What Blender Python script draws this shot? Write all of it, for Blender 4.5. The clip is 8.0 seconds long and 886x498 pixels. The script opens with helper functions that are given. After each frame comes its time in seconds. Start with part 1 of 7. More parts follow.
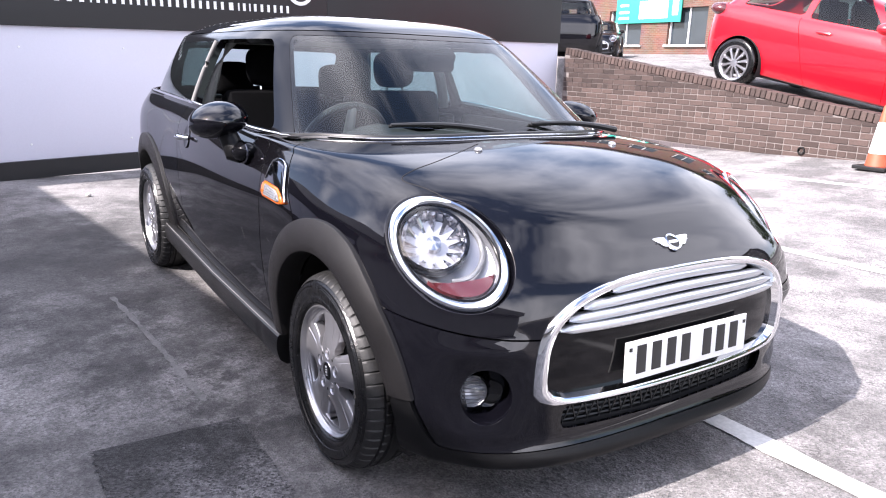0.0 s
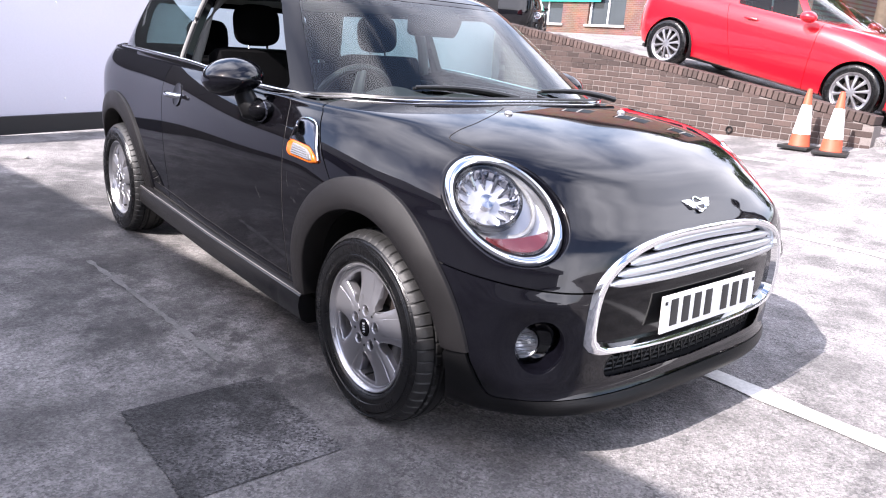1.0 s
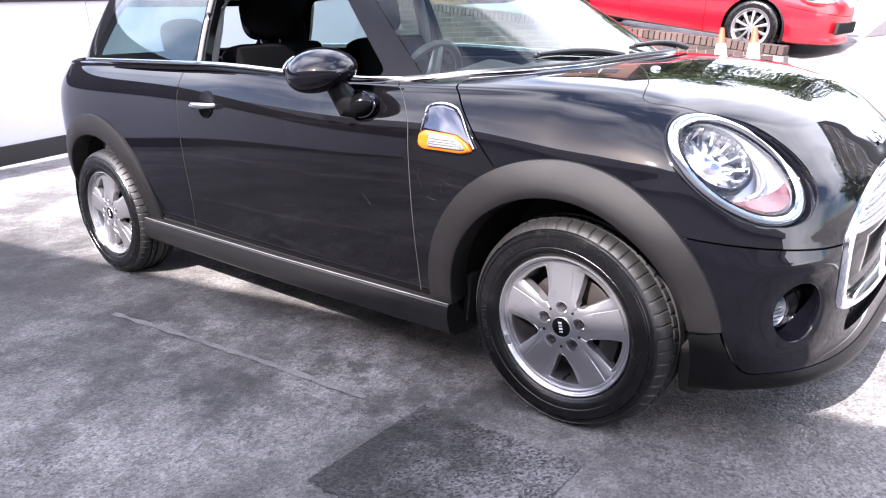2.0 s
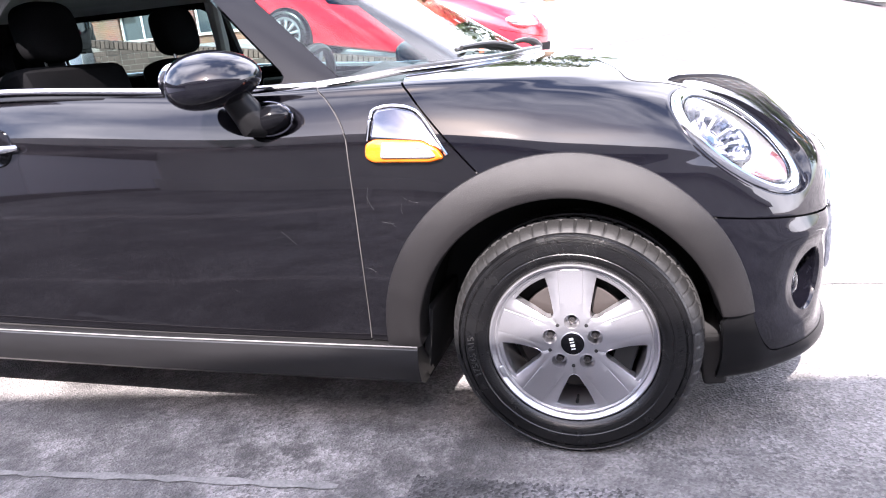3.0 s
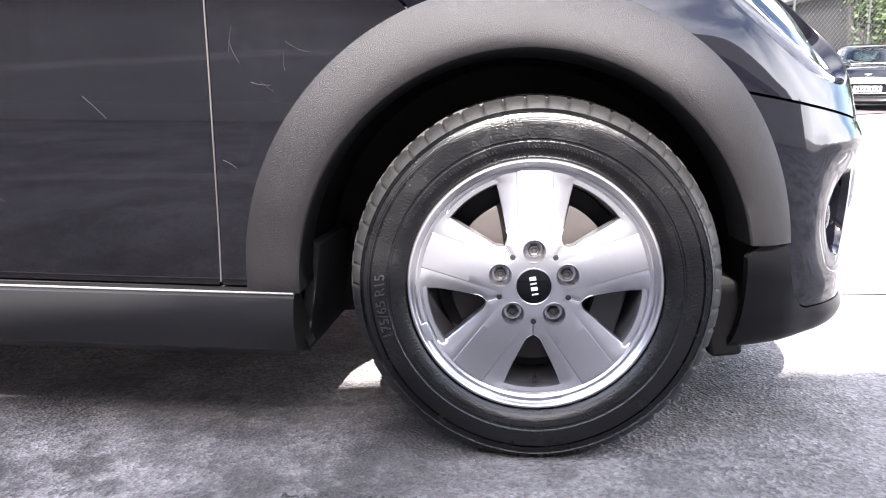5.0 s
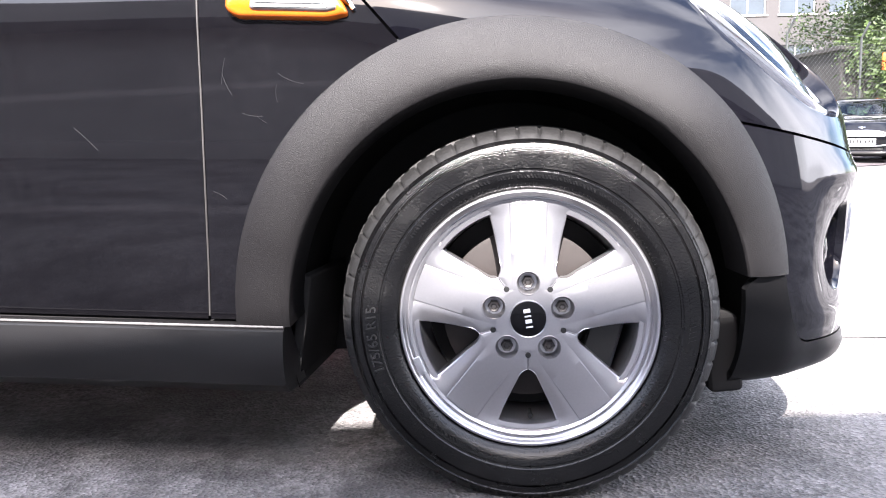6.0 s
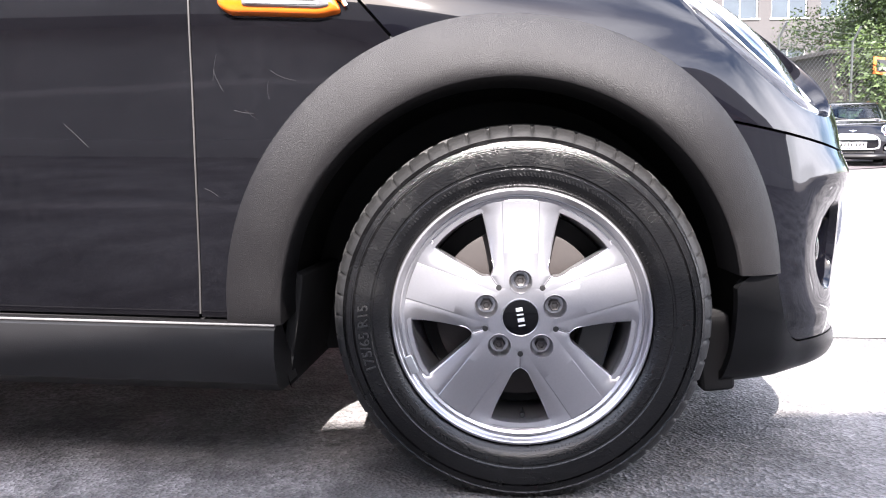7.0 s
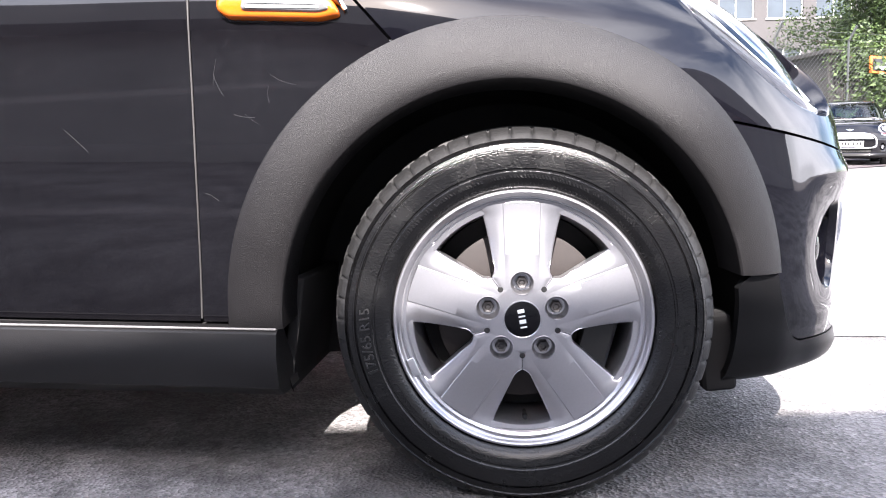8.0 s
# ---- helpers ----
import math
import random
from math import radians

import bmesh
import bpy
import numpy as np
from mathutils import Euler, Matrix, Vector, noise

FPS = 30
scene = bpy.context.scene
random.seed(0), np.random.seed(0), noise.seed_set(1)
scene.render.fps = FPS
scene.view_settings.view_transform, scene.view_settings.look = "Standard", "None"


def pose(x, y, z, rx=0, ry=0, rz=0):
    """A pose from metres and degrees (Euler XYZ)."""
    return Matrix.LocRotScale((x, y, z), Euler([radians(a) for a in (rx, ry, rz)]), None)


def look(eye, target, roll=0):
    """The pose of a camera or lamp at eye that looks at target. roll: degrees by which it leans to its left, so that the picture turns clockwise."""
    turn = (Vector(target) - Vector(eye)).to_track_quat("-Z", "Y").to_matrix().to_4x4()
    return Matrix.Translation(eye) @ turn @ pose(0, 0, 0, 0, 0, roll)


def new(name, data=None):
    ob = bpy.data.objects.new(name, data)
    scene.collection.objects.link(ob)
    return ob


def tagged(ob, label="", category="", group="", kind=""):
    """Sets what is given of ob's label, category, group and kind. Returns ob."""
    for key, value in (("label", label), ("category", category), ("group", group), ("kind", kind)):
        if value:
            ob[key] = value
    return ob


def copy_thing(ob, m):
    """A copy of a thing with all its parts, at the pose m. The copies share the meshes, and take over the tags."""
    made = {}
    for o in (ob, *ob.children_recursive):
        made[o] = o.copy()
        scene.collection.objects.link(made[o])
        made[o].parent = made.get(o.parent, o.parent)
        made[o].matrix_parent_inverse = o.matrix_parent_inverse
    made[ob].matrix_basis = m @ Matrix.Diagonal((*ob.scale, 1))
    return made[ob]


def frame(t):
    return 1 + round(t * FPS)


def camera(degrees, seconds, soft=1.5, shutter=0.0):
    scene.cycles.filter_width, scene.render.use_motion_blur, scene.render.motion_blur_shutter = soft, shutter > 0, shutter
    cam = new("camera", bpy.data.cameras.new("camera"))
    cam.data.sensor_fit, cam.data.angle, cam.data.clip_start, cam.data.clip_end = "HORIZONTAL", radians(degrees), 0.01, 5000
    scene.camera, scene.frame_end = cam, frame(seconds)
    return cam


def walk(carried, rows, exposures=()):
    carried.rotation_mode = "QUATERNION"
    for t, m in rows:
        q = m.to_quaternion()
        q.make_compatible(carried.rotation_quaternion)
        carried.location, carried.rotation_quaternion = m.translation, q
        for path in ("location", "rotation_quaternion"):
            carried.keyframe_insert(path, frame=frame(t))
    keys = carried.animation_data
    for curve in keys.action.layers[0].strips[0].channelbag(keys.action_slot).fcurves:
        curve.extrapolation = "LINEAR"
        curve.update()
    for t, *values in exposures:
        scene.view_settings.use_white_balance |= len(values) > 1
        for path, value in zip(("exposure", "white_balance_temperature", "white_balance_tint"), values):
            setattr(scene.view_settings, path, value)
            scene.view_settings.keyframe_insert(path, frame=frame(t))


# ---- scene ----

from mathutils.bvhtree import BVHTree

cam = camera(63.0, 8.0, soft=1.1)
PATH = [
    (0, (1.868, -1.642, 1.203), (0.247, -0.581, 0.706), 1.9),
    (0.5, (1.856, -1.681, 1.212), (0.238, -0.625, 0.695), 4.5),
    (1, (1.71, -1.981, 1.155), (0.244, -0.737, 0.602), 4.2),
    (1.5, (1.347, -2.232, 1.101), (-0.063, -0.925, 0.551), 0.1),
    (1.7, (1.175, -2.33, 1.117), (-0.179, -0.987, 0.515), -1.7),
    (2.8, (0.293, -2.468, 0.993), (-0.366, -0.642, 0.513), -4.1),
    (3, (0.167, -2.428, 1.009), (-0.368, -0.579, 0.466), -5.4),
    (3.5, (-0.041, -2.253, 0.88), (-0.358, -0.355, 0.338), -3.2),
    (4, (-0.031, -2.082, 0.708), (-0.175, -0.161, 0.169), -1.0),
    (4.5, (-0.057, -1.98, 0.6), (-0.211, -0.035, 0.158), -0.4),
    (6, (-0.044, -1.938, 0.505), (-0.201, 0.048, 0.328), -0.4),
    (6.5, (-0.041, -1.936, 0.502), (-0.181, 0.052, 0.337), -0.1),
    (7, (-0.043, -1.935, 0.499), (-0.181, 0.053, 0.327), -0.2),
    (7.5, (-0.044, -1.934, 0.5), (-0.182, 0.054, 0.334), -0.4),
    (8, (-0.047, -1.936, 0.499), (-0.181, 0.052, 0.334), -0.7),
]
walk(cam, [(t, look(eye, target, roll)) for t, eye, target, roll in PATH],
     exposures=[(0.0, 1.40, 6400, 18), (1.7, 1.78, 6400, 18), (3.0, 2.58, 6450, 20), (4.5, 2.70, 6450, 16), (6.0, 2.54, 6450, 15), (8.0, 2.38, 6450, 15)])

# ---- daylight ----
SUN_DIR = Vector((-0.03, 1.15, -1.0)).normalized()      # the way the sunlight travels
SUN_EL = math.asin(-SUN_DIR.z)
world = bpy.data.worlds.new("sky")
scene.world = world
world.use_nodes = True
wn = world.node_tree.nodes
sky = wn.new("ShaderNodeTexSky")
sky.sky_type, sky.sun_disc = "NISHITA", False
sky.sun_elevation, sky.sun_rotation = SUN_EL, math.pi
sky.dust_density = 2.0
tc = wn.new("ShaderNodeTexCoord")
cloud = wn.new("ShaderNodeTexNoise")
cloud.inputs["Scale"].default_value, cloud.inputs["Detail"].default_value, cloud.inputs["Distortion"].default_value = 1.7, 6.0, 0.5
ramp = wn.new("ShaderNodeValToRGB")
ramp.color_ramp.elements[0].position, ramp.color_ramp.elements[1].position = 0.42, 0.70
puff = wn.new("ShaderNodeMix")
puff.data_type = "RGBA"
puff.inputs["B"].default_value = (13.5, 13.8, 14.6, 1)
for a, b in ((tc.outputs["Generated"], cloud.inputs["Vector"]), (cloud.outputs["Fac"], ramp.inputs[0]), (ramp.outputs[0], puff.inputs[0]),
             (sky.outputs[0], puff.inputs["A"]), (puff.outputs["Result"], wn["Background"].inputs[0])):
    world.node_tree.links.new(a, b)
wn["Background"].inputs[1].default_value = 0.14
sun = new("sun", bpy.data.lights.new("sun", "SUN"))
sun.data.energy, sun.data.angle, sun.data.color = 5.0, radians(0.5), (1.0, 0.955, 0.9)
sun.matrix_world = look((0, 0, 20), Vector((0, 0, 20)) + SUN_DIR)


# ---- materials ----
def shader(name, color, rough=0.5, metal=0.0, coat=0.0, coat_rough=0.03, spread=0.0, scale=4.0, grain=0.0,
           grain_scale=90.0, bump=0.0, bump_scale=200.0, rough_spread=0.0, island=0.0, random_ob=0.0, ior=1.5):
    """A procedural surface: colour varied at two scales, roughness varied, fine relief."""
    m = bpy.data.materials.new(name)
    m.use_nodes = True
    nt = m.node_tree
    b = nt.nodes["Principled BSDF"]
    b.inputs["Roughness"].default_value = rough
    b.inputs["Metallic"].default_value = metal
    b.inputs["Coat Weight"].default_value = coat
    b.inputs["Coat Roughness"].default_value = coat_rough
    b.inputs["IOR"].default_value = ior
    b.inputs["Base Color"].default_value = (*color, 1)
    tc = nt.nodes.new("ShaderNodeTexCoord")

    def noise_at(sc, detail=6.0):
        n = nt.nodes.new("ShaderNodeTexNoise")
        n.inputs["Scale"].default_value, n.inputs["Detail"].default_value = sc, detail
        nt.links.new(tc.outputs["Object"], n.inputs["Vector"])
        return n.outputs["Fac"]

    def math_node(op, a, c, d=None):
        n = nt.nodes.new("ShaderNodeMath")
        n.operation = op
        for i, v in enumerate((a, c, d)):
            if v is None:
                continue
            if isinstance(v, (int, float)):
                n.inputs[i].default_value = v
            else:
                nt.links.new(v, n.inputs[i])
        return n.outputs[0]

    total = None
    for amount, sc in ((spread, scale), (grain, grain_scale)):
        if amount:
            v = math_node("MULTIPLY_ADD", noise_at(sc), 4.0 * amount, 1.0 - 2.0 * amount)
            total = v if total is None else math_node("MULTIPLY", total, v)
    for amount, kind in ((island, "geo"), (random_ob, "ob")):
        if amount:
            if kind == "geo":
                src = nt.nodes.new("ShaderNodeNewGeometry").outputs["Random Per Island"]
            else:
                src = nt.nodes.new("ShaderNodeObjectInfo").outputs["Random"]
            v = math_node("MULTIPLY_ADD", src, 2.0 * amount, 1.0 - amount)
            total = v if total is None else math_node("MULTIPLY", total, v)
    if total is not None:
        total = math_node("MAXIMUM", total, 0.05)
        mix = nt.nodes.new("ShaderNodeVectorMath")
        mix.operation = "SCALE"
        mix.inputs[0].default_value = color
        nt.links.new(total, mix.inputs["Scale"])
        nt.links.new(mix.outputs[0], b.inputs["Base Color"])
    if rough_spread:
        r = math_node("MULTIPLY_ADD", noise_at(scale * 1.7), 4 * rough_spread, rough - 2 * rough_spread)
        nt.links.new(r, b.inputs["Roughness"])
    if bump:
        bn = nt.nodes.new("ShaderNodeBump")
        bn.inputs["Strength"].default_value, bn.inputs["Distance"].default_value = bump, 0.002
        nt.links.new(noise_at(bump_scale), bn.inputs["Height"])
        nt.links.new(bn.outputs[0], b.inputs["Normal"])
    return m


def glass(name, color, rough=0.0, see=0.75):
    """Thin pane: clear film with a gloss over it."""
    m = bpy.data.materials.new(name)
    m.use_nodes = True
    nt = m.node_tree
    nt.nodes.remove(nt.nodes["Principled BSDF"])
    out = nt.nodes["Material Output"]
    t = nt.nodes.new("ShaderNodeBsdfTransparent")
    t.inputs[0].default_value = (*[c * see for c in color], 1)
    g = nt.nodes.new("ShaderNodeBsdfGlossy")
    g.inputs["Roughness"].default_value = rough
    lw = nt.nodes.new("ShaderNodeLayerWeight")
    lw.inputs["Blend"].default_value = 0.5
    pw = nt.nodes.new("ShaderNodeMath")
    pw.operation, pw.inputs[1].default_value = "POWER", 4.0
    nt.links.new(lw.outputs["Facing"], pw.inputs[0])
    fr = nt.nodes.new("ShaderNodeMath")
    fr.operation, fr.inputs[1].default_value, fr.inputs[2].default_value = "MULTIPLY_ADD", 0.93, 0.05
    nt.links.new(pw.outputs[0], fr.inputs[0])
    mx = nt.nodes.new("ShaderNodeMixShader")
    nt.links.new(fr.outputs[0], mx.inputs[0])
    nt.links.new(t.outputs[0], mx.inputs[1])
    nt.links.new(g.outputs[0], mx.inputs[2])
    nt.links.new(mx.outputs[0], out.inputs[0])
    return m




def car_paint(name, color, dust, lines=0.0):
    """Gloss black paint under a thin film of dust, with faint wavy lines of the dust colour."""
    m = shader(name, color, 0.035)
    nt = m.node_tree
    b = nt.nodes["Principled BSDF"]
    tc = nt.nodes.new("ShaderNodeTexCoord")
    n1, n2 = nt.nodes.new("ShaderNodeTexNoise"), nt.nodes.new("ShaderNodeTexNoise")
    n1.inputs["Scale"].default_value, n1.inputs["Detail"].default_value = 3.0, 8.0
    n2.inputs["Scale"].default_value, n2.inputs["Detail"].default_value = 70.0, 4.0
    add = nt.nodes.new("ShaderNodeMath")
    add.operation = "MULTIPLY"
    for n, k in ((n1, 0), (n2, 1)):
        nt.links.new(tc.outputs["Object"], n.inputs["Vector"])
        nt.links.new(n.outputs["Fac"], add.inputs[k])
    fac = add.outputs[0]
    if lines:
        mp, wv = nt.nodes.new("ShaderNodeMapping"), nt.nodes.new("ShaderNodeTexWave")
        mp.inputs["Scale"].default_value = (0.35, 0.35, 1.0)
        wv.bands_direction = "Z"
        wv.inputs["Scale"].default_value, wv.inputs["Distortion"].default_value, wv.inputs["Detail"].default_value, wv.inputs["Detail Scale"].default_value = 1.7, 1.6, 2.0, 1.3
        rp = nt.nodes.new("ShaderNodeMapRange")
        rp.inputs["From Min"].default_value, rp.inputs["From Max"].default_value, rp.inputs["To Max"].default_value = 0.985, 1.0, lines
        ad = nt.nodes.new("ShaderNodeMath")
        ad.operation = "ADD"
        for a, c in ((tc.outputs["Object"], mp.inputs[0]), (mp.outputs[0], wv.inputs["Vector"]), (wv.outputs["Fac"], rp.inputs["Value"]), (rp.outputs[0], ad.inputs[0]), (fac, ad.inputs[1])):
            nt.links.new(a, c)
        fac = ad.outputs[0]
    mx = nt.nodes.new("ShaderNodeMix")
    mx.data_type = "RGBA"
    mx.inputs["A"].default_value, mx.inputs["B"].default_value = (*color, 1), (*dust, 1)
    nt.links.new(fac, mx.inputs[0])
    nt.links.new(mx.outputs["Result"], b.inputs["Base Color"])
    return m


PAINT = car_paint("black_paint", (0.0014, 0.0014, 0.0026), (0.0062, 0.006, 0.0085))
PAINT_DOOR = car_paint("black_paint_scuffed", (0.0014, 0.0013, 0.0020), (0.0095, 0.009, 0.0108), 0.22)
PLASTIC = shader("grey_black_plastic", (0.0078, 0.0072, 0.0077), 0.44, spread=0.16, scale=5, grain=0.35, grain_scale=420, bump=0.5, bump_scale=900, rough_spread=0.07, ior=1.36)
SILL_PLASTIC = shader("sill_plastic", (0.0085, 0.0082, 0.0087), 0.31, spread=0.14, scale=5, grain=0.1, grain_scale=300, bump=0.15, bump_scale=650, ior=1.5)
LIP_PLASTIC = shader("smooth_black_plastic", (0.007, 0.007, 0.0075), 0.33, spread=0.15, scale=6, grain=0.1, grain_scale=200, bump=0.1, bump_scale=500, ior=1.24)
RUBBER = shader("dark_rubber", (0.012, 0.012, 0.012), 0.4, spread=0.15, scale=8)
TYRE = shader("tyre_rubber", (0.0032, 0.0031, 0.0033), 0.22, spread=0.3, scale=14, grain=0.35, grain_scale=160, bump=0.45, bump_scale=320, rough_spread=0.14, ior=1.5)
TREAD = shader("tread_rubber", (0.011, 0.0108, 0.011), 0.55, spread=0.3, scale=14, grain=0.35, grain_scale=160, bump=0.3, bump_scale=260)
ALLOY = shader("silver_alloy", (0.47, 0.465, 0.485), 0.28, 0.88, 0.3, 0.1, spread=0.04, scale=6, grain=0.03, grain_scale=300)
CHROME = shader("chrome", (0.85, 0.86, 0.88), 0.06, 1.0, spread=0.02, scale=9)
DARK_CHROME = shader("dark_chrome", (0.16, 0.16, 0.18), 0.10, 1.0, spread=0.08, scale=12)
SATIN = shader("satin_silver", (0.62, 0.63, 0.65), 0.32, 0.9, spread=0.04, scale=12)
DARK = shader("dark_void", (0.028, 0.0275, 0.028), 0.9, spread=0.2, scale=6, ior=1.06)
GLOSS_BLACK = shader("gloss_black_trim", (0.004, 0.004, 0.005), 0.08, 0, 0.0, 0.03, spread=0.15, scale=5, ior=1.32)
FABRIC = shader("black_cloth", (0.006, 0.006, 0.0065), 0.85, spread=0.15, scale=7, grain=0.2, grain_scale=260, bump=0.5, bump_scale=300, ior=1.02)
DASH = shader("dark_dash_plastic", (0.011, 0.011, 0.012), 0.6, spread=0.1, scale=9, grain=0.1, grain_scale=200, bump=0.3, bump_scale=350)
LINER = shader("grey_headliner", (0.2, 0.195, 0.19), 0.9, spread=0.05, scale=6, grain=0.06, grain_scale=200)
ORANGE = shader("amber_lens", (0.55, 0.11, 0.006), 0.12, 0, 0.8, 0.03, spread=0.12, scale=40)
CLEARLENS = shader("clear_lens_grey", (0.22, 0.22, 0.22), 0.12, 0.3, 0.8, 0.03, spread=0.12, scale=60)
WHITE_PLATE = shader("white_plate", (0.78, 0.78, 0.77), 0.35, 0, 0.2, spread=0.04, scale=20)
INK = shader("black_ink", (0.012, 0.012, 0.013), 0.4, spread=0.1, scale=30)
DISC = shader("brake_disc_steel", (0.016, 0.0115, 0.0105), 0.6, 0.15, spread=0.2, scale=18, grain=0.15, grain_scale=120)
GLASS = glass("tinted_glass", (0.80, 0.93, 0.90), see=0.92)
DARKGLASS = glass("dark_tinted_glass", (0.78, 0.92, 0.90), see=0.78)
LENS = glass("headlight_lens", (0.97, 0.98, 1.0), see=0.97)
NUT_STEEL = shader("dark_nut_steel", (0.11, 0.105, 0.105), 0.35, 0.9, spread=0.1, scale=60)
STRIP = shader("bright_strip", (0.88, 0.88, 0.9), 0.16, 1.0, spread=0.03, scale=9)
TYRE_LETTER = shader("raised_tyre_lettering", (0.028, 0.0275, 0.0275), 0.35, spread=0.2, scale=30, grain=0.2, grain_scale=200)
SEAM_GLINT = shader("seam_edge_glint", (0.055, 0.053, 0.053), 0.4, spread=0.25, scale=7)
RED_LENS = shader("red_lens", (0.075, 0.013, 0.016), 0.2, 0, 0.7, 0.03, spread=0.1, scale=30)


def asphalt(name, light, dark, stain=0.5, damp_shade=(), speck=(0.42, 1.52)):
    """Worn asphalt: stones of mixed grey in a dark binder, paler where scuffed, with dark damp stains of their own
    shapes and spots that deepen the shade.
    """
    m = bpy.data.materials.new(name)
    m.use_nodes = True
    nt = m.node_tree
    b = nt.nodes["Principled BSDF"]
    b.inputs["Roughness"].default_value = 0.85
    tc = nt.nodes.new("ShaderNodeTexCoord")

    def tex(kind, sc, **kw):
        n = nt.nodes.new(kind)
        n.inputs["Scale"].default_value = sc
        for k, v in kw.items():
            n.inputs[k].default_value = v
        nt.links.new(tc.outputs["Object"], n.inputs["Vector"])
        return n

    def ramp(src, a, c, v0=0.0, v1=1.0):
        n = nt.nodes.new("ShaderNodeMapRange")
        n.inputs["From Min"].default_value, n.inputs["From Max"].default_value = a, c
        n.inputs["To Min"].default_value, n.inputs["To Max"].default_value = v0, v1
        nt.links.new(src, n.inputs["Value"])
        return n.outputs[0]

    def mul(a, c):
        n = nt.nodes.new("ShaderNodeMath")
        n.operation = "MULTIPLY"
        nt.links.new(a, n.inputs[0])
        nt.links.new(c, n.inputs[1])
        return n.outputs[0]

    stones = tex("ShaderNodeTexVoronoi", 150.0)
    big = tex("ShaderNodeTexVoronoi", 55.0)
    tone = ramp(stones.outputs["Color"], 0.0, 1.0, *speck)
    tone = mul(tone, ramp(big.outputs["Color"], 0.0, 1.0, 0.86, 1.14))
    tone = mul(tone, ramp(tex("ShaderNodeTexNoise", 1.1, Detail=8.0).outputs["Fac"], 0.3, 0.7, 0.84, 1.16))
    tone = mul(tone, ramp(tex("ShaderNodeTexNoise", 1.7, Detail=10.0, Roughness=0.68).outputs["Fac"], 0.40, 0.55, stain, 1.0))
    tone = mul(tone, ramp(tex("ShaderNodeTexNoise", 7.5, Detail=8.0, Roughness=0.7).outputs["Fac"], 0.30, 0.46, 0.45 + 0.5 * stain, 1.0))
    tone = mul(tone, ramp(tex("ShaderNodeTexNoise", 38.0, Detail=6.0, Roughness=0.75).outputs["Fac"], 0.3, 0.7, 0.82, 1.18))
    # placed spots: damp stains, and shade deepened in the colour
    for x, y, reach, deep in damp_shade:
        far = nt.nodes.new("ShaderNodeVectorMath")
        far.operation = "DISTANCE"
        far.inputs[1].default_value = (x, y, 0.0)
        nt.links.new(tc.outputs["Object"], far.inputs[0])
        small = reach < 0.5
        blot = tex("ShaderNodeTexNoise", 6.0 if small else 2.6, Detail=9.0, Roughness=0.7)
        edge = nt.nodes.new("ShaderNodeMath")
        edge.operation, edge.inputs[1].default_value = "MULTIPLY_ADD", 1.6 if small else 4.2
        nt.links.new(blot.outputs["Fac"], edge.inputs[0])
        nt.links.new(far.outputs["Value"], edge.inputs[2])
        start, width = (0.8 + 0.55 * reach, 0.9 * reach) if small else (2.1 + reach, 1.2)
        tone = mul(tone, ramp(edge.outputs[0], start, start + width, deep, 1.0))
    # clusters of dark pits where the binder has worn away
    pits = tex("ShaderNodeTexNoise", 62.0, Detail=3.0, Roughness=0.6)
    herd = tex("ShaderNodeTexNoise", 3.1, Detail=6.0, Roughness=0.65)
    both_in = mul(ramp(pits.outputs["Fac"], 0.47, 0.40), ramp(herd.outputs["Fac"], 0.47, 0.60))
    tone = mul(tone, ramp(both_in, 0.0, 1.0, 1.0, 0.42))
    mix = nt.nodes.new("ShaderNodeMix")
    mix.data_type = "RGBA"
    mix.inputs["A"].default_value, mix.inputs["B"].default_value = (*dark, 1), (*light, 1)
    nt.links.new(tone, mix.inputs[0])
    mix.clamp_factor = False
    nt.links.new(mix.outputs["Result"], b.inputs["Base Color"])
    bn = nt.nodes.new("ShaderNodeBump")
    bn.inputs["Strength"].default_value, bn.inputs["Distance"].default_value = 1.0, 0.004
    nt.links.new(stones.outputs["Distance"], bn.inputs["Height"])
    nt.links.new(bn.outputs[0], b.inputs["Normal"])
    return m


# the listed spots mix damp stains with painted darkening of the building's shade
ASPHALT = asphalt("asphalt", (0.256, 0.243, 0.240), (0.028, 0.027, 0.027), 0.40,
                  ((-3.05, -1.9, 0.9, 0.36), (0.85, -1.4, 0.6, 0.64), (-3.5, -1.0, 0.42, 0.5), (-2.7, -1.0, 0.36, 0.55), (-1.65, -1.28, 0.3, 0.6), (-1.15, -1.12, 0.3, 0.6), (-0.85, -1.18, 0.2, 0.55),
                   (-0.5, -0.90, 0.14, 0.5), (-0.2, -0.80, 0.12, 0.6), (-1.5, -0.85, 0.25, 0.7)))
ASPHALT_DARK = asphalt("asphalt_patch", (0.10, 0.096, 0.098), (0.006, 0.006, 0.006), 0.3, ((0.02, -1.1, 0.16, 1.5),), (-0.05, 1.95))
ROAD = asphalt("road_asphalt", (0.088, 0.076, 0.081), (0.04, 0.036, 0.038), 0.85)
LINE_PAINT = shader("worn_white_line", (0.66, 0.65, 0.63), 0.75, spread=0.16, scale=7, grain=0.15, grain_scale=70, bump=0.4, bump_scale=120)
PANEL_WHITE = shader("white_cladding_sheet", (0.59, 0.585, 0.665), 0.4, spread=0.03, scale=0.8, grain=0.02, grain_scale=60)
SIGN_BLACK = shader("black_sign_sheet", (0.012, 0.012, 0.013), 0.45, spread=0.1, scale=1.5)
SIGN_WHITE = shader("white_letter_vinyl", (0.8, 0.8, 0.8), 0.4, spread=0.04, scale=20)
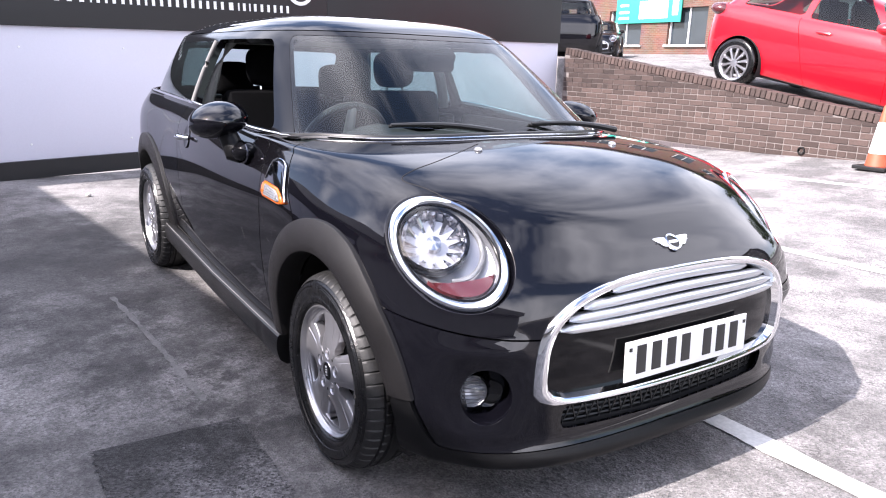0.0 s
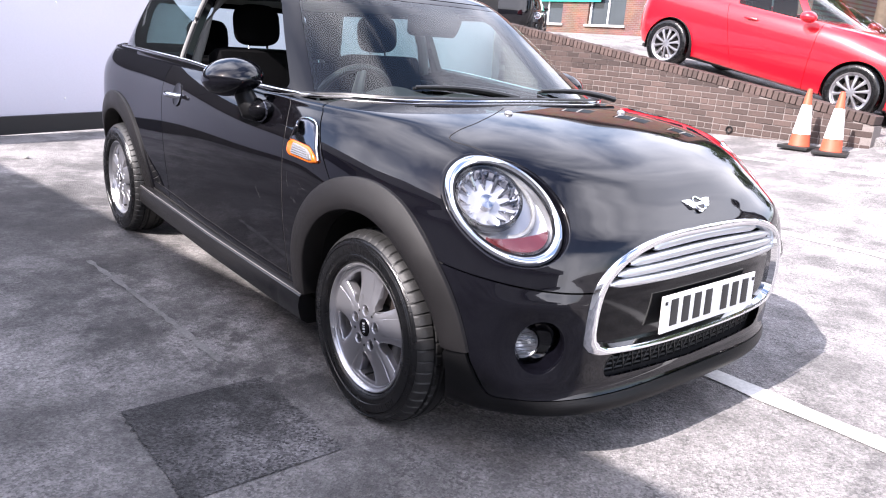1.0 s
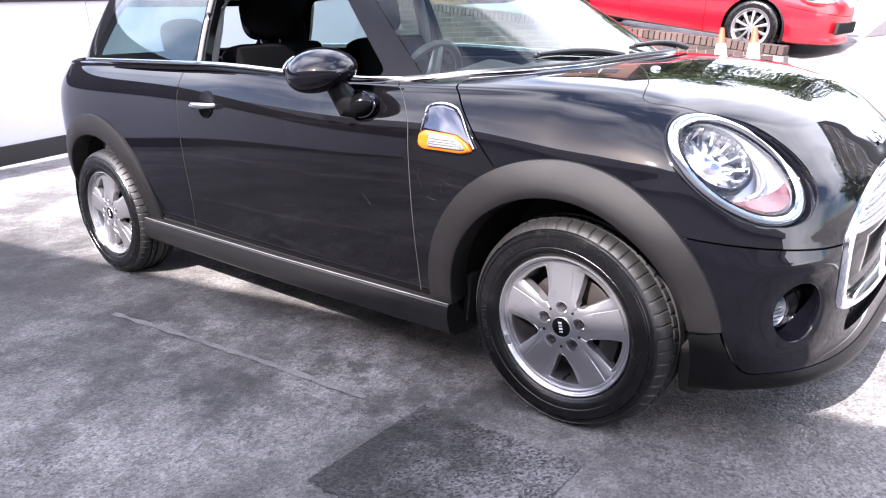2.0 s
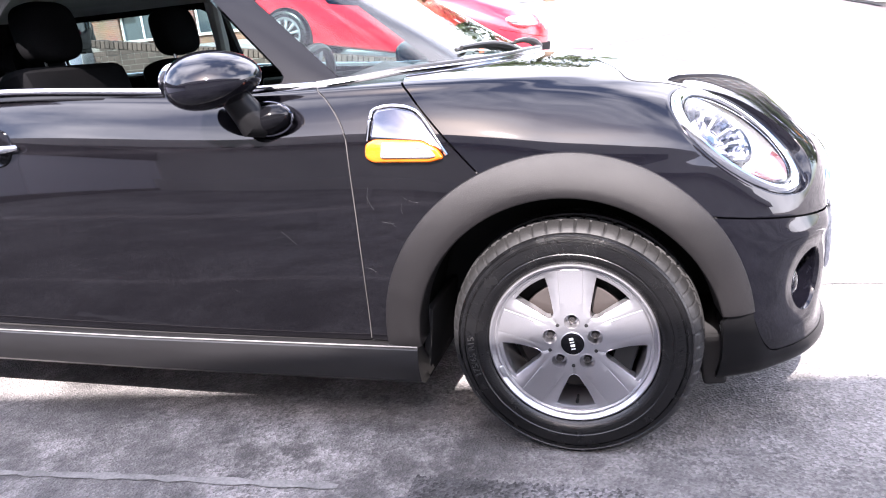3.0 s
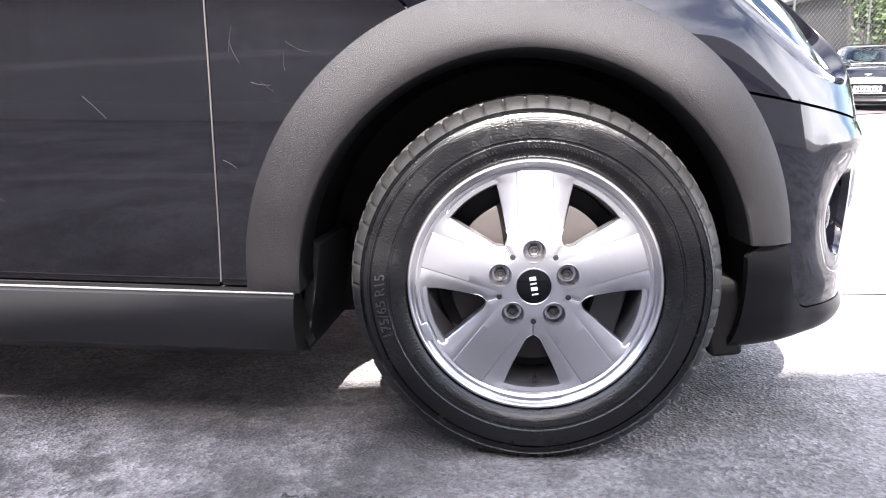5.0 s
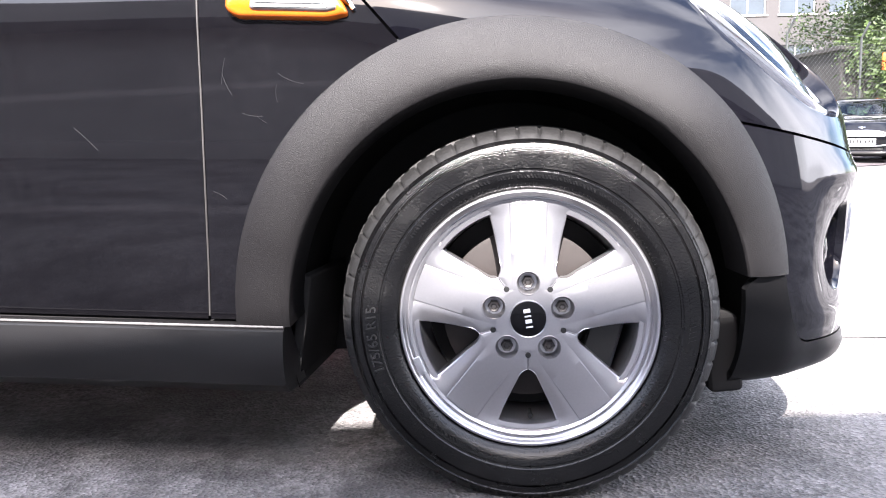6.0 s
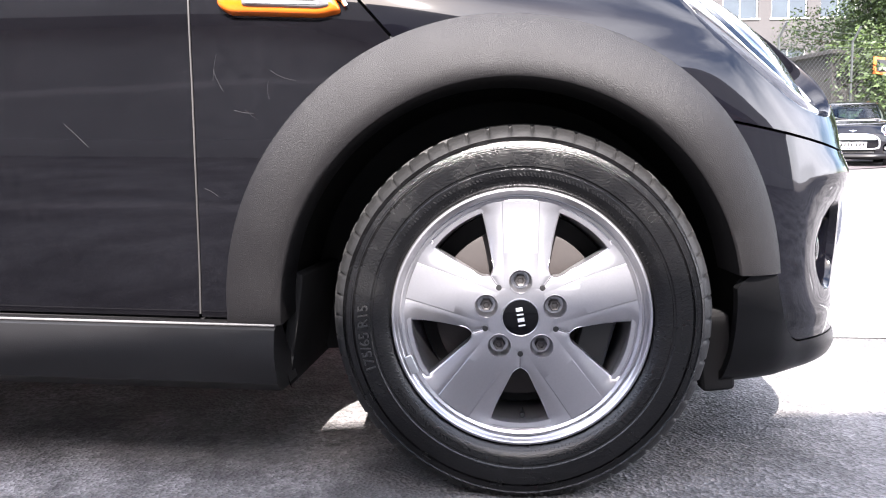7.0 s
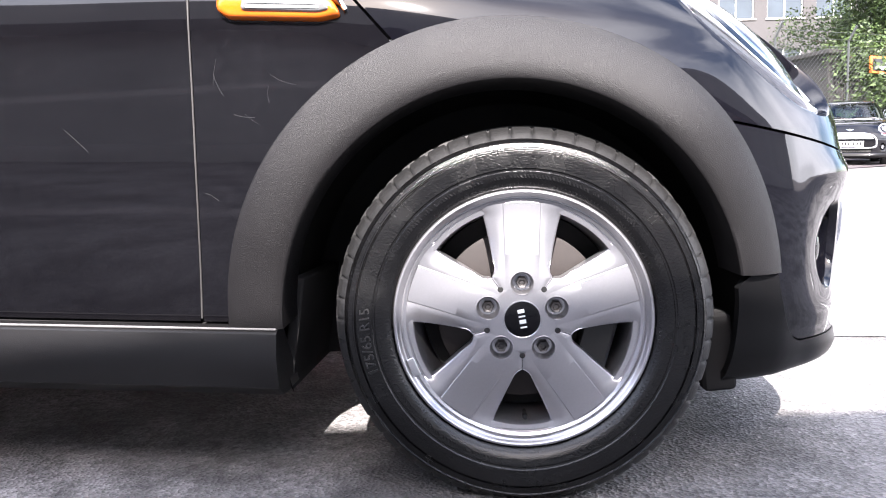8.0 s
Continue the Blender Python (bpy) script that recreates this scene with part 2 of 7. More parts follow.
BRICK = shader("brown_brick", (0.056, 0.037, 0.032), 0.85, spread=0.16, scale=3, grain=0.2, grain_scale=60, bump=0.6, bump_scale=90, random_ob=0.34, island=0.34)
MORTAR = shader("grey_mortar", (0.165, 0.143, 0.134), 0.95, spread=0.12, scale=6, grain=0.15, grain_scale=80)
RED_PAINT = shader("red_paint", (0.50, 0.003, 0.013), 0.35, 0.1, 1.0, 0.02, spread=0.08, scale=3)
CONE_ORANGE = shader("orange_cone", (0.42, 0.07, 0.03), 0.6, spread=0.14, scale=9)
CONE_WHITE = shader("cone_sleeve", (0.75, 0.75, 0.74), 0.5, spread=0.1, scale=9)
RENDERED = shader("pale_render", (0.34, 0.335, 0.33), 0.9, spread=0.1, scale=1.2, grain=0.06, grain_scale=40)


# ---- mesh helpers ----
def part(name, V, F, mat, parent=None, smooth=True, label="", sharp=35):
    me = bpy.data.meshes.new(name)
    me.from_pydata([tuple(v) for v in V], [], [tuple(f) for f in F])
    for m in (mat if isinstance(mat, (list, tuple)) else [mat]):
        me.materials.append(m)
    if smooth:
        me.shade_smooth()
        me.set_sharp_from_angle(angle=radians(sharp))
    me.update()
    ob = new(name, me)
    if parent is not None:
        ob.parent = parent
    if label:
        ob["label"] = label
    return ob


def thing(name, at=(0, 0, 0), label="", category="", group="", kind=""):
    ob = new(name)
    ob.empty_display_size = 0.2
    ob.location = at
    return tagged(ob, label, category, group, kind)


def join(*meshes):
    V, F = [], []
    for v, f in meshes:
        o = len(V)
        V += [tuple(p) for p in v]
        F += [tuple(i + o for i in q) for q in f]
    return V, F


def moved(mesh, m):
    return [tuple(m @ Vector(v)) for v in mesh[0]], mesh[1]


def box(c, s, bevel=0.0):
    bm = bmesh.new()
    bmesh.ops.create_cube(bm, size=1)
    for v in bm.verts:
        v.co = Vector((v.co.x * s[0] + c[0], v.co.y * s[1] + c[1], v.co.z * s[2] + c[2]))
    if bevel:
        bmesh.ops.bevel(bm, geom=bm.edges[:], offset=bevel, segments=3, affect="EDGES", profile=0.6)
    out = [tuple(v.co) for v in bm.verts], [tuple(v.index for v in f.verts) for f in bm.faces]
    bm.free()
    return out


def lathe(profile, n=64, axis="y", closed=False):
    """Turns (radius, along) pairs round an axis through the origin."""
    V, F = [], []
    for i in range(n):
        a = 2 * math.pi * i / n
        for r, h in profile:
            p = (r * math.cos(a), h, r * math.sin(a)) if axis == "y" else (r * math.cos(a), r * math.sin(a), h)
            V.append(p)
    k = len(profile)
    for i in range(n):
        j = (i + 1) % n
        for q in range(k if closed else k - 1):
            w = (q + 1) % k
            F.append((i * k + q, j * k + q, j * k + w, i * k + w))
    return V, F


def tube(points, r, n=10, closed=False, flat=1.0):
    """A round bar swept along points."""
    P = [Vector(p) for p in points]
    V, F = [], []
    for i, p in enumerate(P):
        a = P[i - 1] if (i or closed) else p
        b = P[(i + 1) % len(P)] if (i + 1 < len(P) or closed) else p
        d = (b - a).normalized()
        up = Vector((0, 0, 1)) if abs(d.z) < 0.9 else Vector((0, 1, 0))
        s = d.cross(up).normalized()
        u = s.cross(d)
        rr = r[i] if isinstance(r, (list, tuple)) else r
        for k in range(n):
            t = 2 * math.pi * k / n
            V.append(tuple(p + s * math.cos(t) * rr + u * math.sin(t) * rr * flat))
    m = len(P)
    for i in range(m if closed else m - 1):
        j = (i + 1) % m
        for k in range(n):
            w = (k + 1) % n
            F.append((i * n + k, j * n + k, j * n + w, i * n + w))
    if not closed:
        F.append(tuple(range(n))[::-1])
        F.append(tuple((m - 1) * n + k for k in range(n)))
    return V, F


def clip(V, F, f):
    """Cuts a mesh along f = 0. Returns the points, the faces where f < 0 and those where f > 0."""
    V = np.asarray(V, float)
    val = f(V)
    pos = val > 0
    extra, cache, A, B = [], {}, [], []
    n0 = len(V)

    def cross(i, j):
        key = (i, j) if i < j else (j, i)
        if key not in cache:
            i2, j2 = key
            t = val[i2] / (val[i2] - val[j2])
            extra.append(V[i2] + (V[j2] - V[i2]) * t)
            cache[key] = n0 + len(extra) - 1
        return cache[key]

    for q in F:
        s = [pos[i] for i in q]
        if all(s):
            B.append(q)
        elif not any(s):
            A.append(q)
        else:
            a, b = [], []
            for k, i in enumerate(q):
                j = q[(k + 1) % len(q)]
                (b if s[k] else a).append(i)
                if s[k] != s[(k + 1) % len(q)]:
                    c = cross(i, j)
                    a.append(c)
                    b.append(c)
            if len(a) > 2:
                A.append(tuple(a))
            if len(b) > 2:
                B.append(tuple(b))
    return (np.vstack([V, np.array(extra)]) if extra else V), A, B


def used(V, F):
    ids = sorted({i for q in F for i in q})
    back = {i: k for k, i in enumerate(ids)}
    return [tuple(V[i]) for i in ids], [tuple(back[i] for i in q) for q in F]


def mirrored(V, F):
    """The mesh and its mirror image across y = 0, welded on the middle."""
    out, faces, index = [tuple(v) for v in V], list(F), []
    for v in V:
        if abs(v[1]) < 1e-5:
            index.append(None)
        else:
            index.append(len(out))
            out.append((v[0], -v[1], v[2]))
    for q in F:
        faces.append(tuple(i if index[i] is None else index[i] for i in q)[::-1])
    return out, faces


def flipped(mesh):
    return [(x, -y, z) for x, y, z in mesh[0]], [tuple(q)[::-1] for q in mesh[1]]


def thick(V, F, t):
    """Gives a sheet its thickness inwards, with crisp rims."""
    V = np.asarray(V, float)
    N = np.zeros_like(V)
    for q in F:
        a, b, c = V[q[0]], V[q[1]], V[q[2]]
        n = np.cross(b - a, c - a)
        if len(q) > 3:
            n = n + np.cross(c - a, V[q[3]] - a)
        for i in q:
            N[i] += n
    N /= np.maximum(np.linalg.norm(N, axis=1, keepdims=True), 1e-12)
    k = len(V)
    W = V - N * t
    edges = {}
    for q in F:
        for i in range(len(q)):
            a, b = q[i], q[(i + 1) % len(q)]
            if (b, a) in edges:
                edges[(b, a)] = None
            else:
                edges[(a, b)] = 1
    out = [tuple(v) for v in V] + [tuple(v) for v in W]
    faces = list(F) + [tuple(i + k for i in q)[::-1] for q in F]
    for (a, b), e in edges.items():
        if e:
            faces.append((b, a, a + k, b + k))
    return out, faces


def spline(table, n):
    """Catmull-Rom through the rows of a table, n samples."""
    T = np.asarray(table, float)
    u = np.linspace(0, len(T) - 1, n)
    i = np.clip(u.astype(int), 0, len(T) - 2)
    f = (u - i)[:, None]
    P = [T[np.clip(i + d, 0, len(T) - 1)] for d in (-1, 0, 1, 2)]
    return 0.5 * (2 * P[1] + (P[2] - P[0]) * f + (2 * P[0] - 5 * P[1] + 4 * P[2] - P[3]) * f ** 2 + (3 * P[1] - P[0] - 3 * P[2] + P[3]) * f ** 3)


def superarc(a, b, n, count, full=0.0):
    """A quarter of a superellipse from (0, b) to (a, 0), count points evenly along it; full keeps its flank out longer."""
    t = np.linspace(0, math.pi / 2, 500)
    x, y = a * np.sin(t) ** (2 / (n * (1 + 0.55 * full))), b * np.cos(t) ** (2 / (n * (1 - 0.22 * full)))
    s = np.concatenate([[0], np.cumsum(np.hypot(np.diff(x), np.diff(y)))])
    u = np.linspace(0, s[-1], count) if s[-1] > 0 else np.zeros(count)
    return np.interp(u, s, x), np.interp(u, s, y), np.linspace(0, 1, count)


def grid_faces(rows, cols):
    return [(r * cols + c, r * cols + c + 1, (r + 1) * cols + c + 1, (r + 1) * cols + c) for r in range(rows - 1) for c in range(cols - 1)]


def smin(a, b, k):
    h = np.clip(0.5 + 0.5 * (b - a) / k, 0, 1)
    return b + (a - b) * h - k * h * (1 - h)


def smax(a, b, k):
    return -smin(-a, -b, k)


# ---- ground ----
def soft_rise(v, k=0.6):
    return k * math.log1p(math.exp(min(v / k, 30))) if v / k < 30 else v


def ease(t):
    t = min(max(t, 0.0), 1.0)
    return t * t * (3 - 2 * t)


def ground_z(x, y):
    """The yard: level by the car, rising gently beyond it, with a ramp behind the brick wall."""
    base = 0.085 * soft_rise(min(y, 8) - 3.85) + 0.145 * soft_rise(min(y, 14) - 7.5) + 0.06 * max(min(y, 45) - 14, 0)
    base += 0.05 * (min(max(x, -6), 0) + 3) * min(max((y - 2) / 4.7, 0), 1) * (1 if y < 6.9 else max(0, 1 - (y - 6.9) / 6))
    base += 0.012 * ease((x + 4.4) / 0.8) * ease((2.6 - x) / 0.8) * ease((y + 3.2) / 0.8) * ease((3.0 - y) / 0.8)
    base -= 0.38 * ease((x - 1.5) / 4.0) * ease((y - 7.0) / 5.5)
    up = min(max(0.57 - 0.165 * (x + 2.05), 0), 1.35)
    if x < -1.42:
        t = 1.0 if y > 6.81 else 0.0
    else:
        reach = 0.1 + 2.2 * min((x + 1.42) / 0.6, 1)
        t = min(max((y - 6.7 + 0.2 * reach) / reach, 0), 1)
        t = t * t * (3 - 2 * t)
    return base + (max(up, base) - base) * t


def build_ground():
    def steps(*spans):
        out = []
        for a, b, d in spans:
            n = max(1, round((b - a) / d))
            out += [a + (b - a) * i / n for i in range(n)]
        return out + [spans[-1][1]]
    xs = steps((-260, -30, 23), (-30, -8, 2), (-8, -1.5, 0.4), (-1.5, 3, 0.2), (3, 12, 1), (12, 40, 4), (40, 280, 24))
    ys = steps((-60, -8, 6), (-8, -3.5, 0.75), (-3.5, 2, 0.25), (2, 6.5, 0.25), (6.5, 6.8, 0.1), (6.8, 6.82, 0.02), (6.82, 9.5, 0.2), (9.5, 50, 2.5), (50, 300, 25))
    V = [(x, y, ground_z(x, y)) for y in ys for x in xs]
    F = grid_faces(len(ys), len(xs))
    tagged(part("ground", V, F, ASPHALT), "worn grey asphalt yard with dark wet-looking stains and painted-in shade", "ground", kind="structure")


def strip(name, x0, x1, y0, y1, mat, label, lift=0.004, n=24, ragged=0.008, slant=0.0):
    """A thin painted or laid sheet on the ground with slightly ragged edges."""
    rng = random.Random(name + str(x0))
    V, F = [], []
    for i in range(n + 1):
        x = x0 + (x1 - x0) * i / n
        for y in (y0 + rng.uniform(-ragged, ragged), y1 + rng.uniform(-ragged, ragged)):
            yy = y + slant * (x - x0)
            V.append((x, yy, ground_z(x, yy) + lift))
    F = [(2 * i, 2 * i + 2, 2 * i + 3, 2 * i + 1) for i in range(n)]
    return tagged(part(name, V, F, mat), label, kind="structure")


build_ground()
for y in (0.30, 2.86, 5.35):
    strip("parking_line", -4.6, 2.6 if y < 1 else 1.2, y, y + 0.1, LINE_PAINT, "worn white painted parking bay line on asphalt", 0.005, 60, slant=0.02)
patch = strip("asphalt_patch", -0.37, 0.16, -1.44, -0.985, ASPHALT_DARK, "dark square asphalt repair patch in the yard", 0.004, 110, 0.009)


# ---- hoarding ----
def hoard_frame(y):
    return -6.02 - 0.2 * (y + 1.47), 0.022 * (y + 1.47)


def build_hoarding():
    h = thing("hoarding", (*[hoard_frame(1)[0], 1.0], hoard_frame(1)[1]), "white sheet hoarding with black sign board on top", "hoarding", kind="structure")
    a, b = Vector((hoard_frame(-7)[0], -7, hoard_frame(-7)[1])), Vector((hoard_frame(6.8)[0], 6.8, hoard_frame(6.8)[1]))
    along = (b - a)
    length = along.length
    X = along.normalized()
    N = Vector((0, 0, 1)).cross(X).normalized() * -1       # towards the yard
    if N.x < 0:
        N = -N
    Z = X.cross(N) if X.cross(N).z > 0 else N.cross(X)
    m = Matrix(((X.x, -N.x, Z.x, a.x), (X.y, -N.y, Z.y, a.y), (X.z, -N.z, Z.z, a.z), (0, 0, 0, 1)))
    inv = Matrix.Translation(-Vector(h.location))

    def put(name, c, s, mat, label="", bevel=0.0):
        return part(name, *moved(box(c, s, bevel), inv @ m), mat, h, bevel > 0, label)
    w = length / 5
    for i in range(5):
        put("panel", (w * (i + 0.5), 0.02, 0.79), (w - 0.006, 0.03, 1.24), PANEL_WHITE, bevel=0.003)
    put("kickboard", (length / 2, 0.0, 0.085), (length, 0.06, 0.17), SIGN_BLACK, "black kickboard")
    for i in range(3):
        put("sign_board", (length / 3 * (i + 0.5), 0.0, 1.86), (length / 3 - 0.005, 0.06, 0.9), SIGN_BLACK, "black sign board", 0.004)
    put("top_rail", (length / 2, 0.03, 2.33), (length, 0.1, 0.04), SIGN_BLACK)
    rv = lathe([(0.0001, -0.006), (0.008, -0.005), (0.011, 0.0)], 10)
    for i in range(14):
        for z in (0.32, 1.22):
            part("rivet", *moved(rv, inv @ m @ Matrix.Translation((0.25 + i * 0.95, 0.005, z))), SIGN_WHITE, h)
    # the lettering on the sign, as plain bars
    x = 6.27
    for size in (3, 3, 3, 0, 2, 1, 2, 2, 1, 2, 1, 2, 2, 2, 2, 2, 2, 2, 2, 2, 2, 4, 0, 2, 0, 2, 2, 2, 2, 2, 2):
        wd = (0.03, 0.045, 0.06, 0.085, 0.1)[size]
        tall = 0.115 if size == 1 else 0.08
        put("letter_bar", (x + wd / 2, -0.034, 1.645 + tall / 2), (wd * 0.5, 0.008, tall), SIGN_WHITE)
        x += wd * 1.08 + 0.020
    ring = lathe([(0.15, -0.004), (0.15, 0.004), (0.19, 0.004), (0.19, -0.004)], 40, closed=True)
    part("round_mark", *moved(ring, inv @ m @ Matrix.Translation((9.0, -0.035, 1.93))), SIGN_WHITE, h)
    for s in (-1, 1):
        for k in range(3):
            put("wing_bar", (9.0 + s * (0.36 - 0.03 * k), -0.034, 1.98 - 0.05 * k), (0.3 - 0.06 * k, 0.008, 0.022), SIGN_WHITE)


build_hoarding()


# ---- unseen building added behind the walk: its roof edge throws the yard's shade ----
def build_dealership():
    h_roof = 3.6
    y0 = -0.45 - 1.15 * h_roof
    slope = 0.134
    b = thing("showroom_building", (0, y0, 0), "unseen long pale building with a flat roof, added to shade the yard", "building", kind="structure")
    X = Vector((1, slope, 0)).normalized()
    m = Matrix(((X.x, -X.y, 0, 0), (X.y, X.x, 0, 0), (0, 0, 1, 0), (0, 0, 0, 1)))

    def put(name, c, s, mat, label="", bevel=0.0):
        return part(name, *moved(box(c, s, bevel), m), mat, b, bevel > 0, label)
    put("roof", (1, -3.0, h_roof - 0.5), (32, 6.0, 1.0), RENDERED, "flat roof with a deep fascia", 0.01)
    # assumed wall, kept pale to brighten what the car door reflects
    put("wall", (1, -3.3, 1.3), (31.6, 5.0, 2.6), RENDERED)
    put("plinth", (1, -0.75, 0.2), (31.6, 0.16, 0.4), RENDERED, bevel=0.01)


build_dealership()


# ---- the black hatchback ----
XC, XC2 = -0.6, -2.3            # where the nose and the tail begin to round in plan
BODY = [  # height at the nose, height at the side, nose reach, half width, squareness
    (0.155, 0.165, 0.514, 0.70, 3.8), (0.185, 0.185, 0.629, 0.765, 4.2), (0.215, 0.23, 0.654, 0.785, 4.4),
    (0.27, 0.29, 0.632, 0.802, 4.5), (0.35, 0.37, 0.637, 0.818, 4.5), (0.44, 0.46, 0.648, 0.834, 4.25),
    (0.53, 0.56, 0.651, 0.845, 4.02), (0.61, 0.66, 0.642, 0.848, 3.85), (0.67, 0.74, 0.621, 0.846, 3.65),
    (0.72, 0.80, 0.582, 0.839, 3.35), (0.77, 0.845, 0.539, 0.824, 3.1), (0.83, 0.88, 0.472, 0.805, 2.95),
    (0.885, 0.912, 0.357, 0.78, 2.85), (0.93, 0.937, 0.165, 0.752, 2.8), (0.962, 0.958, -0.09, 0.60, 2.6),
    (0.975, 0.97, -0.48, 0.28, 2.5), (0.977, 0.977, -0.6, 0.0, 2.5)]
TAIL = [-2.95, -3.02, -3.05, -3.08, -3.10, -3.11, -3.11, -3.10, -3.09, -3.07, -3.05, -3.03, -3.02, -3.0, -2.8, -2.5, -2.3]


def lift_back(x):
    return 0.018 * 0.15 * np.log1p(np.exp(np.minimum((-0.5 - x) / 0.15, 60)))


def waist_rise(x, z=1.0):
    """How far the waist climbs towards the tail, fading out towards the sill."""
    t = np.clip((-0.7 - np.asarray(x, float)) / 0.9, 0, 1)
    return 0.036 * t * t * (3 - 2 * t) * np.clip((z - 0.45) / 0.4, 0, 1)


def lower_shell(table, tail, xc, xc2, rows=84, nf=84, ns=86, nr=34, full=0.0):
    T = spline(np.column_stack([np.array(table), np.array(tail)]), rows)
    T[:, 3] = np.maximum(T[:, 3], 0)
    V = []
    for zf, zs, xf, w, n, xr in T:
        tail_in = 0.95
        fx, fy, fs = superarc(max(xf - xc, 0), w, n, nf, full * min(max((0.74 - zs) / 0.13, 0), 1))
        rx, ry, rs = superarc(max(xc2 - xr, 0), w * tail_in, 5.0, nr)
        sx = np.linspace(xc2, xc, ns + 2)[1:-1]
        u = (xc - sx) / (xc - xc2)
        bow = 1 + 0.008 * np.sin(np.pi * u) ** 2 - (1 - tail_in) * u * u * (3 - 2 * u)
        x = np.concatenate([xc2 - rx[::-1], sx, xc + fx])
        y = np.concatenate([-ry[::-1], -w * bow, -fy])
        s = np.concatenate([np.zeros(nr + ns), fs])
        z = zs + (zf - zs) * s * s * (3 - 2 * s) + lift_back(x)
        z = z + full * waist_rise(x, z)
        V += list(zip(x, y, z))
    return np.array(V), grid_faces(rows, nr + ns + nf)


ARCH_IN, ARCH_OUT = (0.360, 0.376), (0.455, 0.477)
ARCHES = ((-0.018, 0.288), (-2.53, 0.30))
WHEELBASE = 2.465


def arch_f(P, c, r):
    return (np.hypot((P[:, 0] - c[0]) / r[0], (P[:, 2] - c[1]) / r[1]) - 1) * 0.5 * (r[0] + r[1])


def line_f(a, b):
    """Signed distance in the side view from the line a-b."""
    d = np.array(b) - np.array(a)
    n = np.array((-d[1], d[0])) / np.hypot(*d)
    return lambda P: (P[:, 0] - a[0]) * n[0] + (P[:, 2] - a[1]) * n[1]


LAMP_AT, LAMP_N = Vector((0.375, -0.644, 0.741)), Vector((0.633, -0.384, 0.673)).normalized()
LAMP_R = (0.125, 0.178)
LAMP_TURN = 0.094
LAMP_HOLE = 1.13


def lamp_axes():
    n = LAMP_N
    up = (Vector((-0.55, -0.32, 0.75)) - n * n.dot(Vector((-0.55, -0.32, 0.75)))).normalized()
    side = up.cross(n)
    c, s = math.cos(LAMP_TURN), math.sin(LAMP_TURN)
    return side * c + up * s, up * c - side * s, n


def lamp_f(P, grow=0.0):
    s, u, n = lamp_axes()
    D = P - np.array(LAMP_AT)
    a, b, c = D @ np.array(s), D @ np.array(u), D @ np.array(n)
    f = (np.hypot(a / (LAMP_R[0] * LAMP_HOLE + grow), b / (LAMP_R[1] * LAMP_HOLE + grow)) - 1) * 0.13
    return np.where(np.abs(c) < 0.2, f, 1.0)


def grille_f(P, grow=0.0):
    y, z = np.abs(P[:, 1]), P[:, 2]
    up = np.maximum(z - 0.45, 0) / 0.228
    f = (((y / 0.497) ** 3.4 + up ** 3.0) ** (1 / 3.2) - 1) * 0.3
    f = smax(f, 0.374 + 0.06 * y ** 2 - z, 0.05) - grow
    return np.where(P[:, 0] > 0.3, f, 1.0)


def intake_f(P):
    y, z = np.abs(P[:, 1]), P[:, 2]
    f = smax(y - 0.43, np.abs(z - (0.318 + 0.03 * y)) - 0.036, 0.03)
    return np.where(P[:, 0] > 0.3, f, 1.0)


FOG_AT = Vector((0.545, -0.628, 0.402))
FOG_N = Vector((0.78, -0.62, 0.02)).normalized()


def fog_axes():
    u = (Vector((0, 0, 1)) - FOG_N * FOG_N.z).normalized()
    return u.cross(FOG_N), u


def fog_f(P, r=0.0, ra=0.067, rb=0.078):
    D = P - np.array(FOG_AT)
    n = np.array(FOG_N)
    c = D @ n
    s, u = fog_axes()
    q = (np.hypot(D @ np.array(s) / (ra + r), D @ np.array(u) / (rb + r)) - 1) * 0.08
    return np.where(np.abs(c) < 0.15, q, 1.0)


def lip_f(P):
    x = P[:, 0]
    edge = 0.247 + 0.118 * np.clip(1 - (x - 0.405) / 0.062, 0, 1) ** 2.2
    edge = np.where(x < 0.4055, 0.3655, edge)
    f = P[:, 2] - edge
    return np.where(x > 0.2, f, 1.0)


def cut(V, F, f, gap=0.0):
    """The two sides of a cut with a gap of that half width between them."""
    Va, neg, _ = clip(V, F, lambda P: f(P) + gap)
    Vb, _, pos = clip(V, F, lambda P: f(P) - gap)
    return used(Va, neg), used(Vb, pos)


def swell_round_lamp(V, F):
    """Raises the wing and bonnet where the lamp's plane stands out of them, fading away from the lamp."""
    tree = BVHTree.FromPolygons([tuple(v) for v in V], F)
    s, u, n = lamp_axes()
    lack = []
    for i in range(72):
        a = 2 * math.pi * i / 72
        q = LAMP_AT + s * (LAMP_R[0] * 1.08 * math.cos(a)) + u * (LAMP_R[1] * 1.08 * math.sin(a))
        p, _, _, _ = tree.ray_cast(q + n * 0.4, -n)
        d = (q - p).dot(n) if p is not None else 0.0
        lack.append(0.5 * (d + math.hypot(d, 0.008)))
    D = np.array(V) - np.array(LAMP_AT)
    a, b, c = D @ np.array(s) / LAMP_R[0], D @ np.array(u) / LAMP_R[1], D @ np.array(n)
    k = np.hypot(a, b)
    t = np.clip((k - 1.0) / 1.5, 0, 1)
    fall = (1 - t * t * (3 - 2 * t)) * (np.abs(c) < 0.3)
    ang = np.degrees(np.arctan2(b, a)) % 360
    lift = np.interp(ang, np.arange(73) * 5.0, lack + lack[:1])
    return np.array(V) + np.outer(lift * fall, np.array(n)), F


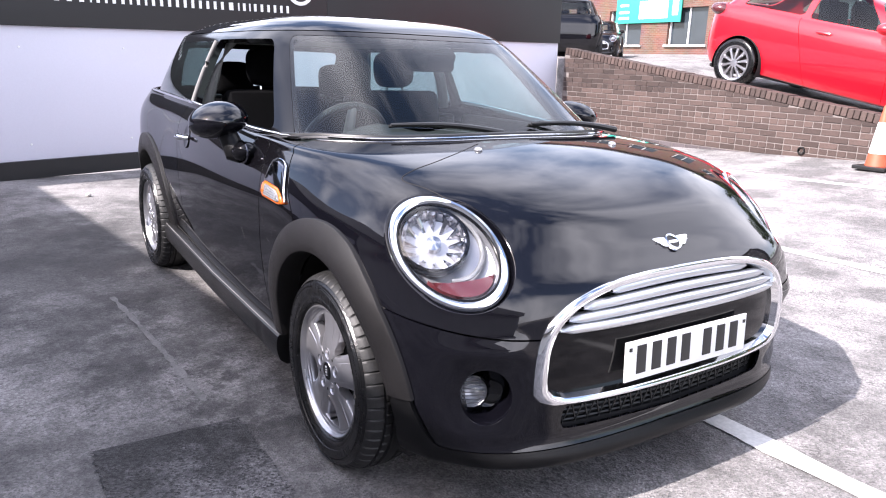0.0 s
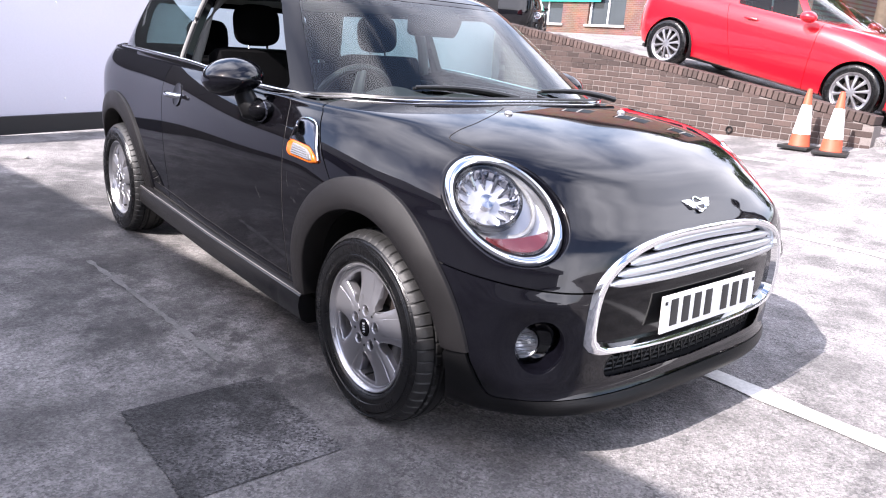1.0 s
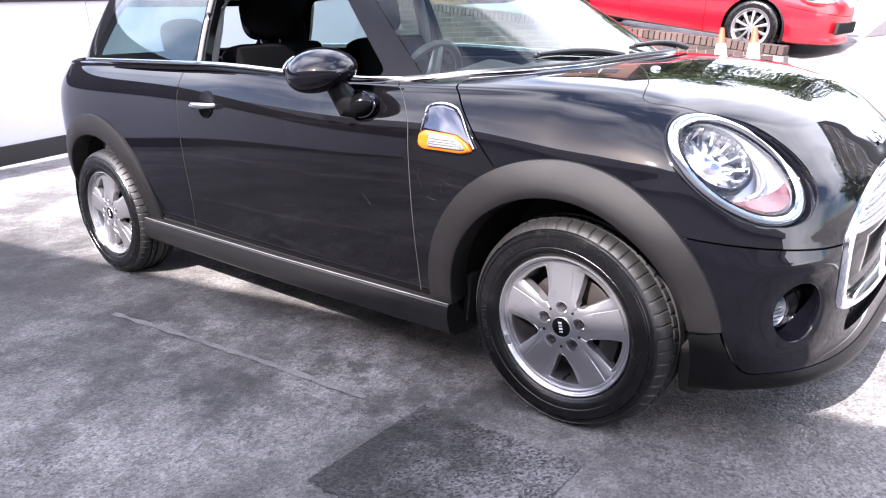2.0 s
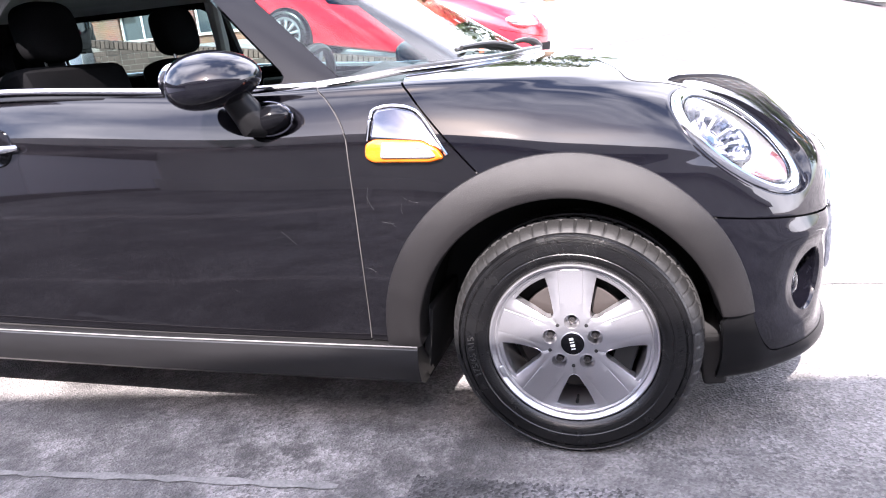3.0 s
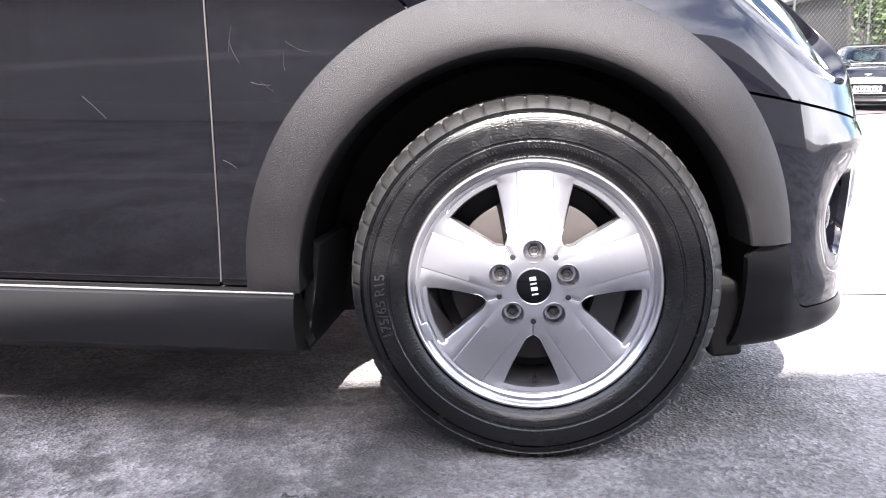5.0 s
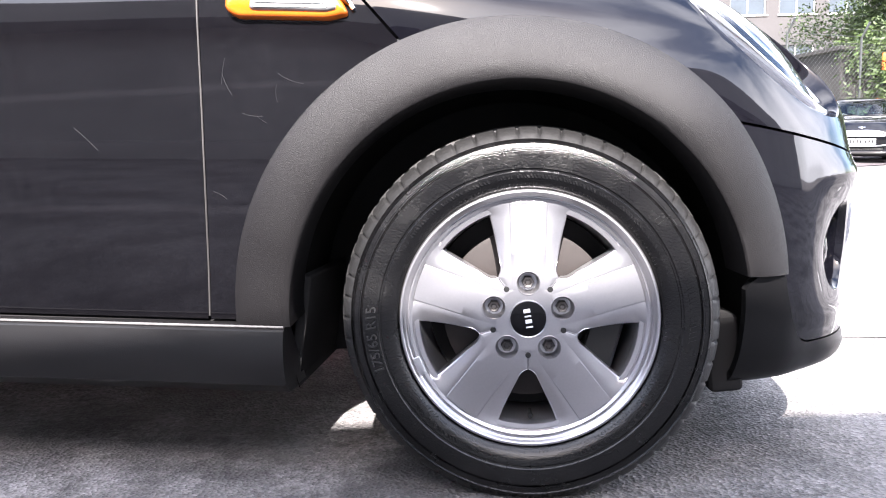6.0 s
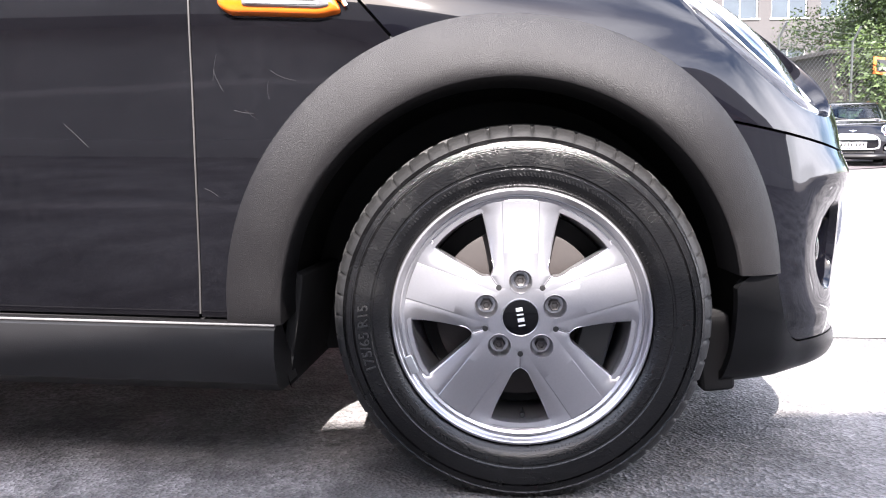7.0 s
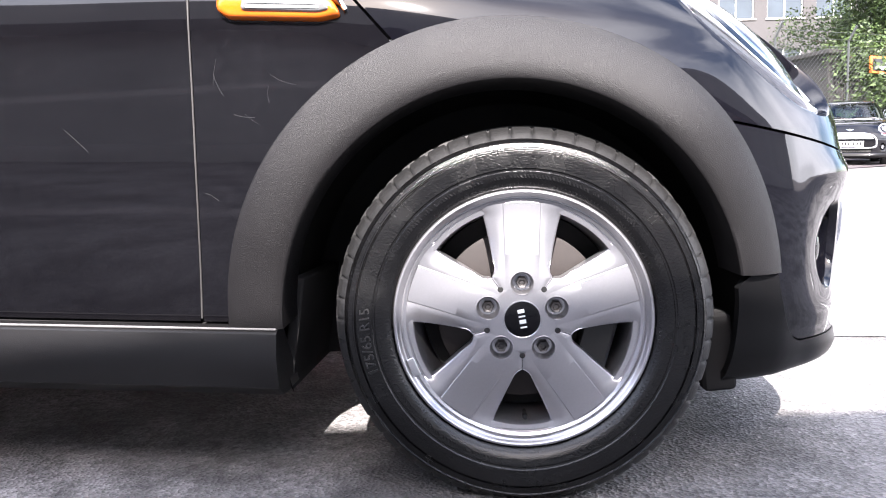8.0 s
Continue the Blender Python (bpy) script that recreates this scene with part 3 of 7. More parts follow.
def shape_bumper(V, F):
    """A rounded brow under the bumper seam and a hollow round the fog light."""
    V = np.array(V)
    s, u = fog_axes()
    D = V - np.array(FOG_AT)
    a, b = D @ np.array(s), D @ np.array(u)
    near = np.clip((V[:, 0] - 0.45) / 0.07, 0, 1) * np.clip((-V[:, 1] - 0.515) / 0.07, 0, 1)
    deep = 0.021 * np.exp(-((a + 0.03 * np.sign(s[1])) / 0.10) ** 2 - (b / 0.072) ** 2)
    brow = 0.013 * np.exp(-((V[:, 2] - 0.525) / 0.030) ** 2) + 0.006 * np.exp(-((V[:, 2] - 0.292) / 0.028) ** 2)
    return V + np.outer((brow - deep) * near, np.array(FOG_N)), F


SHELL = swell_round_lamp(*shape_bumper(*lower_shell(BODY, TAIL, XC, XC2, 110, 120, full=1.0)))
SURFACE = BVHTree.FromPolygons([tuple(v) for v in SHELL[0]], SHELL[1])


def on_side(x, z):
    """The body's side at this place: point and outward normal."""
    p, n, _, _ = SURFACE.ray_cast(Vector((x, -3, z)), Vector((0, 1, 0)))
    if p is None:
        p, n, _, _ = SURFACE.find_nearest(Vector((x, -0.8, z)))
    return p, (n if n.y < 0 else -n)


def on_top(x, y):
    p, n, _, _ = SURFACE.ray_cast(Vector((x, -abs(y), 3)), Vector((0, 0, -1)))
    if p is None:
        p, n, _, _ = SURFACE.find_nearest(Vector((x, -abs(y), 0.95)))
    return Vector((p.x, p.y * (1 if y <= 0 else -1), p.z))


car = thing("car", (0, -0.02, -0.006), "black three-door hatchback with silver alloy wheels, parked in the yard", "car")
car.scale = (1.0, 0.976, 1.0)


def both(name, mesh, mat, parent=car, t=0.0, label=""):
    """The same panel on the right and on the left side."""
    if t:
        mesh = thick(*mesh, t)
    a = part(name, *mesh, mat, parent, True, label)
    b = part(name, *flipped(mesh), mat, parent, True, label)
    return a, b


def sill_sweep():
    """The plastic sill between the wheel arches, standing a little proud of the doors."""
    prof = [(-0.795, 0.2925), (-0.826, 0.290), (-0.834, 0.284), (-0.838, 0.265), (-0.839, 0.245), (-0.835, 0.222), (-0.826, 0.196), (-0.80, 0.178), (-0.70, 0.174)]
    n = 70
    V = []
    for i in range(n + 1):
        x = -2.19 + (-0.386 + 2.19) * i / n
        lift = 0.0205 * (-0.373 - x) * 0.9 - 0.004
        dent = 0.009 * math.exp(-((x + 0.556) / 0.012) ** 2)
        inn = 1 - 0.03 * max(0, (-x - 1.2)) / 1.0
        for y, z in prof:
            k = 1.0 if 0.215 < z < 0.28 else 0.0
            V.append((x, y * inn + dent * k, z + lift))
    F = grid_faces(n + 1, len(prof))
    m = len(prof)
    F += [tuple(range(m))[::-1], tuple(n * m + k for k in range(m))]
    return V, [q[::-1] for q in F]


def door_gap_x(z):
    """The front edge of the door: nearly upright, bowed a little, sweeping back below the waist."""
    z = np.asarray(z, float)
    bow = -0.5 - 0.16 * np.abs(z - 0.62) ** 2
    return bow - 4.2 * np.clip(z - 0.80, 0, 0.14) ** 2


def build_body():
    V, F = SHELL
    for c in ARCHES:
        V, _, F = clip(V, F, lambda P: arch_f(P, c, (ARCH_IN[0] + 0.03, ARCH_IN[1] + 0.03)) + 0.032 * np.clip((0.37 - P[:, 2]) / 0.02, 0, 1) * (P[:, 0] > c[0]))
        V, F = used(V, F)
    # openings of the nose
    for f in (lamp_f, lambda P: grille_f(P, -0.004), intake_f, fog_f):
        V, _, F = clip(V, F, f)
        V, F = used(V, F)
    # black plastic along the foot of the nose, and the sills
    lip, rest = cut(V, F, lip_f, 0.0015)
    Vl, Fl, _ = clip(*lip, lambda P: np.where((P[:, 0] > 0.2) & (P[:, 0] < 0.43), 0.180 - 0.06 * (P[:, 0] - 0.33) - P[:, 2], -1.0))
    Vl, Fl = used(Vl, Fl)
    lip = np.array(Vl), Fl
    lip[0][:, 1] -= 0.011 * np.clip((0.475 - lip[0][:, 0]) / 0.05, 0, 1) * (lip[0][:, 0] > 0.2)
    part("front_lip", *thick(*mirrored(*lip), 0.012), LIP_PLASTIC, car, True, "black plastic lower lip")
    sill_line = line_f((-0.373, 0.290), (-1.66, 0.316))
    sill, rest = cut(*rest, lambda P: np.where((P[:, 0] < 0.1) & (P[:, 0] > -2.95), -sill_line(P), 1.0), 0.003)
    both("sill", sill_sweep(), SILL_PLASTIC, car, 0.0, "grey-black plastic sill with a small dent")
    both("sill_inner", sill, DARK, car, 0.012)
    # bumper below its seam
    seam = lambda P: np.where(P[:, 0] > 0.05, P[:, 2] - (0.602 - 0.16 * (P[:, 0] - 0.31)), 1.0)
    bumper, rest = cut(*rest, seam, 0.0022)
    part("front_bumper", *thick(*mirrored(*bumper), 0.01), PAINT, car, True, "gloss black front bumper")
    # bonnet ahead of the slanted shut line
    shut = line_f((-0.389, 0.946), (-0.189, 0.721))
    back, bonnet = cut(*rest, lambda P: np.where(P[:, 2] > 0.95, P[:, 0] + 0.393, shut(P)), 0.0022)
    hood_back = lambda P: np.where(P[:, 2] > 0.90, -(P[:, 0] - (-0.17 - 0.36 * np.abs(P[:, 1] / 0.76) ** 4)), -1.0)
    bonnet, _ = cut(*bonnet, hood_back, 0.0)
    part("bonnet", *thick(*mirrored(*bonnet), 0.008), PAINT, car, True, "gloss black clamshell bonnet")
    # nothing of the shell reaches across the cabin
    Vb, Fb = back
    top = lambda P: np.where(P[:, 0] > -2.95, P[:, 2] - (0.938 + lift_back(P[:, 0]) + waist_rise(P[:, 0])), -1.0)
    Vb, Fb, _ = clip(Vb, Fb, top)
    back = used(Vb, Fb)
    front_gap = lambda P: door_gap_x(P[:, 2]) - P[:, 0]
    wing, rest = cut(*back, front_gap, 0.0025)
    both("front_wing", wing, PAINT_DOOR, car, 0.01)
    rear_gap = lambda P: P[:, 0] - (-1.755 - 0.10 * np.clip((P[:, 2] - 0.55) / 0.3, -1, 0) ** 2)
    quarter, door = cut(*rest, rear_gap, 0.0025)
    d = both("door", door, PAINT_DOOR, car, 0.02, "gloss black front door with faint scuffs")
    part("rear_quarter", *thick(*mirrored(*quarter), 0.01), PAINT, car)
    # dark inner skin, so that no light shows through the shut lines
    V, F = SHELL
    for c in ARCHES:
        V, _, F = clip(V, F, lambda P: arch_f(P, c, (ARCH_IN[0] + 0.045, ARCH_IN[1] + 0.045)))
        V, F = used(V, F)
    for f in (lambda P: lamp_f(P, 0.02), lambda P: grille_f(P, 0.02), intake_f, lambda P: fog_f(P, 0.02)):
        V, _, F = clip(V, F, f)
        V, F = used(V, F)
    V, F, _ = clip(V, F, lambda P: np.where(P[:, 0] < -0.25, P[:, 2] - 0.90, -1.0))
    V, F = used(V, F)
    V2, F2 = thick(V, F, 0.028)
    k = len(V)
    both("inner_skin", used(np.array(V2), [q for q in F2 if min(q) >= k]), DARK)
    # grey bead added in each door gap, its colour standing for the edge's highlight
    for line in ([(float(door_gap_x(z)), z) for z in np.linspace(0.30, 0.932, 40)],
                 [(-1.755 - 0.10 * min(0, max(-1, (z - 0.55) / 0.3)) ** 2, z) for z in np.linspace(0.32, 0.95, 40)]):
        pts = []
        for x, z in line:
            q, n = on_side(x, z)
            pts.append(q - n * 0.0028 + Vector((-0.0012, 0, 0)))
        both("door_edge", tube(pts, 0.0015, 6), SEAM_GLINT)
    return d


DOORS = build_body()

CABIN = [  # height, front reach, half width, squareness
    (0.90, -0.12, 0.775, 3.8), (0.935, -0.17, 0.768, 3.8), (1.02, -0.30, 0.735, 3.7), (1.12, -0.455, 0.69, 3.65), (1.22, -0.61, 0.638, 3.6),
    (1.30, -0.745, 0.588, 3.6), (1.345, -0.85, 0.548, 3.6), (1.372, -0.96, 0.49, 3.5), (1.392, -1.12, 0.38, 3.3), (1.404, -1.35, 0.20, 3.0), (1.408, -1.6, 0.0, 2.6)]
CABIN_TAIL = [-3.03, -3.0, -2.96, -2.9, -2.84, -2.78, -2.73, -2.64, -2.45, -2.1, -1.6]
XG = -1.6


def cabin_shell(rows=70, nf=80, nr=60):
    T = spline(np.column_stack([np.array(CABIN), np.array(CABIN_TAIL)]), rows)
    V = []
    for z, xf, w, n, xr in T:
        w = max(w, 0)
        fx, fy, _ = superarc(max(xf - XG, 0), w, n, nf)
        rx, ry, _ = superarc(max(XG - xr, 0), w, 5.0, nr)
        x = np.concatenate([XG - rx[:0:-1], XG + fx])
        back = np.clip((XG + 0.25 - x) / 1.5, 0, 1)
        y = np.concatenate([-ry[:0:-1], -fy]) * (1 - 0.045 * back * back * (3 - 2 * back))
        V += [(a, b, z + (0.6 * float(lift_back(a)) + float(waist_rise(a))) * (1 if z < 1.25 else max(0, 1 - (z - 1.25) / 0.1))) for a, b in zip(x, y)]
    return np.array(V), grid_faces(rows, nf + nr - 1)


def build_cabin():
    V, F = cabin_shell()
    V, _, F = clip(V, F, lambda P: P[:, 2] - (0.925 + 0.6 * lift_back(P[:, 0]) + waist_rise(P[:, 0])))
    V, F = used(V, F)
    pillar = lambda P: -0.555 - 1.16 * (P[:, 2] - 0.95)
    screen = lambda P: smax(pillar(P) - P[:, 0], P[:, 2] - 1.298, 0.03)
    glass_f, frame_f = cut(V, F, screen, 0.001)
    part("windscreen", *mirrored(*glass_f), GLASS, car, True, "clear windscreen").visible_shadow = False
    side = lambda P: smax(smax(P[:, 0] - (-0.675 - 1.06 * (P[:, 2] - 0.95)), -1.605 - 0.05 * (P[:, 2] - 1.0) - P[:, 0], 0.02), smax(P[:, 2] - 1.283, 0.957 + waist_rise(P[:, 0]) - P[:, 2], 0.02), 0.04)
    pane, frame_f = cut(*frame_f, side, 0.001)
    part("side_window", *flipped(thick(*pane, 0.004)), GLASS, car).visible_shadow = False     # the driver's window is wound down
    quarter = lambda P: smax(smax(P[:, 0] + 1.665 + 0.05 * (P[:, 2] - 1.0), (-2.66 + 0.7 * (P[:, 2] - 0.95)) - P[:, 0], 0.03), smax(P[:, 2] - 1.275, 0.965 + waist_rise(P[:, 0]) - P[:, 2], 0.02), 0.05)
    pane, frame_f = cut(*frame_f, quarter, 0.001)
    for o in both("rear_side_window", thick(*pane, 0.004), DARKGLASS):
        o.visible_shadow = False
    rear = lambda P: smax(smax(np.abs(P[:, 1]) - 0.52, P[:, 0] + 2.6, 0.03), smax(P[:, 2] - 1.27, 1.02 - P[:, 2], 0.02), 0.05)
    pane, frame_f = cut(*frame_f, rear, 0.001)
    part("rear_window", *mirrored(*pane), DARKGLASS, car).visible_shadow = False
    lower, roof = cut(*frame_f, lambda P: P[:, 2] - 1.318, 0.002)
    part("roof", *thick(*mirrored(*roof), 0.012), PAINT, car, True, "gloss black roof")
    Vr, Fr = mirrored(*roof)
    part("headliner", [(x * 0.985 - 0.024, y * 0.965, z - 0.035) for x, y, z in Vr], [q[::-1] for q in Fr], LINER, car, True, "pale grey headliner")
    # pale rubber-and-metal edge where the frameless door window meets the body
    tree = BVHTree.FromPolygons([tuple(v) for v in V], F)
    pts = []
    for i in range(13):
        z = 0.992 + 0.283 * i / 12
        q = tree.ray_cast(Vector((-1.632 - 0.05 * (z - 1.0), -2, z)), Vector((0, 1, 0)))[0]
        pts.append(q + Vector((0, -0.004, 0.001)))
    both("window_edge", tube(pts, 0.009, 8), LINER)
    part("window_surround", *thick(*mirrored(*lower), 0.03), GLOSS_BLACK, car, True, "gloss black pillars")


build_cabin()


# ---- wheels ----
def dish(r):
    """How far the wheel's face lies behind its rim: nearly flush at the middle, falling away outwards."""
    t = min(max((r - 0.045) / 0.13, 0), 1)
    return 0.003 + 0.009 * t * t * (3 - 2 * t)


def bolt_holes(P):
    f = np.ones(len(P))
    for k in range(5):
        a = math.pi / 2 + k * 2 * math.pi / 5
        f = np.minimum(f, np.hypot(P[:, 0] - 0.056 * math.cos(a), P[:, 2] - 0.056 * math.sin(a)) - 0.0186)
        a += math.pi / 5
        f = np.minimum(f, np.hypot(P[:, 0] - 0.0575 * math.cos(a), P[:, 2] - 0.0575 * math.sin(a)) - 0.0042)
    return f


def slim_spoke(count=10, slim=0.36):
    """A slim spoke along +z for the red car's wheels: raised middle, sloping sides. Outward is -y."""
    us = np.concatenate([np.linspace(0.03, 0.096, 20), np.linspace(0.099, 0.152, 12), np.linspace(0.155, 0.1815, 12)])
    V, m = [], 0
    for u in us:
        w = slim * (0.0345 + 0.22 * (u - 0.085)) + 0.016 * slim * (max(u - 0.157, 0) / 0.016) ** 2
        w = min(w, u * math.tan(math.pi / count))
        lc = min(slim * (0.0262 + 0.06 * (u - 0.08)), w * 0.9)
        side = [(w, 0.036), (w, 0.010), (lc + 0.002, 0.003), (lc, 0.0), (0.0, -0.0018)]
        cols = [(-q, y) for q, y in side] + [(q, y) for q, y in side[-2::-1]]
        m = len(cols)
        for lat, y in cols:
            V.append((lat, dish(min(math.hypot(u, lat), 0.18)) + y, u))
    F = grid_faces(len(us), m)
    F.append(tuple((len(us) - 1) * m + k for k in range(m)))
    return V, F


def one_spoke():
    """A broad spoke along +z, widening outwards like a petal: a flat middle panel between two creases, sides that fall away. Outward is -y."""
    us = np.concatenate([np.linspace(0.046, 0.084, 44), np.linspace(0.086, 0.155, 22), np.linspace(0.158, 0.1815, 22)])
    V, m = [], 0
    for u in us:
        w = 0.0405 + 0.212 * (u - 0.07) + 0.0085 * (max(0.082 - u, 0) / 0.018) ** 2 + 0.018 * (max(u - 0.160, 0) / 0.0205) ** 2
        w = min(w, u * math.tan(math.pi / 5) - 0.0003)
        lc = min(0.0262 + 0.03 * (u - 0.07), w * 0.9)
        grow = min(max((u - 0.066) / 0.06, 0), 1)
        grow = grow * grow * (3 - 2 * grow)
        out = min(max((u - 0.150) / 0.03, 0), 1)
        fall = (0.0005 + 0.0075 * grow) * (1 - 0.55 * out * out)
        deep = 0.0012 + 0.030 * min(max((u - 0.0635) / 0.006, 0), 1)
        side = [(w, fall + deep), (w, fall + 0.0035 * grow), (w - 0.0010, fall + 0.0012), (w - 0.003, fall), (lc + 0.45 * (w - lc), fall * 0.40), (lc + 0.0022, 0.0014 * grow),
                (lc + 0.0008, 0.0018 * grow), (lc, 0.0016 * grow), (lc - 0.0012, -0.0002), (lc * 0.5, -0.0009), (0.0, -0.0011)]
        cols = [(-q, y) for q, y in side] + [(q, y) for q, y in side[-2::-1]]
        m = len(cols)
        for lat, y in cols:
            r = math.hypot(u, lat)
            V.append((lat, dish(min(r, 0.18)) + y - 0.0006, math.sqrt(max(u * u - lat * lat * 0.6 * max(0.0, (u - 0.14) / 0.0415), 0)) if u > 0.14 else u))
    n = len(us)
    F = grid_faces(n, m)
    F.append(tuple((n - 1) * m + k for k in range(m)))
    V, _, F = clip(V, F, bolt_holes)
    return used(V, F)


def wheel_hub():
    """The middle of the wheel with its bolt holes."""
    rs = np.concatenate([np.linspace(0.0290, 0.0560, 14), [0.0580, 0.0595, 0.0600]])
    n = 240
    ang = np.linspace(0, 2 * math.pi, n, endpoint=False)
    V = [(r * math.cos(a), dish(r) + 0.004 * max((r - 0.050) / 0.010, 0) ** 2, r * math.sin(a)) for r in rs for a in ang]
    F = [(i * n + k, i * n + (k + 1) % n, (i + 1) * n + (k + 1) % n, (i + 1) * n + k) for i in range(len(rs) - 1) for k in range(n)]
    V, _, F = clip(V, F, bolt_holes)
    V, F = used(V, F)
    return thick(V, [q[::-1] for q in F], 0.022)


def wheel_ring():
    return lathe([(0.1715, 0.040), (0.1715, 0.0195), (0.1728, 0.0172), (0.1795, 0.0158), (0.1805, 0.0172), (0.1822, 0.0172), (0.1832, 0.0125), (0.1875, 0.0095), (0.1886, 0.0115), (0.1902, 0.0115), (0.191, 0.006)], 160)


def tyre_mesh():
    """Carcass with ribbed sidewall and tread blocks cut by grooves."""
    prof = [(0.198, 0.010), (0.2035, -0.002), (0.212, -0.012), (0.222, -0.016), (0.228, -0.0165), (0.2295, -0.0155), (0.2320, -0.0160), (0.2335, -0.0180), (0.238, -0.018), (0.250, -0.0185), (0.2575, -0.0178),
            (0.2590, -0.0150), (0.2602, -0.0146), (0.2612, -0.0168), (0.2632, -0.0164), (0.2644, -0.0142), (0.271, -0.0126), (0.2724, -0.0142), (0.2738, -0.0128), (0.2765, -0.009), (0.2778, -0.0072), (0.284, -0.002), (0.290, 0.006), (0.2945, 0.016), (0.2965, 0.024), (0.299, 0.036), (0.3, 0.0375),
            (0.300, 0.043), (0.3015, 0.045), (0.3025, 0.06), (0.303, 0.064), (0.303, 0.0705), (0.3035, 0.073), (0.304, 0.088)]
    full = prof + [(r, 0.176 - y) for r, y in prof[-2::-1]]
    n = 54 * 9
    V, F = [], []
    for i in range(n):
        a = 2 * math.pi * i / n
        ph = i % 9
        for r, y in full:
            yy = min(y, 0.176 - y)
            dr = 0.0
            if r > 0.280 and yy < 0.0375 and ph == 0:
                dr = 0.0042 * min((r - 0.280) / 0.006, 1)
            if 0.0373 < yy < 0.0440 or 0.0635 < yy < 0.0710:
                dr = 0.007
            if 0.045 <= yy < 0.0630 and ph in (4, 5):
                dr = 0.004
            x, z = (r - dr) * math.cos(a), (r - dr) * math.sin(a)
            press = max(-0.284 - z, 0.0)
            near = max(0.0, 1 - abs(x) / 0.16) * max(0.0, 1 - (z + 0.284) / 0.09) if z > -0.284 else 0.0
            V.append((x, y - (0.006 * near if y < 0.088 else -0.006 * near), max(z, -0.284 - 0.05 * press)))
    k = len(full)
    for i in range(n):
        j = (i + 1) % n
        for q in range(k - 1):
            F.append((i * k + q, j * k + q, j * k + q + 1, i * k + q + 1))
    F = [q[::-1] for q in F]
    tread = [min(math.hypot(V[i][0], V[i][2]) for i in q) > 0.274 and -0.004 < V[q[0]][1] < 0.18 for q in F]
    return [used(V, [q for q, t in zip(F, tread) if t == want]) for want in (False, True)]


def flat_text(body, size, depth):
    """Letters of the built-in font as a mesh in the x-y plane."""
    cu = bpy.data.curves.new("letters", "FONT")
    cu.body, cu.size, cu.extrude, cu.resolution_u = body, size, depth, 3
    ob = new("letters", cu)
    me = ob.evaluated_get(bpy.context.evaluated_depsgraph_get()).to_mesh()
    out = [tuple(v.co) for v in me.vertices], [tuple(f.vertices) for f in me.polygons]
    ob.to_mesh_clear()
    bpy.data.objects.remove(ob)
    return out


def round_arc(mesh, r0, start, y):
    """Wraps a flat mesh clockwise round the wheel, feet towards the hub."""
    V = []
    for x, h, d in mesh[0]:
        a = radians(start) - x / (r0 + 0.5 * h)
        V.append(((r0 + h) * math.cos(a), y - d, (r0 + h) * math.sin(a)))
    return V, mesh[1]


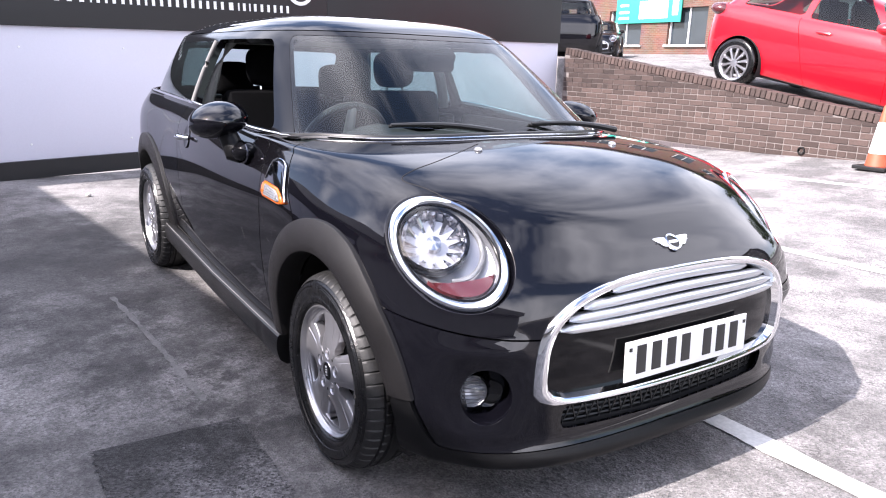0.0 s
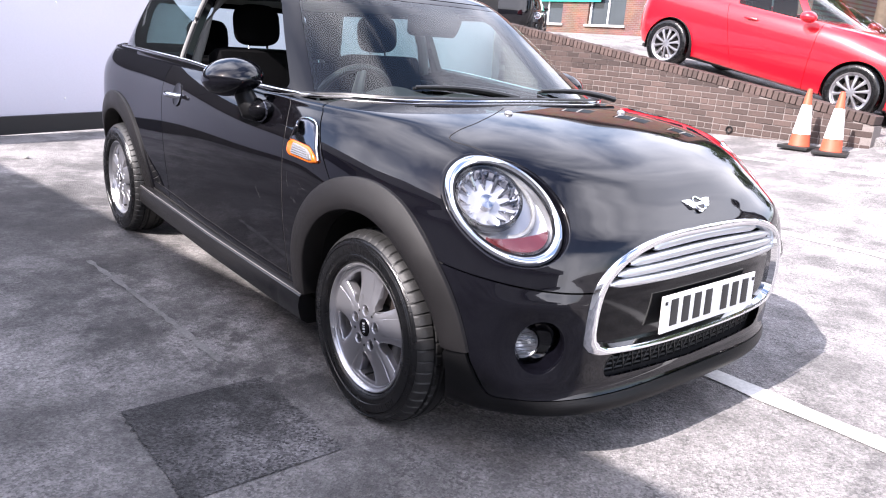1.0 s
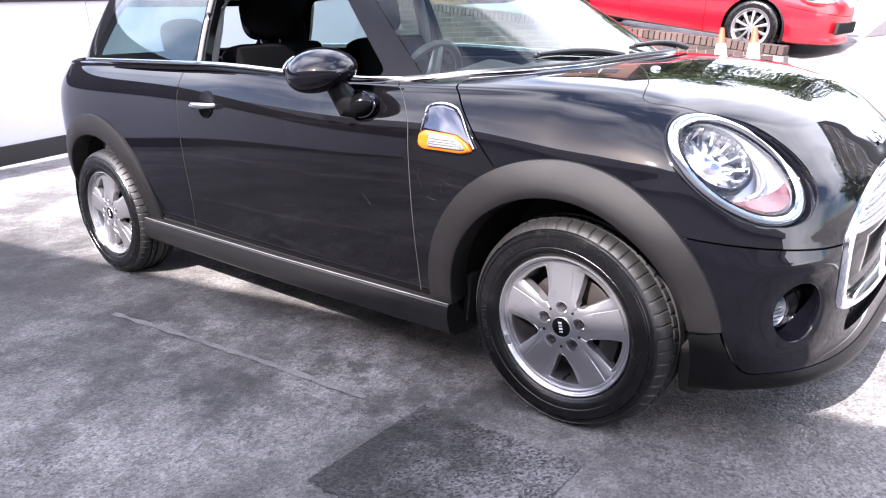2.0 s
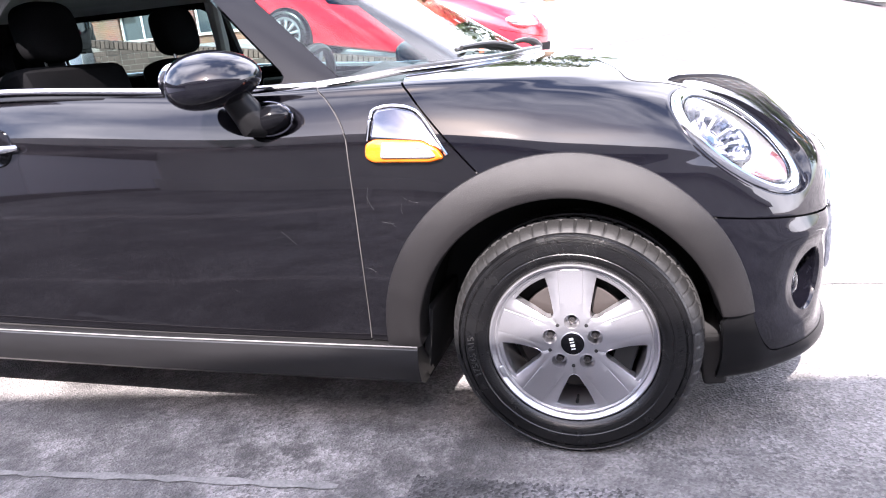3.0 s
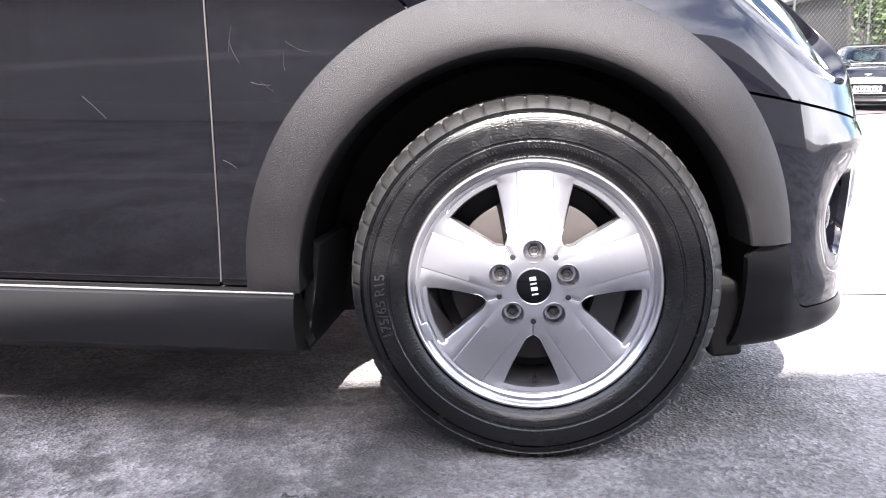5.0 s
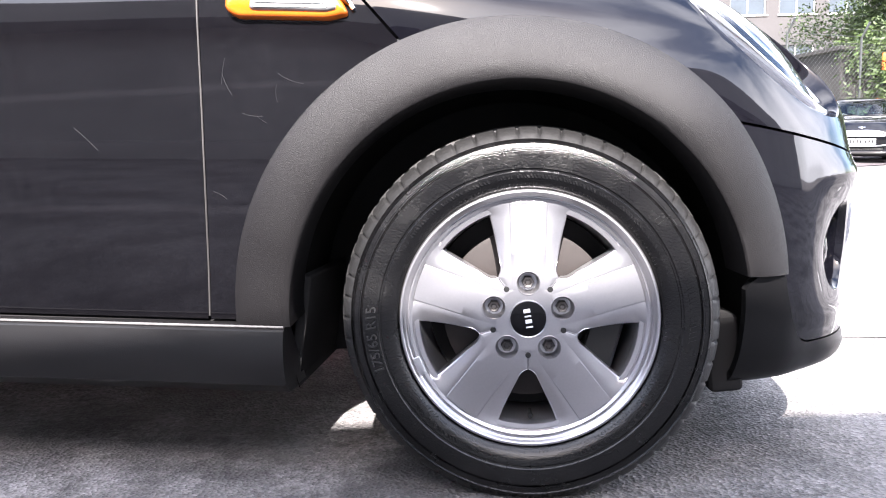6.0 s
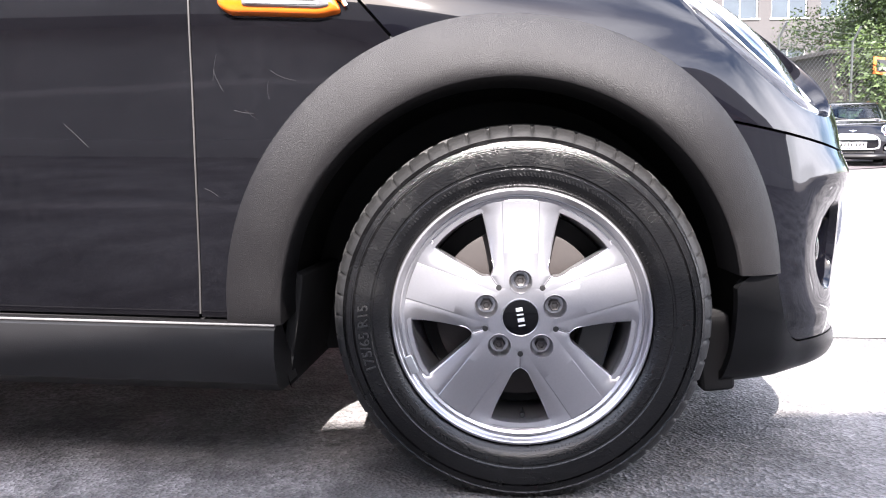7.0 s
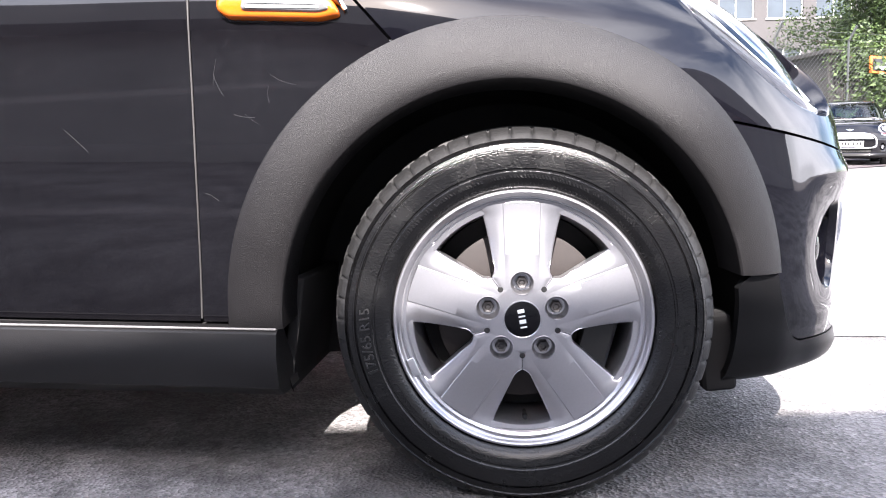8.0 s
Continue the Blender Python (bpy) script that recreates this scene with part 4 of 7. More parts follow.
def build_wheel():
    barrel = lathe([(0.150, 0.165), (0.168, 0.150), (0.168, 0.06), (0.176, 0.03), (0.183, 0.016), (0.187, 0.016), (0.190, 0.012), (0.191, 0.006), (0.1925, 0.004), (0.1938, 0.003),
                    (0.195, -0.002), (0.1975, -0.0045), (0.2005, -0.004), (0.2025, 0.0), (0.2025, 0.004), (0.201, 0.009), (0.199, 0.02), (0.19, 0.03), (0.19, 0.15)], 128)
    w = part("wheel", *join(wheel_ring(), barrel), ALLOY, car, True, "silver five-spoke alloy wheel", 40)
    part("hub_face", *wheel_hub(), ALLOY, w, True, "", 40)
    spoke = one_spoke()
    for k in range(5):
        part("spoke", *moved(spoke, Matrix.Rotation(2 * math.pi * k / 5, 4, "Y")), ALLOY, w, True, "", 40)
    carcass, tread = tyre_mesh()
    part("tyre", *carcass, TYRE, w, True, "black tyre with shiny sidewall", 28)
    part("tread", *tread, TREAD, w, True, "worn black tread", 28)
    part("sidewall_lettering", *round_arc(flat_text("175/65 R15", 0.0225, 0.0018), 0.2370, 200, -0.0184), TYRE_LETTER, w, False)
    rng = random.Random(77)
    for a0, a1, r0, hh, lo, hi in ((138, 52, 0.2385, 0.0155, 0.008, 0.017), (40, -8, 0.2415, 0.010, 0.003, 0.008), (-40, -96, 0.2385, 0.0155, 0.008, 0.017), (-104, -140, 0.2415, 0.010, 0.003, 0.008),
                                   (150, 20, 0.2185, 0.0055, 0.002, 0.005), (-20, -150, 0.2185, 0.0055, 0.002, 0.005)):
        bars, x, end = [], 0.0, radians(a0 - a1) * r0
        while x < end:
            w_ = rng.uniform(lo, hi)
            if rng.random() < 0.85:
                bars.append(box((x + w_ / 2, hh / 2, 0), (w_ * 0.7, hh, 0.0024)))
            x += w_ + 0.0015
        tagged(part("sidewall_bar", *round_arc(join(*bars), r0, a0, -0.0181 if r0 > 0.23 else -0.0154), TYRE, w, False), kind="stuff")
    ribs = [moved(box((0.2105, 0, 0), (0.006, 0.0022, 0.0011)), Matrix.Translation((0, -0.0098, 0))) for _ in range(1)]
    ribs = join(*[moved(ribs[0], Matrix.Rotation(2 * math.pi * k / 220, 4, "Y")) for k in range(220)])
    tagged(part("rim_ribs", *ribs, TYRE, w, False), kind="stuff")
    hexa = lathe([(0.0001, 0.014), (0.0035, 0.014), (0.0055, 0.011), (0.0085, 0.010), (0.0098, 0.013), (0.0098, 0.03)], 6)
    cup = lathe([(0.0196, 0.0034), (0.0190, 0.0018), (0.0180, 0.0018), (0.0166, 0.0050), (0.0150, 0.012), (0.0142, 0.028), (0.0001, 0.029)], 32)
    for k in range(5):
        a = math.pi / 2 + k * 2 * math.pi / 5
        at = Matrix.Translation((0.056 * math.cos(a), 0, 0.056 * math.sin(a)))
        part("wheel_nut", *moved(hexa, at @ Matrix.Translation((0, 0.002, 0))), NUT_STEEL, w, True, "", 30)
        part("nut_recess", *moved(cup, at), ALLOY, w)
    for k in range(5):
        a = math.pi / 2 + math.pi / 5 + k * 2 * math.pi / 5
        dot = lathe([(0.0001, -0.0013), (0.0040, -0.0013), (0.0046, -0.0004), (0.0048, 0.002)], 16)
        part("drilled_hole", *moved(dot, Matrix.Translation((0.0575 * math.cos(a), 0.0032, 0.0575 * math.sin(a)))), RUBBER, w)
    part("centre_cap", *lathe([(0.0001, -0.0012), (0.022, -0.0008), (0.0272, 0.0008), (0.0280, 0.003)], 48), GLOSS_BLACK, w, True, "black centre cap")
    part("cap_ring", *lathe([(0.0278, 0.006), (0.0278, 0.0006), (0.0288, 0.0), (0.0298, 0.0012), (0.0300, 0.012)], 48), ALLOY, w)
    for k, (wd, x) in enumerate(((0.006, -0.012), (0.0025, -0.0045), (0.006, 0.003), (0.0025, 0.011))):
        part("cap_bar", *moved(box((x * 1.1, -0.0018, 0), (wd, 0.002, 0.0105), 0.0006), Matrix.Rotation(radians(80), 4, "Y")), SIGN_WHITE, w)
    part("valve", *moved(lathe([(0.0001, -0.002), (0.0038, -0.002), (0.0042, 0.0), (0.0042, 0.012), (0.0034, 0.014), (0.003, 0.035)], 14), Matrix.Translation((0.004, 0.012, -0.158))), RUBBER, w)
    part("balance_weight", *moved(box((0, 0, 0), (0.012, 0.006, 0.03), 0.002), Matrix.Rotation(radians(-24), 4, "Y") @ Matrix.Translation((-0.186, -0.001, 0))), SATIN, w)
    part("brake_disc", *lathe([(0.075, 0.062), (0.132, 0.062), (0.137, 0.064), (0.137, 0.084), (0.075, 0.084)], 64), DISC, w, True, "worn steel brake disc")
    part("hub", *lathe([(0.0001, 0.04), (0.07, 0.04), (0.073, 0.06), (0.073, 0.11), (0.0001, 0.11)], 40), DARK, w)
    cal = box((0, 0, 0), (0.055, 0.07, 0.14), 0.012)
    part("caliper", *moved(cal, Matrix.Rotation(radians(16), 4, "Y") @ Matrix.Translation((0.125, 0.075, 0))), RUBBER, w)
    part("backing_plate", *lathe([(0.0001, 0.11), (0.165, 0.112), (0.167, 0.135)], 48), DARK, w)
    return w


WHEEL_Y = -0.822
wheel = build_wheel()
spots = ((0.0, WHEEL_Y, 0), (-WHEELBASE, WHEEL_Y, 0), (0.0, -WHEEL_Y, 180), (-WHEELBASE, -WHEEL_Y, 180))
wheel.location = (spots[0][0], spots[0][1], 0.302)
for x, y, turn in spots[1:]:
    copy_thing(wheel, Matrix.Translation((x, y, 0.302 if x == 0 else 0.306)) @ Matrix.Rotation(radians(turn), 4, "Z"))


# ---- wheel arch trims and wells ----
def arch_trim(c, a0, a1, level=None):
    prof = [(-0.03, -0.06), (-0.01, -0.02), (0.0, 0.012), (0.015, 0.0165), (0.05, 0.019), (0.25, 0.0215), (0.5, 0.0205), (0.75, 0.016), (0.92, 0.0115), (0.955, 0.010), (0.97, 0.006), (0.98, -0.004), (1.0, -0.012)]
    n = 90
    V = []
    for i in range(n + 1):
        for s, o in prof:
            rx, rz = (ARCH_IN[k] + (ARCH_OUT[k] - ARCH_IN[k]) * s for k in (0, 1))
            start = a0 if level is None else math.degrees(math.asin((level - c[1]) / rz))
            a = radians(start + (a1 - start) * i / n)
            if level is not None:
                rx -= 0.021 * s * max(math.cos(a), 0) ** 2
            x, z = c[0] + rx * math.cos(a), c[1] + rz * math.sin(a)
            p, nn = on_side(x, max(z, 0.2))
            nn = (nn + Vector((0, -1, 0))).normalized()
            V.append(tuple(Vector((x, p.y, z)) + nn * o))
    F = grid_faces(n + 1, len(prof))
    return V, F


def arch_well(c):
    prof = [(0.380, -0.765), (0.385, -0.755), (0.385, -0.46), (0.3, -0.44), (0.0001, -0.44)]
    V, F = lathe(prof, 64)
    V = [(x + c[0], y, z + c[1]) for x, y, z in V]
    V, _, F = clip(V, F, lambda P: P[:, 2] - np.where(P[:, 0] > c[0] + 0.1, 0.25, 0.17))
    return used(V, F)


for c, a1, a0, level in ((ARCHES[0], 180, 11, 0.368), (ARCHES[1], 171, 1, None)):
    V, F = arch_trim(c, a0, a1, level)
    both("wheel_arch_trim", (V, F), PLASTIC, car, 0.0, "grained grey-black plastic wheel arch trim")
    edge = [Vector(V[i * 13 + 11]) for i in range(91)]
    # dark bead added to draw the shaded gap between trim and body
    both("trim_seal", tube([q + Vector((0, 0.0035, 0)) + (Vector((q.x - c[0], 0, q.z - c[1])).normalized() * 0.002) for q in edge], 0.0035, 6), RUBBER)
    both("wheel_well", arch_well(c), DARK)
part("underbody", *box((-1.25, 0, 0.2), (1.6, 1.44, 0.05), 0.02), DARK, car)
part("engine_tray", *box((0.05, 0, 0.22), (0.9, 0.86, 0.05), 0.02), DARK, car)
for x, z, tall, lean in ((-0.385, 0.27, 0.18, 8), (0.322, 0.232, 0.13, -6), (-2.13, 0.27, 0.18, -8), (-2.88, 0.27, 0.18, 8)):
    flap = moved(box((0, 0, 0), (0.055 if x > 0 else 0.02, 0.34, tall), 0.012 if x > 0 else 0.006), Matrix.Translation((x, -0.57, z)) @ Matrix.Rotation(radians(lean), 4, "Y"))
    both("well_flap", flap, DARK)


# ---- front lamps, grille, plate ----
def shell_along(p, d):
    q, n, _, _ = SURFACE.ray_cast(Vector(p) - Vector(d) * 0.4, Vector(d))
    if q is None:
        q, n, _, _ = SURFACE.find_nearest(Vector(p))
    return q, n


def rings_mesh(rings, cap=False):
    """Skins closed rings of equal length, one after another."""
    n = len(rings[0])
    V = [tuple(p) for r in rings for p in r]
    F = [(i * n + k, i * n + (k + 1) % n, (i + 1) * n + (k + 1) % n, (i + 1) * n + k) for i in range(len(rings) - 1) for k in range(n)]
    if cap:
        F.append(tuple((len(rings) - 1) * n + k for k in range(n)))
    return V, F


def lamp_ring(k, off, n=72, base=0.0, cx=0.0, cy=0.0, ra=None, rb=None):
    s, u, nn = lamp_axes()
    out = []
    for i in range(n):
        a = 2 * math.pi * i / n
        q = LAMP_AT + s * (cx + (ra or LAMP_R[0] * k) * math.cos(a)) + u * (cy + (rb or LAMP_R[1] * k) * math.sin(a))
        p, _ = shell_along(q, -nn)
        out.append(p * (1 - base) + q * base + nn * off)
    return out


def build_headlights():
    s, u, nn = lamp_axes()
    flat = lambda k, off, **kw: lamp_ring(k, off, base=1.0, **kw)
    # painted dish that leads from the bonnet down to the lamp's plane
    dish = rings_mesh([lamp_ring(1.135, 0.0, base=0.0)] +
                      [lamp_ring(1.135 - 0.07 * i / 10, 0.0, base=(i / 10) ** 2 * (3 - 2 * i / 10)) for i in range(1, 11)] + [flat(1.06, -0.006), flat(1.04, -0.03)])
    chrome = rings_mesh([flat(1.055, -0.01), flat(1.055, 0.003), flat(1.045, 0.008), flat(1.015, 0.0125), flat(0.965, 0.0135), flat(0.915, 0.010), flat(0.885, 0.004), flat(0.875, -0.02)])
    rim = rings_mesh([flat(0.895, 0.006), flat(0.885, 0.0085), flat(0.868, 0.0075), flat(0.862, 0.0)])
    lens = rings_mesh([flat(0.872, 0.006)] + [flat(k, 0.006 + 0.026 * (1 - (k / 0.872) ** 2)) for k in (0.8, 0.7, 0.55, 0.4, 0.25, 0.1, 0.01)], True)
    house = rings_mesh([flat(0.88, 0.004)] + [flat(k, -d) for k, d in ((0.87, 0.012), (0.84, 0.03), (0.75, 0.036), (0.5, 0.04), (0.25, 0.042), (0.02, 0.042))], True)
    cx, cy = -0.004, 0.052
    bowl = rings_mesh([flat(1, o, cx=cx, cy=cy, ra=a, rb=b) for o, a, b in ((-0.034, 0.088, 0.092), (-0.004, 0.087, 0.091), (0.001, 0.084, 0.088), (-0.004, 0.081, 0.085), (-0.022, 0.076, 0.080), (-0.05, 0.055, 0.058), (-0.064, 0.022, 0.024), (-0.02, 0.021, 0.021), (-0.016, 0.006, 0.006))], True)
    arc = []
    for i in range(28):
        a = radians(-128 + 176 * i / 27)
        arc.append(LAMP_AT + s * (cx + 0.018 + 0.088 * math.cos(a)) + u * (cy - 0.03 + 0.105 * math.sin(a)) - nn * 0.022)
    drl = tube(arc, 0.007)
    low = []
    rim_at = lambda deg: LAMP_AT + s * (LAMP_R[0] * 0.83 * math.cos(radians(deg))) + u * (LAMP_R[1] * 0.83 * math.sin(radians(deg)))
    for k in (0.0, 1.0):
        row = []
        for i in range(24):
            t = i / 23
            e = rim_at(192 + 108 * t)
            m = rim_at(192).lerp(rim_at(300), t) - (rim_at(192).lerp(rim_at(300), 0.5) - rim_at(246)) * 0.12 * math.sin(math.pi * t)
            row.append(tuple((e if k == 0 else m) - nn * (0.004 + 0.012 * k)))
        low += row
    red = thick(low, [q[::-1] for q in grid_faces(2, 24)], 0.01)
    rng = random.Random(12)
    bv = [Vector(p) for p in bowl[0]]
    for j, reach in ((3, 0.003), (4, 0.010), (5, 0.018), (6, 0.008)):
        for i in range(72):
            bv[j * 72 + i] += nn * (reach * (1 if (i // 3) % 2 else -1) + rng.uniform(-0.5, 0.5) * reach)
    bowl = [tuple(p) for p in bv], bowl[1]
    collar = rings_mesh([flat(1, o, cx=cx, cy=cy, ra=0.088 + a, rb=0.092 + a) for o, a in ((-0.02, 0.006), (0.001, 0.005), (0.004, 0.0015), (0.001, -0.002), (-0.006, -0.004))])
    for flip in (False, True):
        f = flipped if flip else (lambda q: q)
        h = part("headlight", *f(house), SHADE_GREY, car, True, "round headlight with chrome bezel and clear lens")
        part("headlight_surround", *f(dish), PAINT, h, True, "gloss black dished surround", 60)
        part("chrome_bezel", *f(chrome), CHROME, h, True, "chrome bezel")
        part("rubber_rim", *f(rim), GLOSS_BLACK, h)
        part("reflector_bowl", *f(bowl), BOWL, h, True, "bright faceted reflector", 8)
        part("light_guide", *f(drl), CLEARLENS, h)
        part("indicator_lens", *f(red), RED_LENS, h, True, "dark red lower lens")
        part("bowl_collar", *f(collar), GLOSS_BLACK, h, True, "black collar")
        part("lens", *f(lens), LENS, h, True, "clear curved lens").visible_shadow = False


BOWL = shader("reflector_silver", (0.50, 0.50, 0.52), 0.07, 1.0, spread=0.1, scale=30)
SHADE_GREY = shader("lamp_housing_grey", (0.42, 0.42, 0.44), 0.3, 0.7, spread=0.08, scale=20)
build_headlights()


def contour(f, cy, cz, n=120, grow=0.0):
    """Points (y, z) where f = 0 round a centre, in the front view."""
    out = []
    for i in range(n):
        a = 2 * math.pi * i / n
        r = np.linspace(0.01, 0.75, 400)
        P = np.column_stack([np.full(400, 0.6), cy + r * np.cos(a), cz + r * np.sin(a)])
        v = f(P) - grow
        k = int(np.argmax(v > 0))
        t = v[k - 1] / (v[k - 1] - v[k])
        rr = r[k - 1] + (r[k] - r[k - 1]) * t
        out.append((cy + rr * math.cos(a), cz + rr * math.sin(a)))
    return out


def nose(y, z, off=0.0):
    p, n, _, _ = SURFACE.ray_cast(Vector((2, -max(abs(y), 0.002), z)), Vector((-1, 0, 0)))
    if p is None:
        p, n, _, _ = SURFACE.find_nearest(Vector((0.6, -abs(y), z)))
    sg = 1 if y <= 0 else -1
    n = Vector((abs(n.x), -abs(n.y) * sg if abs(y) > 1e-6 else 0, n.z if n.x > 0 else -n.z)).normalized()
    return Vector((p.x, y, p.z)) + n * off


def patch_behind(f, depth):
    """The shell inside an opening, pushed back."""
    V, F = SHELL
    V, F, _ = clip(V, F, lambda P: f(P) - 0.015)
    V, F = mirrored(*used(V, F))
    return [(x - depth, y, z) for x, y, z in V], F


def build_grille():
    rings = []
    for g, o in ((-0.009, -0.02), (-0.005, 0.004), (0.0, 0.009), (0.007, 0.011), (0.013, 0.008), (0.0165, 0.002), (0.0175, -0.006)):
        rings.append([nose(y, z, o) for y, z in contour(grille_f, 0, 0.53, 140, g)])
    g = part("grille", *patch_behind(grille_f, 0.045), DARK, car, True, "dark recess behind the grille bars")
    part("chrome_surround", *rings_mesh(rings), CHROME, g, True, "chrome grille surround")
    lowf = lambda P: smax(grille_f(P, -0.01), P[:, 2] - 0.553, 0.02)
    part("lower_panel", *thick(*patch_behind(lowf, 0.016), 0.01), GLOSS_BLACK, g, True, "gloss black grille panel")
    for k in range(4):
        z0 = 0.571 + 0.0305 * k
        ys = [y for y, z in contour(grille_f, 0, z0, 4)]
        wd = max(ys) - 0.02
        n = 44
        prof = [(-0.014, -0.0135), (-0.002, -0.0142), (0.006, -0.0105), (0.0105, 0.0), (0.006, 0.0095), (-0.004, 0.0125), (-0.014, 0.0115)]
        V = []
        for i in range(n + 1):
            y = -wd + 2 * wd * i / n
            e = min(1.0, (1 - abs(y) / wd) * 7 + 0.35)
            droop = 0.16 * y * y * (k / 3.0) * 0.6
            for dx, dz in prof:
                p = nose(y, z0 - droop)
                V.append((p.x - 0.012 + dx, y, z0 - droop + dz * e))
        F = grid_faces(n + 1, len(prof))
        part("grille_bar", V, [q[::-1] for q in F], SATIN, g, True, "", 50)
    i = part("lower_intake", *patch_behind(intake_f, 0.04), DARK, car, True, "dark lower air intake")
    for z in (0.292, 0.308, 0.324, 0.340):
        part("mesh_bar", *tube([nose(-0.42 + 0.84 * k / 30, z + 0.03 * abs(-0.42 + 0.84 * k / 30)) + Vector((-0.03, 0, 0)) for k in range(31)], 0.0035, 6), RUBBER, i)
    for k in range(40):
        y = -0.41 + 0.82 * k / 39
        z = 0.318 + 0.03 * abs(y)
        sl = 0.012 if k % 2 else -0.012
        part("mesh_link", *tube([nose(y - sl, z - 0.034) + Vector((-0.028, 0, 0)), nose(y + sl, z + 0.034) + Vector((-0.028, 0, 0))], 0.003, 5), RUBBER, i)
    # number plate with its characters as plain bars
    px = nose(0, 0.46).x + 0.004
    pl = part("number_plate", *moved(box((0, 0, 0), (0.006, 0.52, 0.111), 0.002), Matrix.Translation((px, 0.01, 0.461)) @ Matrix.Rotation(radians(-3), 4, "Y")), WHITE_PLATE, car, True, "white number plate")
    y = -0.225
    for k in range(7):
        wd = 0.05
        part("character_bar", *moved(box((0.004, y + wd / 2, 0.002), (0.003, wd * 0.72, 0.079), 0.0008), Matrix.Translation((px, 0.01, 0.461)) @ Matrix.Rotation(radians(-3), 4, "Y")), INK, pl)
        y += 0.061 + (0.033 if k == 3 else 0)
    for yy in (-0.245, 0.245):
        part("plate_screw", *moved(box((0.004, yy, 0.035), (0.003, 0.01, 0.01), 0.001), Matrix.Translation((px, 0.01, 0.461))), INK, pl)
    part("small_mark_bar", *moved(box((0.004, -0.01, -0.047), (0.002, 0.06, 0.006)), Matrix.Translation((px, 0.01, 0.461))), INK, pl, False)


build_grille()


def build_fog_lights():
    s, u = fog_axes()

    def ring(k, off, n=60):
        out = []
        for i in range(n):
            a = 2 * math.pi * i / n
            q = FOG_AT + s * (0.067 * k * math.cos(a)) + u * (0.078 * k * math.sin(a))
            p, _ = shell_along(q, -FOG_N)
            out.append(p + FOG_N * off)
        return out
    scoop = rings_mesh([ring(1.03, -0.006), ring(1.02, 0.0), ring(1.0, 0.0005), ring(0.965, -0.003), ring(0.93, -0.012), ring(0.90, -0.03), ring(0.86, -0.055), ring(0.6, -0.07), ring(0.02, -0.07)], True)
    p, _ = shell_along(Vector((0.524, -0.655, 0.402)), -FOG_N)
    lean = (FOG_N + Vector((0.25, 0.2, 0))).normalized()
    at = Matrix.Translation(p - FOG_N * 0.016 + Vector((0, 0, -0.004))) @ lean.to_track_quat("Z", "Y").to_matrix().to_4x4()
    pod = lathe([(0.045, -0.055), (0.047, -0.02), (0.046, -0.012), (0.042, -0.010), (0.040, -0.018)], 48, "z")
    glassy = lathe([(0.042, -0.014), (0.040, -0.004), (0.034, 0.006), (0.018, 0.014), (0.0001, 0.016)], 40, "z")
    inner = lathe([(0.041, -0.013), (0.034, -0.022), (0.018, -0.036), (0.0001, -0.038)], 40, "z")
    for flip in (False, True):
        f = flipped if flip else (lambda q: q)
        h = part("fog_light", *f(moved(pod, at)), GLOSS_BLACK, car, True, "round fog light in black surround")
        part("reflector", *f(moved(inner, at)), SHADE_GREY, h)
        part("scoop", *f(scoop), PAINT, h, True, "gloss black scooped surround", 60)
        for k in range(-3, 4):
            bar = box((0, 0.010 * k - 0.002, -0.018), (2 * math.sqrt(0.037 ** 2 - (0.010 * k) ** 2), 0.0016, 0.004))
            part("lens_rib", *f(moved(bar, at)), CLEARLENS, h, False)
        part("lens", *f(moved(glassy, at)), LENS, h).visible_shadow = False


build_fog_lights()


def build_badge():
    c = nose(0, 0.742)
    nn = Vector((0.62, 0, 0.78)).normalized()
    yv = Vector((0, 1, 0))
    uv = nn.cross(yv)
    if uv.z < 0:
        uv = -uv
    m = Matrix(((yv.x, uv.x, nn.x, c.x), (yv.y, uv.y, nn.y, c.y), (yv.z, uv.z, nn.z, c.z), (0, 0, 0, 1)))
    m = m @ Matrix.Scale(1.1, 4)
    ring = lathe([(0.0185, 0.0), (0.0185, 0.006), (0.021, 0.008), (0.024, 0.007), (0.0255, 0.0)], 40, "z")
    b = part("bonnet_badge", *moved(ring, m), CHROME, car, True, "chrome winged badge")
    part("badge_disc", *moved(lathe([(0.0001, 0.004), (0.0188, 0.004)], 32, "z"), m), GLOSS_BLACK, b)
    part("disc_bar", *moved(box((0, 0, 0.005), (0.03, 0.009, 0.002), 0.0008), m), CHROME, b)
    for s in (-1, 1):
        out = [(0.022, -0.013), (0.040, -0.011), (0.058, 0.006), (0.068, 0.016), (0.045, 0.0175), (0.022, 0.015)]
        V = [(s * x, y, z) for z in (-0.002, 0.005) for x, y in out]
        n = len(out)
        F = [tuple(range(n, 2 * n)), tuple(range(n))[::-1]] + [(k, (k + 1) % n, n + (k + 1) % n, n + k) for k in range(n)]
        if s < 0:
            F = [q[::-1] for q in F]
        part("wing", *moved((V, F), m), CHROME, b, False)
        for k in range(2):
            part("wing_rib", *moved(box((s * (0.042 + 0.002 * k), 0.002 + 0.007 * k, 0.005), (0.03, 0.0018, 0.002)), m), SHADE_GREY, b, False)


build_badge()


# ---- bright work, mirrors, handles, indicators ----
def belt_point(s):
    """The waist line of the right side, s from the tail (0) to the middle of the screen's foot (1)."""
    x, y = BELT[0](s), BELT[1](s)
    return x, y


